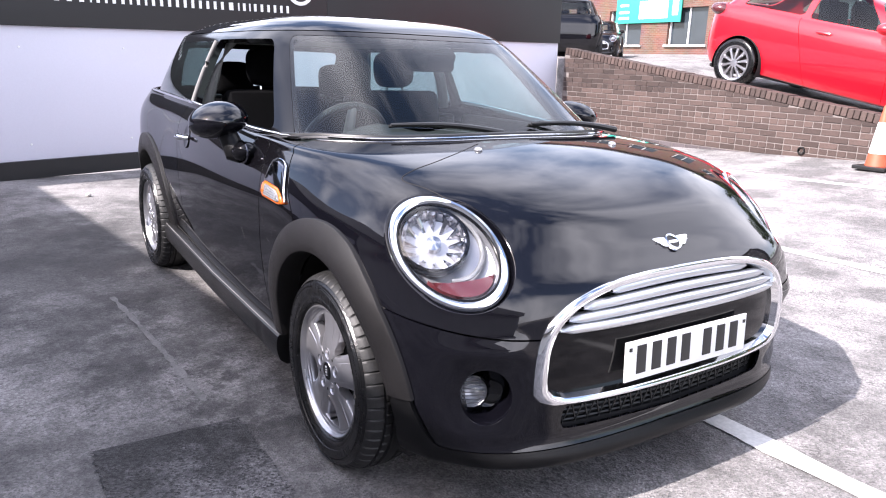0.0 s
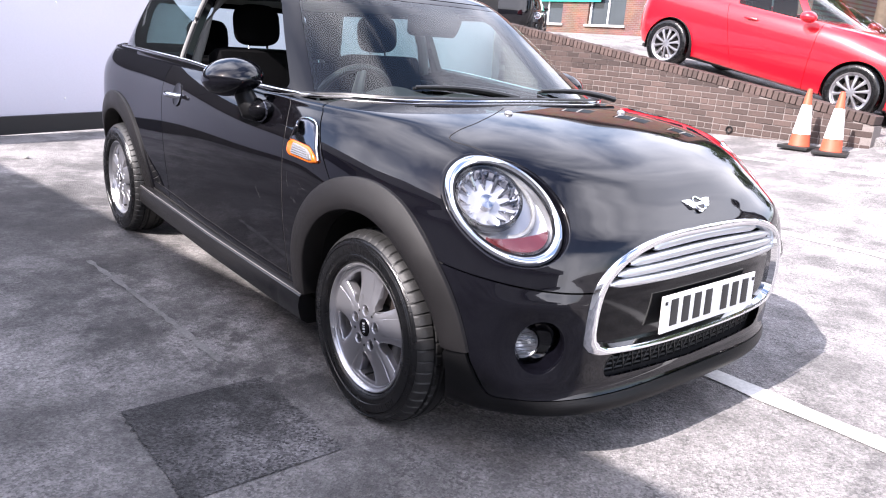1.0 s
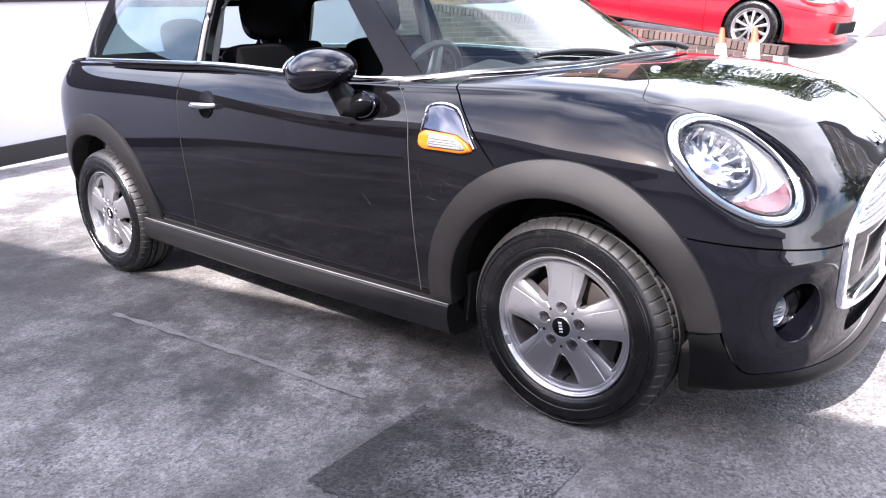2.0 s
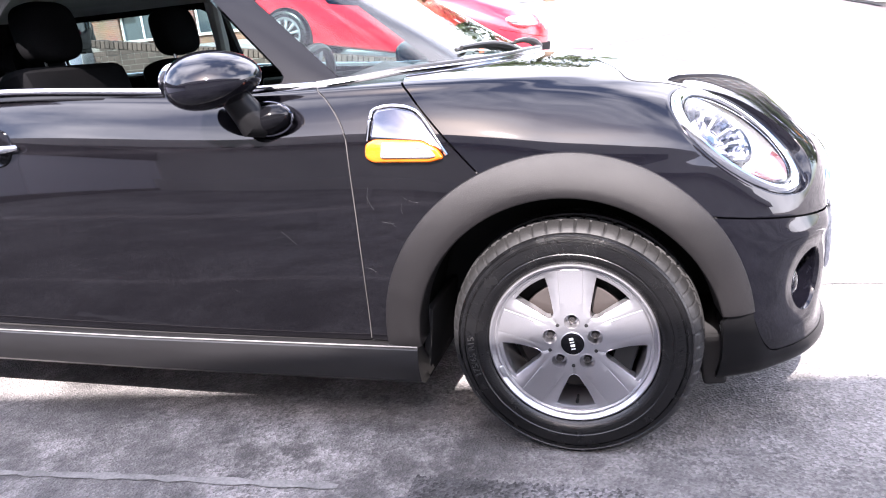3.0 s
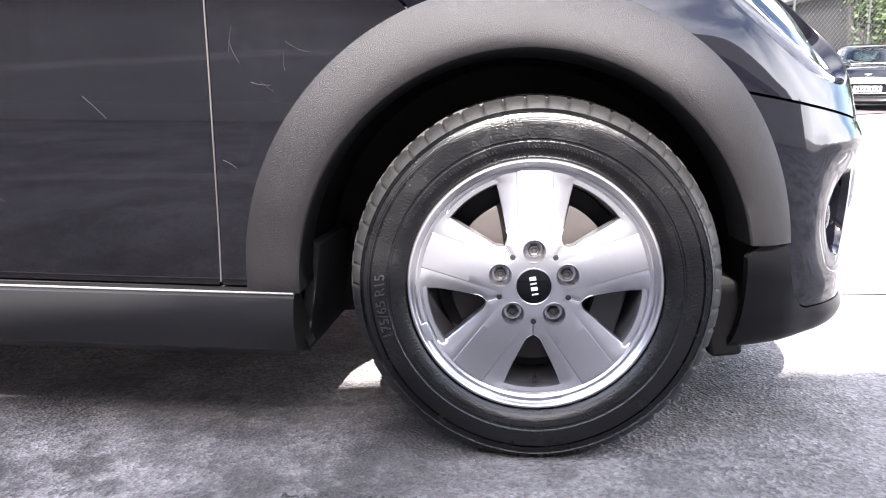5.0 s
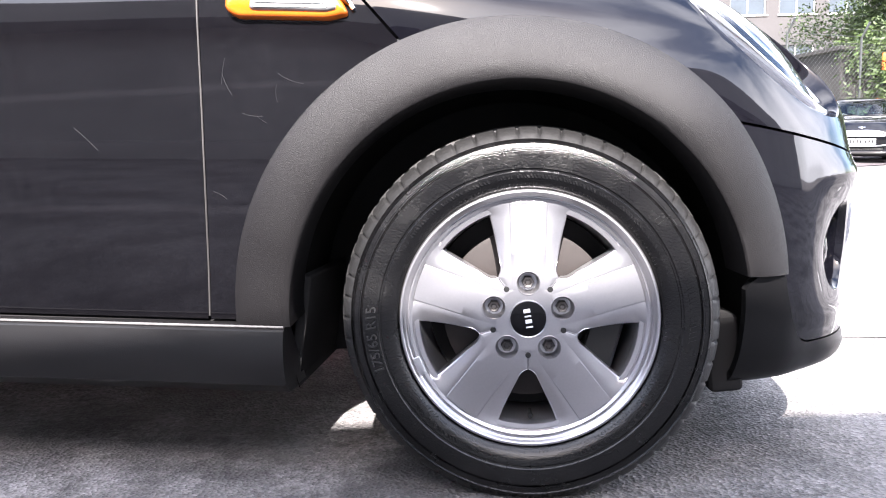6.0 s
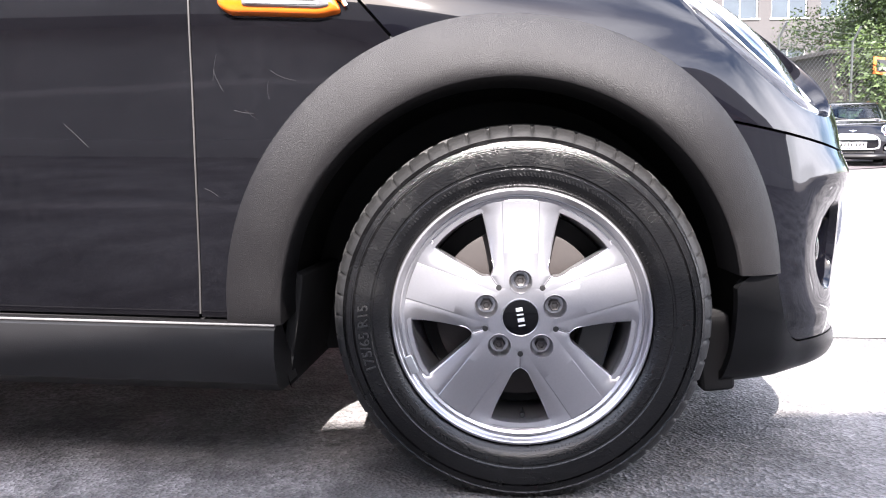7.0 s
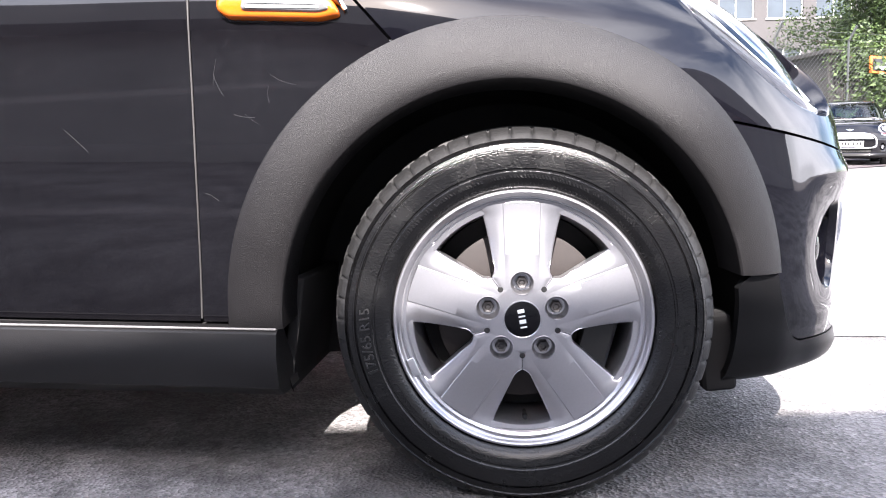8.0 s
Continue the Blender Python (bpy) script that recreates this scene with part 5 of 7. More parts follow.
def build_belt():
    fx, fy, _ = superarc(-0.172 - XG, 0.770, 3.9, 90)
    xs = np.concatenate([np.linspace(-2.55, XG, 40)[:-1], XG + fx])
    back = np.clip((XG + 0.25 - xs[:39]) / 1.5, 0, 1)
    ys = np.concatenate([-0.770 * (1 - 0.045 * back * back * (3 - 2 * back)), -fy])
    pts = []
    for x, y in zip(xs, ys):
        z = 0.943 + float(lift_back(x)) + float(waist_rise(x)) if x < -0.62 else None
        if z is None:
            q = on_top(x, y * 0.985)
            t = min((x + 0.62) / 0.2, 1)
            z = 0.943 * (1 - t) + (q.z + 0.004) * t
        pts.append(Vector((x, y - 0.004 * (1 if x < -0.5 else 0), z)))
    full = pts + [Vector((p.x, -p.y, p.z)) for p in pts[-2::-1]]
    part("waist_strip", *tube(full, 0.0082, 10, flat=1.0), STRIP, car, True, "chrome waist strip round the windows")
    lowpts = [Vector((p.x + (0.012 if p.x > -0.55 else 0), p.y, p.z + 0.016)) for p in full]
    part("screen_seal", *tube([p + Vector((-0.012, 0, -0.012)) for p in lowpts if p.x > -0.62], 0.008, 8), RUBBER, car)


build_belt()


def ellipsoid(c, r, n=36, k=18, power=1.0):
    V, F = [], []
    for i in range(k + 1):
        t = -math.pi / 2 + math.pi * i / k
        for j in range(n):
            a = 2 * math.pi * j / n
            V.append((c[0] + r[0] * math.cos(t) * math.cos(a), c[1] + r[1] * math.cos(t) * math.sin(a), c[2] + r[2] * math.sin(t)))
    for i in range(k):
        for j in range(n):
            F.append((i * n + j, i * n + (j + 1) % n, (i + 1) * n + (j + 1) % n, (i + 1) * n + j))
    return V, F


def build_mirrors():
    c = Vector((-0.812, -0.888, 0.984))
    V, F = ellipsoid((0, 0, 0), (0.118, 0.105, 0.068), 48, 24)
    V = [(x + 0.012 * (1 - (z / 0.068) ** 2), y + 0.02 * z / 0.068, z * (1.0 + 0.10 * (1 if z < 0 else 0.3) * (-x / 0.118))) for x, y, z in V]
    V = [(max(x, -0.078), y, z) for x, y, z in V]
    shell = moved((V, F), Matrix.Translation(c))
    glassm = moved(lathe([(0.0001, 0.0), (0.9, 0.0), (1.0, 0.004)], 36, "z"), Matrix.Translation(c + Vector((-0.079, 0, 0))) @ Matrix.Rotation(radians(-90), 4, "Y") @ Matrix.Diagonal((0.046, 0.074, 1, 1)))
    stalk = tube([c + Vector((0.05, 0.02, -0.045)), c + Vector((0.07, 0.03, -0.08)), c + Vector((0.078, 0.036, -0.105)), c + Vector((0.098, 0.055, -0.108))], [0.034, 0.038, 0.042, 0.040], 18, flat=1.0)
    base = c + Vector((0.112, 0.062, -0.104))
    foot = moved(ellipsoid((0, 0, 0), (0.062, 0.05, 0.036), 28, 14), Matrix.Translation(base) @ Matrix.Rotation(radians(-12), 4, "Y"))
    foot_ring = tube([base + Vector((0.064 * math.cos(2 * math.pi * i / 32), -0.010, 0.038 * math.sin(2 * math.pi * i / 32))) for i in range(32)], 0.0045, 8, True)
    for flip in (False, True):
        f = flipped if flip else (lambda q: q)
        m = part("wing_mirror", *f(shell), PAINT, car, True, "gloss black wing mirror on a stalk", 50)
        part("mirror_glass", *f(glassm), MIRROR, m, True, "mirror glass")
        part("stalk", *f(stalk), LIP_PLASTIC, m)
        part("foot", *f(foot), GLOSS_BLACK, m)
        part("foot_ring", *f(foot_ring), DARK_CHROME, m)


MIRROR = shader("mirror_silver", (0.9, 0.9, 0.9), 0.01, 1.0, spread=0.01, scale=3)
build_mirrors()


def build_handles():
    p, n = on_side(-1.54, 0.850)
    grip = [p + Vector((-0.075 + 0.15 * i / 20, -0.012 - 0.03 * math.sin(math.pi * i / 20) ** 0.6, 0.0)) for i in range(21)]
    bar = tube(grip, [0.010 + 0.004 * math.sin(math.pi * i / 20) for i in range(21)], 12, flat=0.9)
    bowl = moved(lathe([(0.052, -0.0025), (0.05, 0.002), (0.03, -0.001), (0.0001, -0.001)], 36, "z"), Matrix.Translation(p + n * 0.001) @ n.to_track_quat("Z", "Y").to_matrix().to_4x4())
    for d, flip in zip(DOORS, (False, True)):
        f = flipped if flip else (lambda q: q)
        part("handle", *f(bar), CHROME, d, True, "chrome door handle")
        part("handle_bowl", *f(bowl), GLOSS_BLACK, d)


build_handles()


def on_side_patch(outline, off, depth, n=1):
    """A plate that lies on the body's side: outline in (x, z), raised by off, its edge running back by depth."""
    top, low = [], []
    for x, z in outline:
        p, nn = on_side(x, z)
        top.append(p + nn * off)
        low.append(p + nn * (off - depth))
    k = len(outline)
    V = [tuple(p) for p in top + low]
    F = [tuple(range(k))] + [(i, k + i, k + (i + 1) % k, (i + 1) % k) for i in range(k)]
    return V, F


def rounded(poly, r=0.01, n=5):
    out = []
    k = len(poly)
    for i in range(k):
        a, b, c = (np.array(poly[(i + d) % k], float) for d in (-1, 0, 1))
        u, v = (a - b) / np.linalg.norm(a - b), (c - b) / np.linalg.norm(c - b)
        p, q = b + u * r, b + v * r
        for t in np.linspace(0, 1, n):
            out.append(tuple((1 - t) ** 2 * p + 2 * t * (1 - t) * b + t * t * q))
    return out


def build_side_lamps():
    """Bullet-shaped lens, amber at its foot and rear end, under a dark cover with a bright rim."""
    lens = rounded([(-0.440, 0.763), (-0.300, 0.757), (-0.268, 0.764), (-0.280, 0.786), (-0.318, 0.806), (-0.432, 0.816), (-0.456, 0.806), (-0.458, 0.776)], 0.009)
    cover = rounded([(-0.446, 0.812), (-0.316, 0.803), (-0.276, 0.782), (-0.262, 0.772), (-0.318, 0.848), (-0.346, 0.872), (-0.392, 0.882), (-0.436, 0.878)], 0.010)
    clear = rounded([(-0.418, 0.772), (-0.300, 0.766), (-0.284, 0.769), (-0.294, 0.784), (-0.324, 0.799), (-0.414, 0.807)], 0.006)

    def shrunk(poly, k):
        cx, cz = sum(p[0] for p in poly) / len(poly), sum(p[1] for p in poly) / len(poly)
        return [(cx + (x - cx) * k, cz + (z - cz) * (1 - (1 - k) * 2.2)) for x, z in poly]

    def domed(poly, steps):
        rings = []
        for k, off in steps:
            ring = []
            for x, z in shrunk(poly, k):
                p, nn = on_side(x, z)
                ring.append(p + nn * off)
            rings.append(ring)
        return rings_mesh(rings, True)
    lensm = domed(lens, ((1.0, -0.002), (1.0, 0.006), (0.985, 0.0105), (0.95, 0.014), (0.9, 0.0155)))
    clearm = domed(clear, ((1.0, 0.010), (1.0, 0.0155), (0.985, 0.0185), (0.94, 0.0205)))
    coverm = domed(cover, ((1.0, -0.002), (1.0, 0.005), (0.975, 0.010), (0.93, 0.012)))
    rim = []
    for x, z in [(-0.452, 0.812), (-0.446, 0.860), (-0.436, 0.880), (-0.392, 0.885), (-0.344, 0.875), (-0.315, 0.850), (-0.286, 0.808), (-0.262, 0.772)]:
        p, nn = on_side(x, z)
        rim.append(p + nn * 0.006)
    rim = tube([tuple(q) for q in spline([tuple(q) for q in rim], 40)], 0.0036, 8)
    for flip in (False, True):
        f = flipped if flip else (lambda q: q)
        h = part("side_indicator", *f(coverm), DARK_CHROME, car, True, "side indicator with amber and clear lens under a dark chrome cover", 40)
        part("surround", *f(rim), CHROME, h)
        part("amber_lens", *f(lensm), ORANGE, h, True, "amber lens", 50)
        part("clear_lens", *f(clearm), CLEARLENS, h, True, "ribbed clear lens", 50)
        for k in range(4):
            z = 0.7735 + 0.0066 * k
            strip_ = rounded([(-0.408 + 0.002 * k, z), (-0.300 - 0.006 * k, z - 0.004), (-0.302 - 0.006 * k, z - 0.001), (-0.408 + 0.002 * k, z + 0.003)], 0.0012, 3)
            part("lens_rib", *f(on_side_patch(strip_, 0.0222, 0.006)), SATIN, h)


build_side_lamps()


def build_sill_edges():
    """The sun glint on the sill's upper edge, put in as a strip of paler colour."""
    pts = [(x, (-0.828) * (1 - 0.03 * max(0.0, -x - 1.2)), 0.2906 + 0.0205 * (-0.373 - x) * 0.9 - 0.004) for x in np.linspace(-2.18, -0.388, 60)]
    both("sill_edge", tube(pts, 0.0019, 8), SILL_GLINT)


# paler than the sill plastic, to stand for the glint on its lip
SILL_GLINT = shader("pale_sill_glint", (0.16, 0.155, 0.155), 0.35, spread=0.3, scale=9, grain=0.2, grain_scale=150)
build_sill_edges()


def build_scratches():
    """Fine pale scratches on the wing and the door."""
    rng = random.Random(21)
    for cx, cz, reach, count in ((-0.42, 0.65, 0.06, 6), (-0.80, 0.52, 0.12, 2), (-0.44, 0.50, 0.05, 1)):
        for _ in range(count):
            x, z = cx + rng.uniform(-reach, reach), cz + rng.uniform(-reach, reach) * 0.7
            a, length, bend = rng.uniform(0, math.pi), rng.uniform(0.015, 0.06), rng.uniform(-0.3, 0.3)
            pts = []
            for i in range(7):
                t = i / 6 - 0.5
                p, nn = on_side(x + length * t * math.cos(a + bend * t), z + length * t * math.sin(a + bend * t))
                pts.append(p + nn * 0.0002)
            part("scratch", *tube(pts, rng.uniform(0.00012, 0.00028), 4), SCRATCH, car)


SCRATCH = shader("pale_scratch", (0.032, 0.031, 0.033), 0.6, spread=0.3, scale=60)
build_scratches()


def build_bonnet_creases():
    """The stepped line from the washer jets out to the lamps."""
    table = [(-0.06, -0.245), (0.015, -0.36), (0.085, -0.50), (0.118, -0.60), (0.135, -0.645), (0.165, -0.652), (0.225, -0.622), (0.30, -0.585)]
    pts = []
    for x, y in spline(table, 48):
        q = on_top(x, y)
        pts.append(q + Vector((0, 0, -0.0010)))
    for flip in (False, True):
        f = flipped if flip else (lambda q: q)
        part("bonnet_crease", *f(tube(pts, 0.0022, 6)), DARK, car)


build_bonnet_creases()


def build_wipers():
    for y0, y1 in ((-0.02, -0.44), (0.56, 0.14)):
        a = Vector((-0.215, y0, 0.975))
        pts = [a + (Vector((-0.30 if y1 < -0.3 else -0.245, y1, 1.002)) - a) * (i / 12) + Vector((0.012 * math.sin(math.pi * i / 12), 0, 0.014 * math.sin(math.pi * i / 12))) for i in range(13)]
        w = part("wiper", *tube(pts, [0.012 - 0.006 * i / 12 for i in range(13)], 8), RUBBER, car, True, "black windscreen wiper")
        part("blade", *tube([p + Vector((-0.016, 0, -0.006)) for p in pts[2:]], 0.006, 6), RUBBER, w)
    for y in (-0.3, 0.3):
        q = on_top(0.02, y)
        part("washer_jet", *moved(ellipsoid((0, 0, 0), (0.016, 0.013, 0.010), 14, 8), Matrix.Translation(q + Vector((0, 0, 0.001)))), SHADE_GREY, car)


build_wipers()


# ---- cabin ----
def build_interior():
    ys = np.linspace(-0.72, 0.72, 25)
    prof = [(-0.30, 0.90), (-0.42, 0.935), (-0.55, 0.93), (-0.66, 0.90), (-0.70, 0.85), (-0.68, 0.75), (-0.60, 0.62), (-0.55, 0.45)]
    V = []
    for y in ys:
        hump = 0.055 * math.exp(-((y + 0.36) / 0.17) ** 2) + 0.035 * math.exp(-(y / 0.12) ** 2)
        for k, (x, z) in enumerate(prof):
            V.append((x + 0.06 * abs(y) ** 2, y, z + hump * (1 if 1 < k < 5 else 0.3 if k < 2 else 0)))
    part("dashboard", *(V, [q[::-1] for q in grid_faces(len(ys), len(prof))]), DASH, car, True, "dark plastic dashboard", 60)
    ring = []
    c = Vector((-0.83, -0.36, 0.87))
    ax = Vector((-0.9, 0, 0.42)).normalized()
    side = Vector((0, 1, 0))
    up = ax.cross(side)
    for i in range(48):
        a = 2 * math.pi * i / 48
        ring.append(c + side * 0.185 * math.cos(a) + up * 0.185 * math.sin(a))
    w = part("steering_wheel", *tube(ring, 0.015, 10, True), RUBBER, car, True, "dark steering wheel")
    for a in (180, 0, 270):
        d = side * math.cos(radians(a)) + up * math.sin(radians(a))
        part("spoke", *tube([c - ax * 0.02, c + d * 0.18], [0.03, 0.016], 8), SATIN, w)
    part("boss", *moved(ellipsoid((0, 0, 0), (0.06, 0.06, 0.03), 20, 10), Matrix.Translation(c - ax * 0.02) @ ax.to_track_quat("Z", "Y").to_matrix().to_4x4()), RUBBER, w)
    back = box((0, 0, 0), (0.14, 0.50, 0.62), 0.055)
    head = ellipsoid((0, 0, 0), (0.060, 0.112, 0.095), 28, 16)
    head = ([(math.copysign(abs(x / 0.060) ** 0.55, x) * 0.060, math.copysign(abs(y / 0.112) ** 0.55, y) * 0.112, math.copysign(abs(z / 0.095) ** 0.6, z) * 0.095) for x, y, z in head[0]], head[1])
    base = box((0, 0, 0), (0.52, 0.52, 0.16), 0.06)
    for x, ysides, tall in ((-1.60, (-0.36, 0.36), 0.052), (-2.28, (-0.33, 0.33), -0.03)):
        for y in ysides:
            s = part("seat", *moved(back, Matrix.Translation((x, y, 0.70 + tall)) @ Matrix.Rotation(radians(-14), 4, "Y")), FABRIC, car, True, "black cloth seat")
            part("seat_base", *moved(base, Matrix.Translation((x + 0.34, y, 0.42 + tall))), FABRIC, s)
            part("headrest", *moved(head, Matrix.Translation((x - 0.10, y, 1.115 + tall)) @ Matrix.Rotation(radians(-8), 4, "Y")), FABRIC, s, True, "black headrest")
            for d in (-0.05, 0.05):
                part("headrest_post", *tube([(x - 0.075, y + d, 0.97 + tall), (x - 0.095, y + d, 1.06 + tall)], 0.006, 8), CHROME, s)
    for s in (-1, 1):
        part("door_card", *box((-1.05, s * 0.735, 0.61), (0.95, 0.05, 0.66), 0.02), DASH, car)
        part("rear_side_card", *box((-2.1, s * 0.72, 0.62), (0.9, 0.06, 0.62), 0.02), DASH, car)
        part("pillar_trim", *tube([(-1.68, s * 0.69, 0.97), (-1.66, s * 0.65, 1.12), (-1.63, s * 0.56, 1.29)], 0.03, 10), LINER, car)
    part("cabin_floor", *box((-1.32, 0, 0.27), (1.5, 1.4, 0.06), 0.02), DASH, car)
    part("bulkhead", *box((-0.45, 0, 0.55), (0.05, 1.35, 0.6), 0.01), DARK, car)
    part("boot_back", *box((-2.75, 0, 0.65), (0.08, 1.3, 0.66), 0.03), DASH, car)
    m = part("rear_view_mirror", *moved(box((0, 0, 0), (0.05, 0.25, 0.085), 0.024), Matrix.Translation((-0.80, 0.02, 1.215))), FABRIC, car, True, "black rear-view mirror")
    part("mirror_arm", *tube([(-0.79, 0.02, 1.24), (-0.76, 0.02, 1.285)], 0.014, 8), FABRIC, m)
    part("sensor_pod", *moved(box((0, 0, 0), (0.12, 0.16, 0.09), 0.03), Matrix.Translation((-0.73, 0.0, 1.235)) @ Matrix.Rotation(radians(30), 4, "Y")), FABRIC, m)


build_interior()


# ---- brick wall beside the ramp ----
WALL_Y0, WALL_Y1, WALL_X0, WALL_X1 = 6.70, 6.92, -7.42, -1.44


def wall_top(x):
    return 0.70 - 0.138 * (x - WALL_X1)


def build_brick_wall():
    w = thing("brick_wall", (-4.4, 6.8, 0), "low brown brick retaining wall with sloping brick coping", "wall", kind="structure")
    o = Vector(w.location)
    n = 24
    V, F = [], []
    for i in range(n + 1):
        x = WALL_X0 + (WALL_X1 - WALL_X0) * i / n
        for y, z in ((WALL_Y0 + 0.008, -0.2), (WALL_Y0 + 0.008, wall_top(x) - 0.115), (WALL_Y1 - 0.008, wall_top(x) - 0.115), (WALL_Y1 - 0.008, -0.2)):
            V.append((x - o.x, y - o.y, z - o.z))
    for i in range(n):
        for k in range(3):
            F.append((i * 4 + k, i * 4 + k + 1, i * 4 + 5 + k, i * 4 + 4 + k)[::-1])
    F += [(0, 1, 2, 3), tuple(n * 4 + k for k in range(4))[::-1]]
    part("mortar", V, F, MORTAR, w, False, "pale mortar")

    def brick_data(name, size, mat):
        v, f = box((0, 0, 0), size, 0.004)
        me = bpy.data.meshes.new(name)
        bm = bmesh.new()
        bmesh.ops.create_cube(bm, size=1)
        for q in bm.verts:
            q.co = Vector([q.co[k] * size[k] for k in range(3)])
        bmesh.ops.bevel(bm, geom=bm.edges[:], offset=0.005, segments=1, affect="EDGES")
        bm.to_mesh(me)
        bm.free()
        me.materials.append(mat)
        return me
    stretcher, header = brick_data("brick", (0.215, 0.1, 0.065), BRICK), brick_data("brick", (0.1025, 0.1, 0.065), BRICK)
    dark = brick_data("brick", (0.215, 0.1, 0.065), BRICK_DARK)
    soldier = brick_data("coping_brick", (0.065, 0.225, 0.1025), BRICK)
    rng = random.Random(11)
    count, rest = 0, []
    for c in range(-1, 21):
        z = 0.04 + c * 0.075
        step, me = (0.225, stretcher) if c % 4 else (0.1125, header)
        if c == 2:
            step, me = 0.225, dark
        x = WALL_X1 - (0.1125 if c % 2 else 0.0)
        while x - step > WALL_X0:
            cx = x - step / 2
            if z > ground_z(cx, WALL_Y0 - 0.1) - 0.06 and z - 0.02 < wall_top(cx) - 0.108:
                at = Vector((cx, WALL_Y0 + 0.05 + rng.uniform(-0.003, 0.003), z)) - o
                whole = z + 0.034 < wall_top(cx + step / 2) - 0.108
                if count < 300 and whole:
                    b = new("brick", me)
                    b.parent = w
                    b.location = at
                    b.rotation_euler = (0, rng.uniform(-0.008, 0.008), rng.uniform(-0.008, 0.008))
                    count += 1
                else:
                    v, f = box(at, (step - 0.01, 0.1, 0.065))
                    rest.append(([(px_, py_, min(pz_, wall_top(px_ + o.x) - 0.108 - o.z)) for px_, py_, pz_ in v], f))
            x -= step
    if rest:
        tagged(part("brickwork", *join(*rest), BRICK, w, False), kind="stuff")
    slope = math.atan(0.138)
    x = WALL_X1 - 0.04
    while x > WALL_X0:
        b = new("coping_brick", soldier)
        b.parent = w
        b.location = Vector((x, 6.81, wall_top(x) - 0.055 + rng.uniform(-0.004, 0.004))) - o
        b.rotation_euler = (0, slope, rng.uniform(-0.01, 0.01))
        x -= 0.0745
    part("drain_pipe_end", *moved(lathe([(0.035, -0.02), (0.045, -0.02), (0.045, 0.03), (0.035, 0.03)], 20, closed=True), Matrix.Translation(Vector((-3.1, WALL_Y0 - 0.005, 0.33)) - o)), RUBBER, w)


BRICK_DARK = shader("dark_blue_brick", (0.075, 0.062, 0.066), 0.7, spread=0.15, scale=4, grain=0.15, grain_scale=60, random_ob=0.2)
build_brick_wall()


# ---- traffic cones ----
def build_cone():
    c = thing("traffic_cone", (0, 0, 0), "orange traffic cone with white sleeve on black base", "traffic cone", "cones by the wall")
    part("base", *box((0, 0, 0.02), (0.34, 0.34, 0.04), 0.012), RUBBER, c, True, "black rubber base")
    part("body", *lathe([(0.115, 0.035), (0.11, 0.045), (0.024, 0.655), (0.018, 0.665), (0.0001, 0.665)], 32, "z"), CONE_ORANGE, c)
    part("sleeve", *lathe([(0.0965, 0.17), (0.0955, 0.175), (0.052, 0.485), (0.048, 0.49)], 32, "z"), CONE_WHITE, c, True, "white reflective sleeve")
    return c


cone = build_cone()
cone.location = (-2.03, 6.32, ground_z(-2.03, 6.32))
cone2 = copy_thing(cone, Matrix.Translation((-1.63, 6.2, ground_z(-1.63, 6.2))) @ Matrix.Rotation(0.3, 4, "Z"))


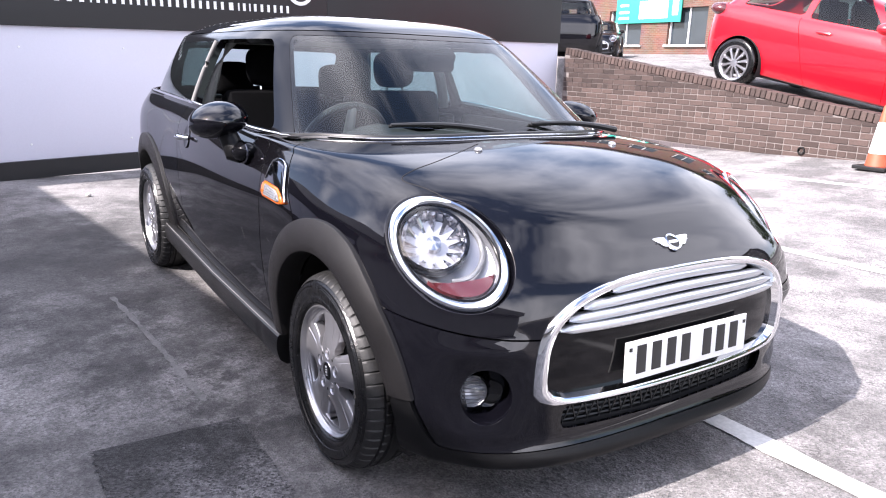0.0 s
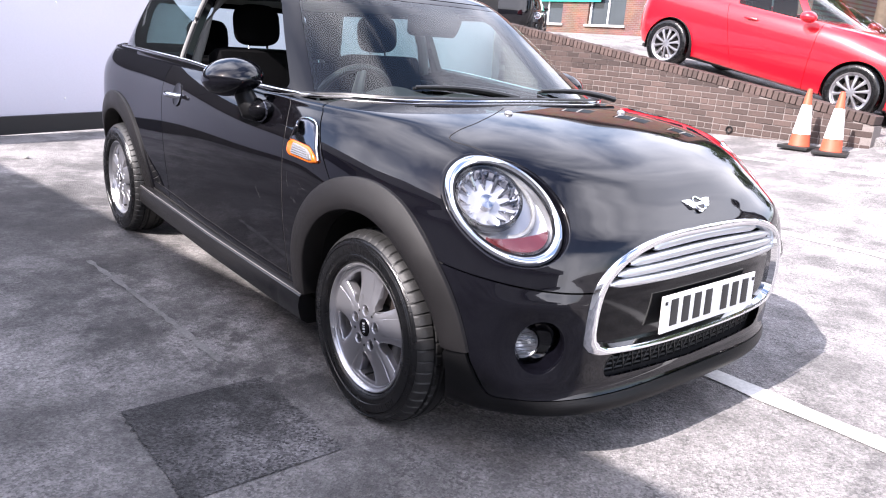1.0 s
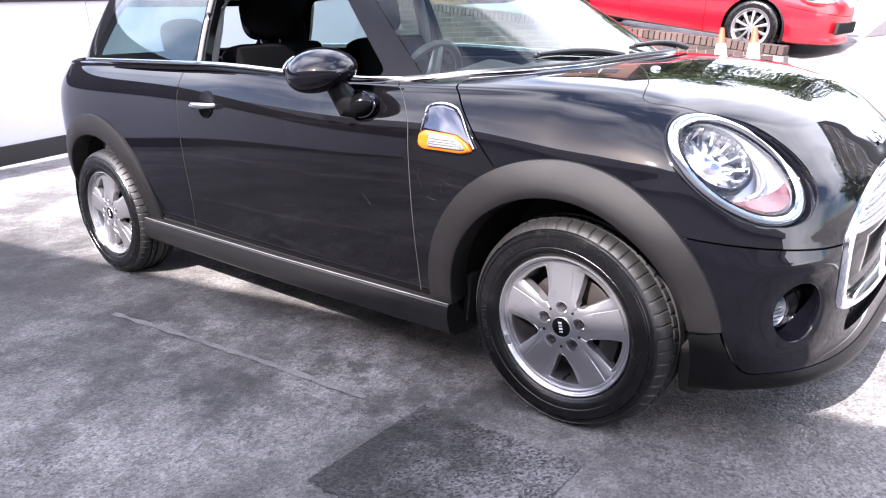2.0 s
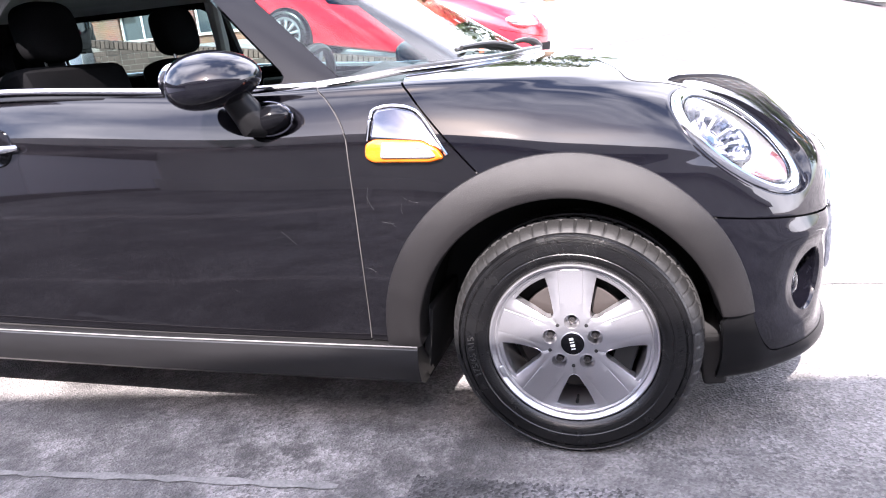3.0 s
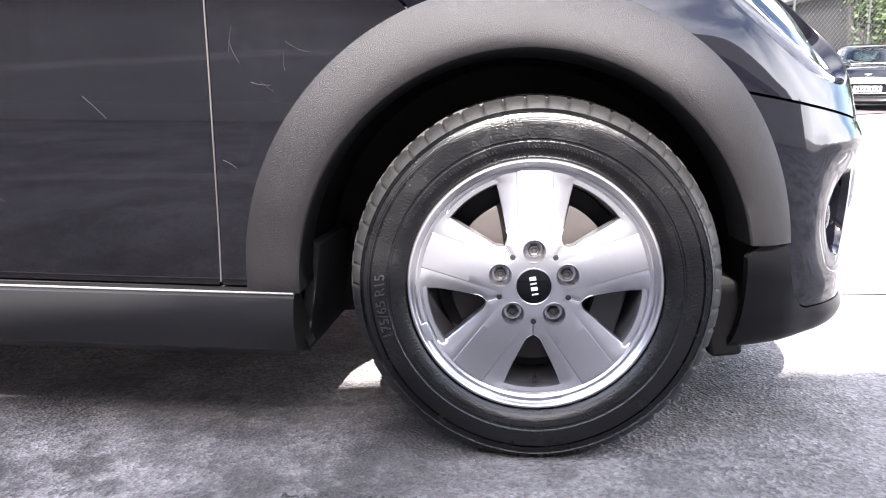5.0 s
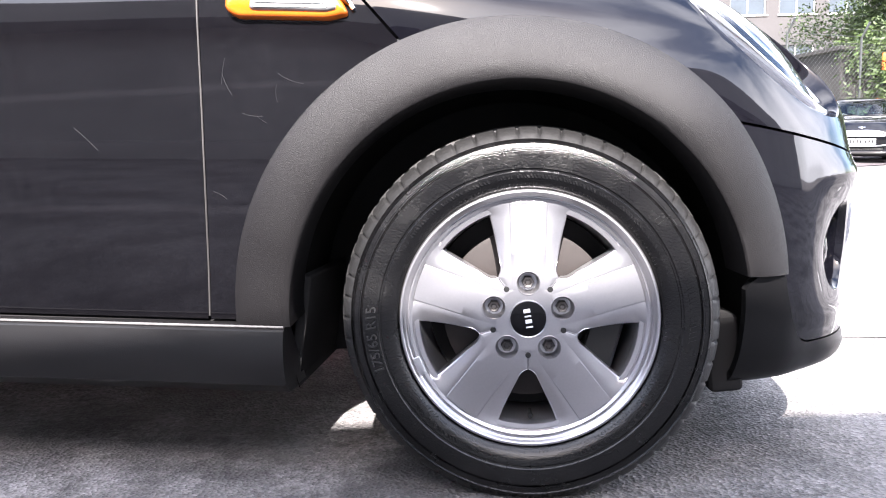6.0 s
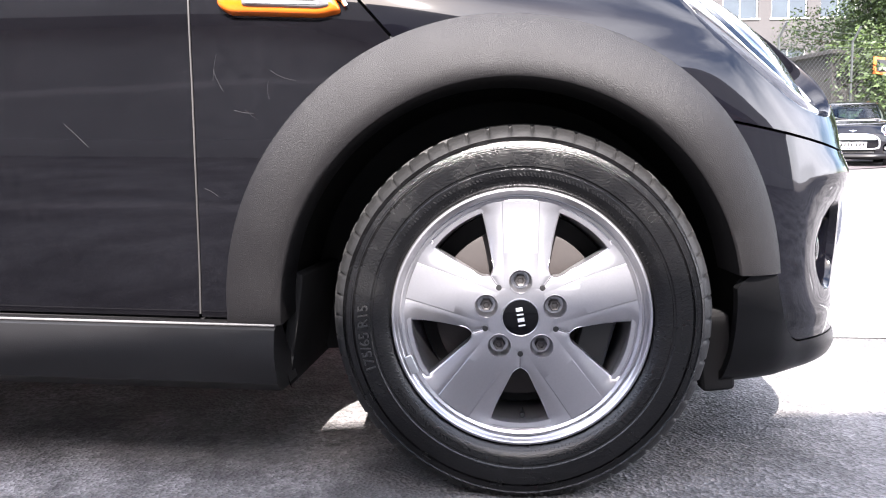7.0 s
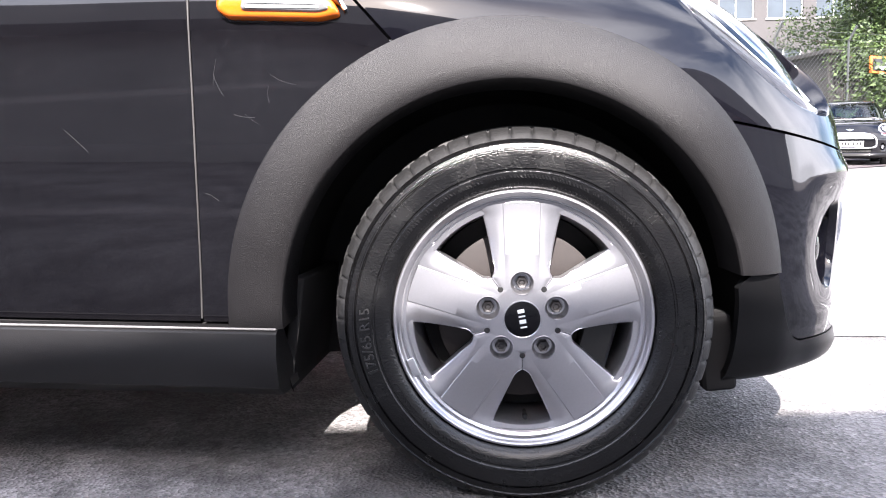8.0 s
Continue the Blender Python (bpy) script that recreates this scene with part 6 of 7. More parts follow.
# ---- red hatchback on the ramp ----
def build_red_car():
    r = thing("red_car", (0, 0, 0), "bright red three-door hatchback parked nose-down on the ramp", "car")
    table = [(zf * 1.02 + 0.03, zs * 1.06 + 0.01, xf * 1.05 + 0.24 - 0.02 * k / 16, w * 1.07, n * 0.8) for k, (zf, zs, xf, w, n) in enumerate(BODY)]
    tail = [x * 1.08 - 0.10 for x in TAIL]
    V, F = lower_shell(table, tail, -0.7, -2.5, 48, 40, 50, 24)
    V[:, 2] += 0.05 * np.clip(-V[:, 0] - 0.5, 0, 3) * np.clip((V[:, 2] - 0.4) / 0.5, 0, 1) * 0.7
    holes = [((0.0, 0.32), (0.375, 0.375)), ((-2.695, 0.32), (0.375, 0.375))]
    for c, rad in holes:
        V, _, F = clip(V, F, lambda P: arch_f(P, c, rad))
    top = lambda P: P[:, 2] - (0.99 + 0.035 * np.clip(-P[:, 0] - 0.5, 0, 3))
    V, F, _ = clip(V, F, lambda P: np.where(P[:, 0] < -0.75, top(P), -1.0))
    V, F = used(V, F)
    seam = lambda P: np.where(P[:, 0] > 0.3, P[:, 2] - (0.66 - 0.1 * P[:, 0]), 1.0)
    bump, rest = cut(V, F, seam, 0.003)
    part("bumper", *thick(*mirrored(*bump), 0.01), RED_PAINT, r)
    front = lambda P: -0.62 - P[:, 0] - 0.0 * P[:, 2]
    nose_p, rest = cut(*rest, front, 0.003)
    part("bonnet", *thick(*mirrored(*nose_p), 0.01), RED_PAINT, r)
    quarter, door = cut(*rest, lambda P: P[:, 0] + 1.78 + 0.15 * np.clip((P[:, 2] - 0.6) / 0.4, -1, 1), 0.003)
    part("rear_quarter", *thick(*mirrored(*quarter), 0.01), RED_PAINT, r)
    for d, flip in zip(both("door", door, RED_PAINT, r, 0.015), (False, True)):
        f = flipped if flip else (lambda q: q)
        part("handle", *f(tube([(-1.62, -0.915, 0.90), (-1.53, -0.935, 0.905), (-1.44, -0.915, 0.905)], [0.012, 0.017, 0.012], 8)), RED_PAINT, d)
    rows = spline([(0.94, 0.02, 0.80, 5, -3.45), (1.02, -0.20, 0.77, 5, -3.42), (1.15, -0.55, 0.71, 5, -3.3), (1.28, -0.90, 0.645, 4.8, -3.12), (1.38, -1.22, 0.59, 4.6, -2.95), (1.43, -1.42, 0.52, 4.2, -2.8),
                   (1.465, -1.65, 0.36, 3.5, -2.5), (1.478, -1.95, 0.0, 3, -1.95)], 44)
    V = []
    for z, xf, w, n, xr in rows:
        fx, fy, _ = superarc(max(xf + 1.95, 0), max(w, 0), n, 40)
        rx, ry, _ = superarc(max(-1.95 - xr, 0), max(w, 0), 4.5, 34)
        V += list(zip(np.concatenate([-1.95 - rx[:0:-1], -1.95 + fx]), np.concatenate([-ry[:0:-1], -fy]), np.full(73, z)))
    V, F = np.array(V), grid_faces(44, 73)
    belt = lambda P: 1.0 + 0.035 * np.clip(-P[:, 0] - 0.5, 0, 3)
    screen = lambda P: smax((-0.75 - 1.15 * (P[:, 2] - 1.0)) - P[:, 0], P[:, 2] - 1.40, 0.02)
    pane, rest = cut(V, F, screen, 0.001)
    part("windscreen", *mirrored(*pane), GLASS, r).visible_shadow = False
    side = lambda P: smax(smax(P[:, 0] - (-0.86 - 1.1 * (P[:, 2] - 1.0)), -1.86 - P[:, 0], 0.02), smax(P[:, 2] - 1.375, belt(P) - P[:, 2], 0.02), 0.04)
    pane, rest = cut(*rest, side, 0.001)
    for q in both("side_window", pane, DARKGLASS, r):
        q.visible_shadow = False
    qf = lambda P: smax(smax(P[:, 0] + 1.95, (-3.0 + 1.2 * (P[:, 2] - 1.05)) - P[:, 0], 0.02), smax(P[:, 2] - 1.37, belt(P) + 0.02 - P[:, 2], 0.02), 0.05)
    pane, rest = cut(*rest, qf, 0.001)
    for q in both("rear_side_window", pane, DARKGLASS, r):
        q.visible_shadow = False
    bf = lambda P: smax(smax(np.abs(P[:, 1]) - 0.5, P[:, 0] + 2.9, 0.03), smax(P[:, 2] - 1.38, 1.12 - P[:, 2], 0.02), 0.05)
    pane, rest = cut(*rest, bf, 0.001)
    part("rear_window", *mirrored(*pane), DARKGLASS, r).visible_shadow = False
    part("roof", *thick(*mirrored(*rest), 0.015), RED_PAINT, r, True, "red roof and pillars")
    arm = slim_spoke()
    barrel = lathe([(0.168, 0.15), (0.168, 0.06), (0.18, 0.02), (0.188, 0.002), (0.196, -0.002), (0.204, -0.004), (0.2065, 0.004), (0.19, 0.03), (0.19, 0.15)], 64)
    k = 1.16
    tv, tf = lathe([(0.2, 0.01), (0.214, -0.012), (0.24, -0.018), (0.268, -0.012), (0.279, 0.0), (0.284, 0.02), (0.284, 0.09), (0.284, 0.16), (0.279, 0.178), (0.2, 0.17)], 96)
    for x, y, turn in ((0, -0.90, 0), (-2.695, -0.90, 0), (0, 0.90, 180), (-2.695, 0.90, 180)):
        m = Matrix.Translation((x, y, 0.328)) @ Matrix.Rotation(radians(turn), 4, "Z") @ Matrix.Diagonal((k, 1, k, 1))
        w = part("wheel", *moved(join(wheel_ring(), barrel, lathe([(0.0001, 0.006), (0.045, 0.008), (0.05, 0.03)], 24)), m), ALLOY, r, True, "silver multi-spoke alloy wheel")
        for j in range(10):
            part("spoke", *moved(arm, m @ Matrix.Rotation(2 * math.pi * j / 10, 4, "Y")), ALLOY, w)
        part("tyre", *moved((tv, [q[::-1] for q in tf]), m), TYRE, w)
        part("brake_disc", *moved(lathe([(0.05, 0.07), (0.13, 0.07), (0.13, 0.09)], 32), m), DISC, w)
    for c, rad in holes:
        V, F = lathe([(0.375, -0.88), (0.385, -0.85), (0.385, -0.5), (0.0001, -0.48)], 40)
        V = [(x + c[0], y, z + c[1]) for x, y, z in V]
        V, _, F = clip(V, F, lambda P: P[:, 2] - 0.2)
        both("wheel_well", used(V, F), DARK, r)
    part("underbody", *box((-1.4, 0, 0.22), (3.6, 1.5, 0.05), 0.02), DARK, r)
    part("cabin_trim", *box((-1.8, 0, 0.78), (1.9, 1.5, 0.32), 0.06), DASH, r)
    for y in (-0.38, 0.38):
        part("seat", *moved(box((0, 0, 0), (0.14, 0.5, 0.62), 0.05), Matrix.Translation((-1.75, y, 0.98)) @ Matrix.Rotation(radians(-14), 4, "Y")), FABRIC, r)
        part("headrest", *box((-1.88, y, 1.25), (0.1, 0.26, 0.16), 0.04), FABRIC, r)
    mir = ellipsoid((-0.75, -1.0, 1.06), (0.10, 0.10, 0.07), 24, 12)
    both("wing_mirror", mir, RED_PAINT, r)
    hl = ellipsoid((0.60, -0.66, 0.74), (0.24, 0.16, 0.075), 28, 14)
    both("headlight", moved(hl, Matrix.Identity(4)), CHROME, r, 0.0, "clear swept headlight")
    tl = ellipsoid((-3.22, -0.74, 1.0), (0.16, 0.15, 0.09), 24, 12)
    both("tail_light", tl, RED_LENS, r)
    part("front_intake", *box((0.90, 0, 0.42), (0.04, 1.0, 0.14), 0.02), DARK, r)
    return r


red = build_red_car()
rear_hub, front_hub = Vector((-4.72, 7.4, 1.344)), Vector((-2.05, 7.4, 0.90))
tilt = math.atan2(rear_hub.z - front_hub.z, front_hub.x - rear_hub.x)
turn = Matrix.Rotation(tilt, 4, "Y")
red.matrix_basis = Matrix.Translation(front_hub - (turn @ Vector((0, -0.9, 0.328)))) @ turn


# ---- more parked cars of the same make ----
def park(x, y, heading, label):
    z = ground_z(x, y) - 0.018
    dx = (ground_z(x + 0.5, y) - ground_z(x - 0.5, y))
    dy = (ground_z(x, y + 0.5) - ground_z(x, y - 0.5))
    up = Vector((-dx, -dy, 1)).normalized()
    f = Vector((math.cos(radians(heading)), math.sin(radians(heading)), 0))
    f = (f - up * f.dot(up)).normalized()
    s = up.cross(f)
    m = Matrix(((f.x, s.x, up.x, x), (f.y, s.y, up.y, y), (f.z, s.z, up.z, z), (0, 0, 0, 1)))
    c = copy_thing(car, m)
    c.name = "parked_car"
    tagged(c, label, "car", "parked black hatchbacks")
    return c


park(5.6, 13.0, -112, "black hatchback parked across the yard, chrome grille facing out")
park(7.6, 14.3, -113, "black hatchback parked before the wire fence")
park(9.6, 15.5, -114, "dark hatchback parked beside others before the fence")
park(-13.0, 11.6, 140, "black hatchback parked on the upper yard, tail showing")
park(-18.6, 18.3, -50, "black hatchback parked by the brick building")


# ---- far side of the yard ----
LEAF = shader("tree_leaves", (0.04, 0.066, 0.016), 0.6, spread=0.25, scale=0.9, grain=0.15, grain_scale=9, island=0.45)
BARK = shader("tree_bark", (0.10, 0.075, 0.055), 0.9, spread=0.2, scale=6, bump=0.8, bump_scale=40)
GRASS = shader("verge_grass", (0.09, 0.14, 0.035), 0.8, spread=0.25, scale=2, grain=0.2, grain_scale=60, island=0.3)
KERB = shader("kerb_concrete", (0.38, 0.36, 0.34), 0.9, spread=0.12, scale=3, grain=0.1, grain_scale=60)
WIRE = shader("fence_wire", (0.07, 0.075, 0.075), 0.5, 0.6, spread=0.1, scale=8)
CONCRETE = shader("office_concrete", (0.052, 0.049, 0.049), 0.9, spread=0.1, scale=0.6, grain=0.08, grain_scale=12)
WINDOW = shader("office_glass", (0.035, 0.045, 0.055), 0.12, spread=0.2, scale=0.8)
GREEN_SIGN = shader("green_sign", (0.02, 0.33, 0.25), 0.5, spread=0.05, scale=3)
RED_SIGN = shader("red_sign", (0.55, 0.03, 0.04), 0.5, spread=0.05, scale=3)
ORANGE_SIGN = shader("orange_sign_frame", (0.75, 0.17, 0.03), 0.5, spread=0.05, scale=3)


def leaves(rng, centres, count, size):
    V, F = [], []
    for _ in range(count):
        c, r = centres[rng.randrange(len(centres))]
        d = Vector((rng.gauss(0, 1), rng.gauss(0, 1), rng.gauss(0, 1))).normalized() * r * rng.random() ** 0.45
        p = Vector(c) + d
        a = Vector((rng.gauss(0, 1), rng.gauss(0, 1), rng.gauss(0, 0.6))).normalized()
        b = a.cross(Vector((rng.gauss(0, 1), rng.gauss(0, 1), rng.gauss(0, 1)))).normalized()
        s = size * rng.uniform(0.6, 1.3)
        k = len(V)
        V += [tuple(p - a * s), tuple(p + b * s * 0.45), tuple(p + a * s), tuple(p - b * s * 0.45)]
        F += [(k, k + 1, k + 2), (k, k + 2, k + 3)]
    return V, F


def build_tree(x, y, height, spread, seed, count=7000, size=0.16, low=0.35):
    rng = random.Random(seed)
    z = ground_z(x, y)
    t = thing("tree", (x, y, z), "broad green leafy tree behind the wire fence", "tree", "trees")
    wood, centres = [], []
    trunk = [Vector((0.15 * math.sin(i * 0.9), 0.1 * math.cos(i * 1.3), height * 0.62 * i / 8)) for i in range(9)]
    part("trunk", *tube(trunk, [0.28 - 0.02 * i for i in range(9)], 12), BARK, t, True, "grey-brown trunk")
    for k in range(16):
        a = rng.uniform(0, 2 * math.pi)
        h = height * rng.uniform(low * 0.7, 0.62)
        rise = height * rng.uniform(0.05, 0.36)
        out = spread * rng.uniform(0.5, 1.0)
        p0 = Vector((0, 0, h))
        pts = [p0 + Vector((math.cos(a) * out * s, math.sin(a) * out * s, rise * s ** 0.8)) for s in (0, 0.35, 0.7, 1.0)]
        part("limb", *tube(pts, [0.10, 0.07, 0.045, 0.02], 7), BARK, t)
        for s in (0.45, 0.75, 1.0):
            q = p0 + Vector((math.cos(a) * out * s, math.sin(a) * out * s, rise * s ** 0.8))
            centres.append((q + Vector((rng.uniform(-0.4, 0.4), rng.uniform(-0.4, 0.4), rng.uniform(-0.2, 0.6))), rng.uniform(0.5, 1.15) * spread / 3.2))
    part("crown", *leaves(rng, centres, count, size), LEAF, t, False, "green leaves with gaps of sky")
    return t


build_tree(13.0, 20.6, 9.0, 4.2, 3, 62000, 0.062, 0.2)
build_tree(18.0, 22.5, 10.0, 4.5, 8, 30000, 0.08, 0.2)
build_tree(19.5, 24, 10.0, 4.5, 21, 6000, 0.2, 0.2)
build_tree(-9.5, 27.0, 9.0, 4.0, 5, 7000, 0.18, 0.3)
build_tree(-4.0, 34.0, 9.0, 4.5, 15, 6000, 0.2, 0.3)


def hedge(name, cx, cy, lx, ly, h, seed, count, label, angle=0.0):
    rng = random.Random(seed)
    centres = []
    for _ in range(40):
        u, v = rng.uniform(-lx, lx), rng.uniform(-ly, ly)
        x, y = cx + u * math.cos(angle) - v * math.sin(angle), cy + u * math.sin(angle) + v * math.cos(angle)
        centres.append(((x, y, ground_z(x, y) + rng.uniform(0.25, 0.75) * h), h * rng.uniform(0.3, 0.5)))
    V, F = leaves(rng, centres, count, 0.075)
    return tagged(part(name, V, F, LEAF, None, False), label, "hedge", kind="stuff")


hedge("hedge", 14.2, 20.6, 5.2, 0.8, 2.8, 4, 11000, "rough green hedge growing behind the wire fence", 0.5)
hedge("shrub", 6.2, 18.6, 0.5, 1.8, 0.8, 6, 3000, "low green shrubs on the kerbed verge")
def build_road():
    """The access road beyond the yard, running up past the parked cars."""
    V, cols, rows = [], 40, 40
    for j in range(rows + 1):
        for i in range(cols + 1):
            x = -1.1 + 17 * i / cols
            y0 = 9.9 + 0.47 * x + 0.04 * math.sin(2.1 * x)
            y = y0 + (14.5 - 0.5 * x * (x > 0) * 0.6) * j / rows
            V.append((x, y, ground_z(x, y) + 0.008))
    tagged(part("road", V, grid_faces(rows + 1, cols + 1), ROAD), "pinkish grey asphalt access road beyond the yard", "road", kind="structure")


build_road()
hedge("hedge", 2.0, 40.0, 9.0, 1.0, 2.2, 9, 5000, "far green hedge along the road")
hedge("hedge", 22.0, 36.0, 9.0, 1.5, 3.0, 10, 5000, "far green hedge along the road")


def build_verge():
    corners = [(4.62, 13.75), (4.80, 16.7), (5.4, 22.5), (7.0, 24.5), (13.0, 25.0), (9.0, 19.8), (6.4, 16.9), (5.05, 13.9)]
    ring = rounded(corners, 0.2, 6)[::-1]
    cx, cy = 6.3, 18.5
    n = len(ring)
    v = thing("kerbed_verge", (cx, cy, ground_z(cx, cy)), "grass verge inside a pale concrete kerb", "verge", kind="structure")
    o = Vector(v.location)

    def inset(d, dz):
        out = []
        for i in range(n):
            a, b = Vector(ring[i - 1]), Vector(ring[(i + 1) % n])
            t = (b - a).normalized()
            p = Vector(ring[i]) + Vector((t.y, -t.x)) * d
            out.append(Vector((p.x, p.y, ground_z(*ring[i]) + dz)) - o)
        return out
    part("kerb", *rings_mesh([inset(0.0, -0.05), inset(0.0, 0.11), inset(0.015, 0.125), inset(0.125, 0.125), inset(0.13, 0.10)]), KERB, v)
    part("turf", [tuple(p) for p in inset(0.13, 0.11)], [tuple(range(n))], GRASS, v, False)


build_verge()


def build_fence():
    a, b = Vector((7.0, 16.85, 0)), Vector((19.0, 22.5, 0))
    d = (b - a).normalized()
    length = (b - a).length
    f = thing("wire_fence", (a.x, a.y, ground_z(a.x, a.y)), "tall chain-link fence on steel posts with strands on top", "fence", kind="structure")
    o = Vector(f.location)
    h = 2.9

    def at(s, z):
        p = a + d * s
        return Vector((p.x, p.y, ground_z(p.x, p.y) + z)) - o
    s = 0.0
    while s <= length:
        part("post", *tube([at(s, 0), at(s, h + 0.15), at(s, h + 0.15) + Vector((0.1, -0.2, 0.35))], 0.03, 8), WIRE, f)
        s += 2.5
    for z in (h, h + 0.18, h + 0.36, 0.1):
        part("strand", *tube([at(length * i / 8, z) for i in range(9)], 0.006, 5), WIRE, f)
    wires = []
    pitch = 0.13
    k = -int(h / pitch)
    while k * pitch < length:
        s0 = k * pitch
        for sg in (0, 1):
            u0, u1 = max(s0, 0), min(s0 + h, length)
            if u1 > u0:
                z0, z1 = (u0 - s0), (u1 - s0)
                if sg:
                    z0, z1 = h - z0, h - z1
                wires.append(tube([at(u0, z0), at(u1, z1)], 0.0045, 3))
        k += 1
    tagged(part("wire_mesh", *join(*wires), WIRE, f, False), kind="stuff")
    g = thing("fence_sign", (0, 0, 0), "orange framed dark notice board on the fence", "sign")
    c = a + d * 3.86
    z = 3.62
    ang = math.atan2(d.y, d.x)
    m = Matrix.Translation((c.x + 0.06, c.y - 0.14, z)) @ Matrix.Rotation(ang, 4, "Z")
    part("frame", *moved(box((0, 0, 0), (1.5, 0.05, 0.44), 0.01), m), ORANGE_SIGN, g)
    part("board", *moved(box((0, -0.03, 0), (1.36, 0.02, 0.31)), m), SIGN_BLACK, g, False)
    for k in range(2):
        part("text_bar", *moved(box((0.1 - 0.2 * k, -0.045, 0.08 - 0.16 * k), (0.7, 0.01, 0.08)), m), SIGN_WHITE, g, False)


build_fence()


def build_store():
    """A low dark store behind the fence."""
    a, d = Vector((7.0, 16.85, 0)), Vector((12.0, 5.65, 0)).normalized()
    n = Vector((-d.y, d.x, 0))
    c = a + d * 9.6 + n * 2.6
    b = thing("store_shed", (c.x, c.y, ground_z(c.x, c.y) - 0.3), "low dark boarded store shed behind the wire fence", "shed")
    turn = Matrix.Rotation(math.atan2(d.y, d.x), 4, "Z")
    part("wall", *moved(box((0, 0, 1.5), (12.4, 2.4, 3.0)), turn), STORE_WALL, b, False)
    part("roof", *moved(box((0, 0, 3.06), (12.7, 2.7, 0.12), 0.02), turn), STORE_WALL, b, True, "flat felted roof")
    for k in range(40):
        part("board", *moved(box((-6.05 + 0.31 * k, -1.215, 1.5), (0.285, 0.03, 2.9), 0.004), turn), STORE_WALL, b)


STORE_WALL = shader("dark_boarding", (0.022, 0.02, 0.019), 0.85, spread=0.2, scale=2, grain=0.2, grain_scale=30, random_ob=0.25)
build_store()


def facade(name, x0, x1, y, z0, h, depth, mat, label, cols, rows, win, sill=0.9, seed=1, glassm=None):
    """A block with real window openings: frames and recessed panes on the side towards the yard."""
    b = thing(name, ((x0 + x1) / 2, y, z0), label, "building")
    o = Vector(b.location)
    wx = (x1 - x0) / cols
    hz = h / rows
    for c in range(cols):
        for r in range(rows):
            xa, xb = x0 + wx * c, x0 + wx * (c + 1)
            za, zb = z0 + hz * r, z0 + hz * (r + 1)
            ww, wh = win
            cxx, czz = (xa + xb) / 2, za + sill + wh / 2
            parts_ = [box((xa + (wx - ww) / 4, y + 0.15, (za + zb) / 2), ((wx - ww) / 2, 0.3, hz)), box((xb - (wx - ww) / 4, y + 0.15, (za + zb) / 2), ((wx - ww) / 2, 0.3, hz)),
                      box((cxx, y + 0.15, za + sill / 2), (ww, 0.3, sill)), box((cxx, y + 0.15, (zb + czz + wh / 2) / 2), (ww, 0.3, zb - czz - wh / 2))]
            part("wall_bay", *moved(join(*parts_), Matrix.Translation(-o)), mat, b, False)
            wn_ = part("window", *moved(box((cxx, y + 0.22, czz), (ww, 0.04, wh)), Matrix.Translation(-o)), glassm or WINDOW, b, False)
            for fx in (-0.5, 0.0, 0.5):
                part("window_post", *moved(box((cxx + fx * (ww - 0.06), y + 0.18, czz), (0.06, 0.08, wh)), Matrix.Translation(-o)), SIGN_WHITE, wn_, False)
            part("sill", *moved(box((cxx, y - 0.03, za + sill - 0.05), (ww + 0.2, 0.12, 0.1)), Matrix.Translation(-o)), KERB, wn_, False)
    part("body", *moved(box(((x0 + x1) / 2, y + 0.3 + depth / 2, z0 + h / 2), (x1 - x0, depth, h)), Matrix.Translation(-o)), mat, b, False)
    part("roof", *moved(box(((x0 + x1) / 2, y + depth / 2, z0 + h + 0.15), (x1 - x0 + 0.4, depth + 0.8, 0.3)), Matrix.Translation(-o)), CONCRETE, b, False)
    return b


def brick_material():
    m = bpy.data.materials.new("far_brickwork")
    m.use_nodes = True
    nt = m.node_tree
    b = nt.nodes["Principled BSDF"]
    b.inputs["Roughness"].default_value = 0.9
    tc, mp, br, ns = (nt.nodes.new(k) for k in ("ShaderNodeTexCoord", "ShaderNodeMapping", "ShaderNodeTexBrick", "ShaderNodeTexNoise"))
    mp.inputs["Rotation"].default_value = (radians(90), 0, 0)
    br.inputs["Scale"].default_value, br.inputs["Brick Width"].default_value, br.inputs["Row Height"].default_value, br.inputs["Mortar Size"].default_value = 1.0, 0.225, 0.075, 0.008
    br.inputs["Color1"].default_value, br.inputs["Color2"].default_value, br.inputs["Mortar"].default_value = (0.19, 0.085, 0.062, 1), (0.13, 0.06, 0.046, 1), (0.19, 0.16, 0.14, 1)
    ns.inputs["Scale"].default_value = 1.5
    mx = nt.nodes.new("ShaderNodeMix")
    mx.data_type, mx.blend_type = "RGBA", "MULTIPLY"
    mx.inputs[0].default_value = 0.6
    for a, c in ((tc.outputs["Object"], mp.inputs[0]), (mp.outputs[0], br.inputs["Vector"]), (tc.outputs["Object"], ns.inputs["Vector"]), (br.outputs["Color"], mx.inputs["A"]), (ns.outputs["Color"], mx.inputs["B"]), (mx.outputs["Result"], b.inputs["Base Color"])):
        nt.links.new(a, c)
    return m


FAR_BRICK = brick_material()
mill = facade("brick_building", -42.0, -10.5, 24.0, 1.6, 8.4, 9.0, FAR_BRICK, "old red brick building with dark windows and sign boards", 9, 2, (2.0, 1.5), 0.7)
tower = facade("office_block", 11.0, 26.0, 46.0, 2.9, 18.0, 12.0, CONCRETE, "pale concrete office block with window bands", 5, 5, (2.2, 1.7), 0.9)


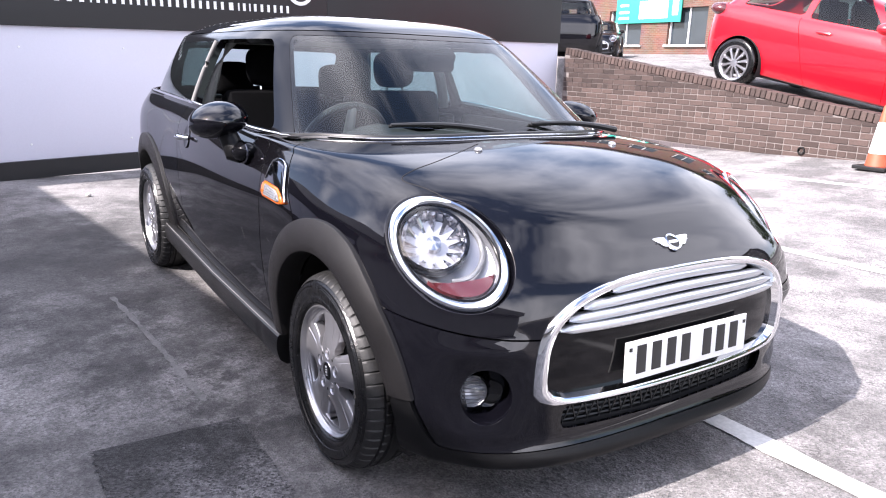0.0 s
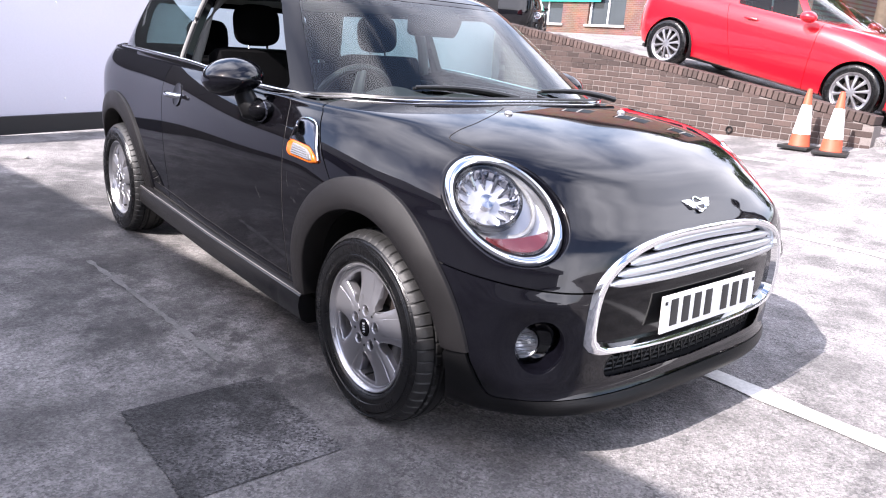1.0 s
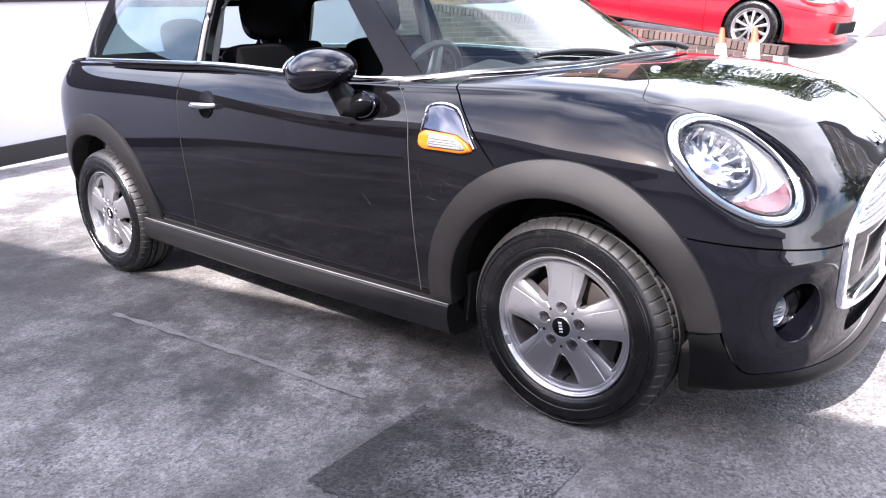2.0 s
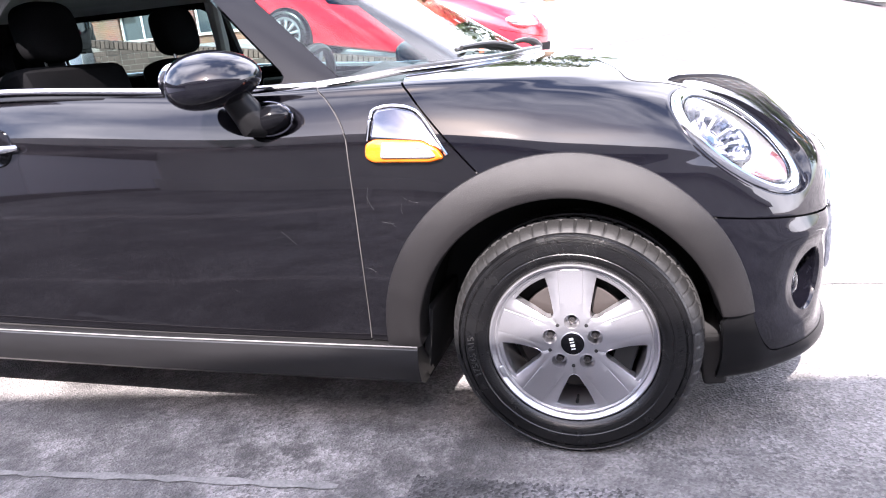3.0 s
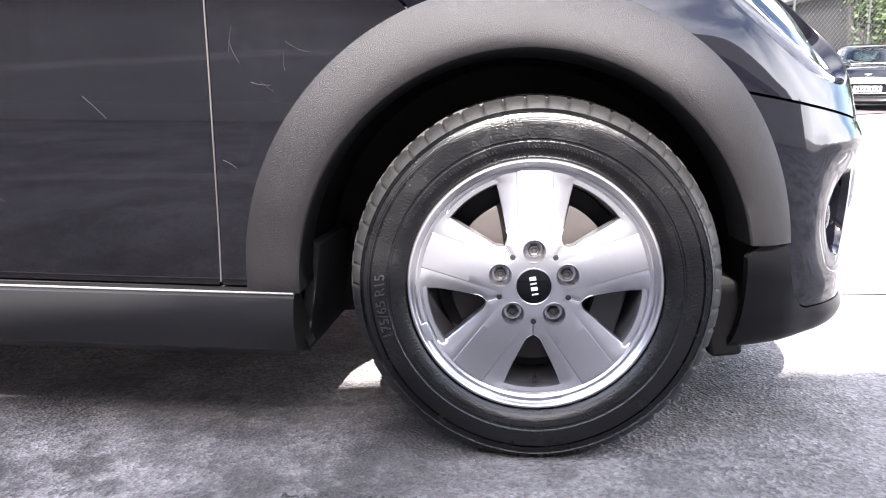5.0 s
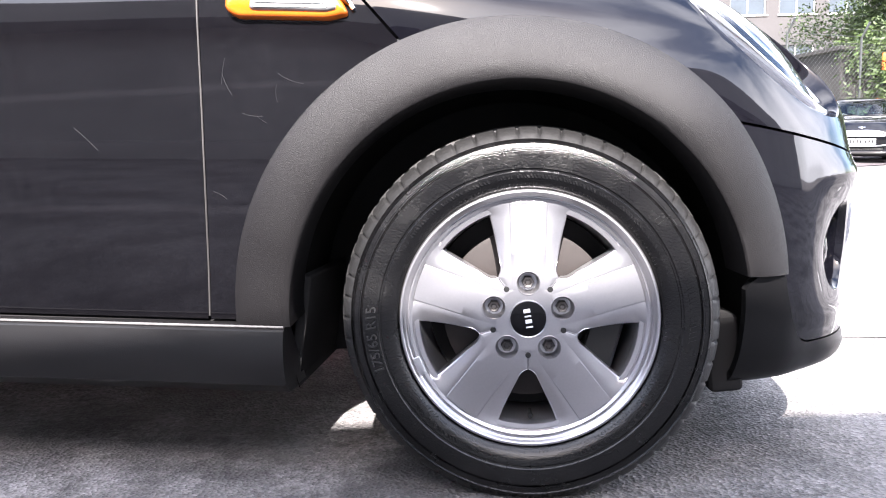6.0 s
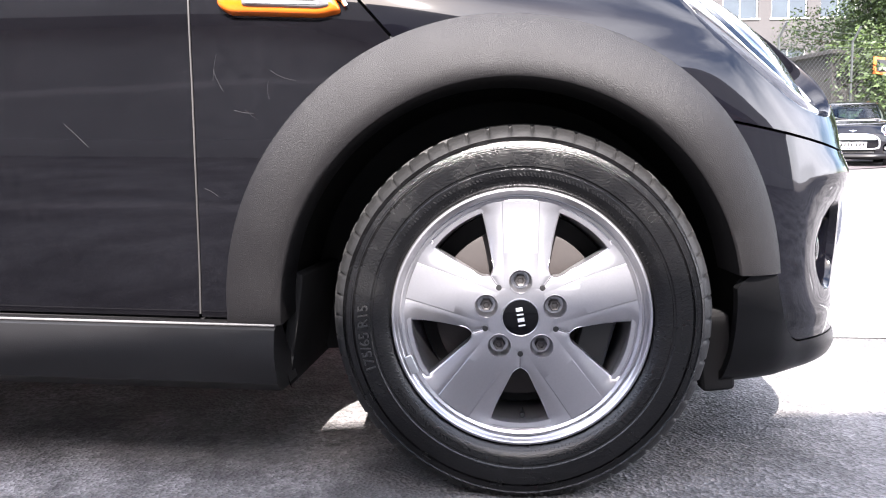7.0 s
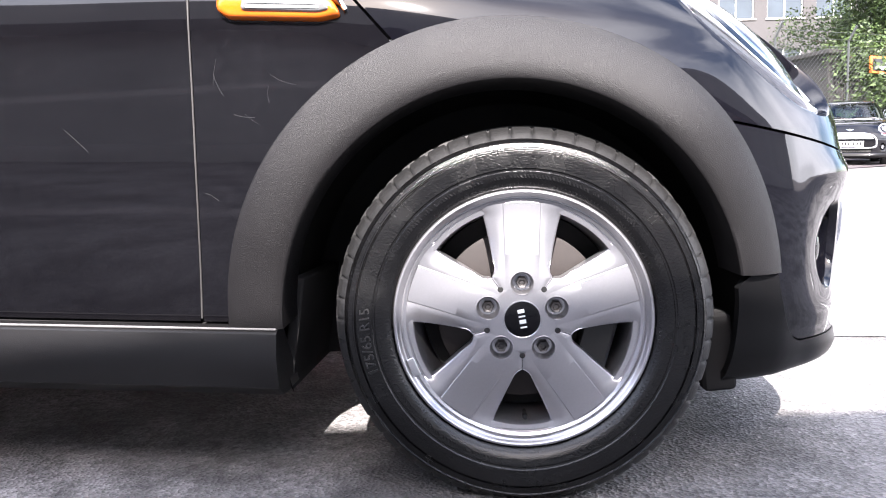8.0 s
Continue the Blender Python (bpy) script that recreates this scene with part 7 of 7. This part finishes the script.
def wall_board(name, cx, cz, w, h, y, mat, label, bars):
    s = thing(name, (cx, y, cz), label, "sign")
    part("board", *box((0, 0, 0), (w, 0.06, h), 0.01), mat, s)
    for bx, bz, bw, bh in bars:
        part("text_bar", *box((bx, -0.036, bz), (bw, 0.012, bh)), SIGN_WHITE, s, False)


wall_board("green_notice_board", -21.4, 3.75, 3.7, 1.05, 23.93, GREEN_SIGN, "green notice board with white panel on brick wall", [(0.35, 0.02, 1.6, 0.75), (-1.35, 0.25, 0.5, 0.1), (-1.35, -0.05, 0.6, 0.1), (-1.35, -0.3, 0.6, 0.1), (1.55, 0.05, 0.3, 0.6)])
wall_board("red_notice_board", -22.9, 4.6, 0.8, 0.6, 23.93, RED_SIGN, "small red notice board on brick wall", [(0, 0.1, 0.5, 0.08), (0, -0.1, 0.5, 0.08)])


# ---- small marks in the yard ----
drain = [(3.75, 8.55), (4.35, 9.55), (4.0, 9.75), (3.42, 8.75)]
tagged(part("repair_patch", [(x, y, ground_z(x, y) + 0.006) for x, y in drain], [(0, 1, 2, 3)], ROAD, None, False), "small grey asphalt repair patch in the yard", kind="structure")
rng = random.Random(40)
worn = [(-1.92, -1.14), (-1.45, -1.10), (-1.0, -1.07), (-0.55, -1.05)]
V = []
for i in range(31):
    u = i / 30 * 3
    k = min(int(u), 2)
    x, y = (worn[k][j] + (worn[k + 1][j] - worn[k][j]) * (u - k) for j in (0, 1))
    w = 0.012 + rng.uniform(-0.006, 0.006)
    V += [(x, y - w, ground_z(x, y) + 0.003), (x, y + w, ground_z(x, y) + 0.003)]
OLD_LINE = shader("faint_worn_line", (0.17, 0.165, 0.162), 0.85, spread=0.3, scale=14, grain=0.3, grain_scale=120)
tagged(part("worn_line", V, [(2 * i, 2 * i + 2, 2 * i + 3, 2 * i + 1) for i in range(30)], OLD_LINE, None, False), "faint worn line on the asphalt", kind="structure")


def build_stone(x, y, r, seed):
    rg = random.Random(seed)
    V, F = ellipsoid((0, 0, r * 0.5), (r, r * 0.8, r * 0.55), 14, 8)
    V = [(a * rg.uniform(0.85, 1.1), b * rg.uniform(0.85, 1.1), c) for a, b, c in V]
    s = tagged(part("stone", V, F, KERB, None, False), "small pale stone lying on the asphalt", "stone")
    s.location = (x, y, ground_z(x, y))


build_stone(-4.9, -0.86, 0.03, 2)
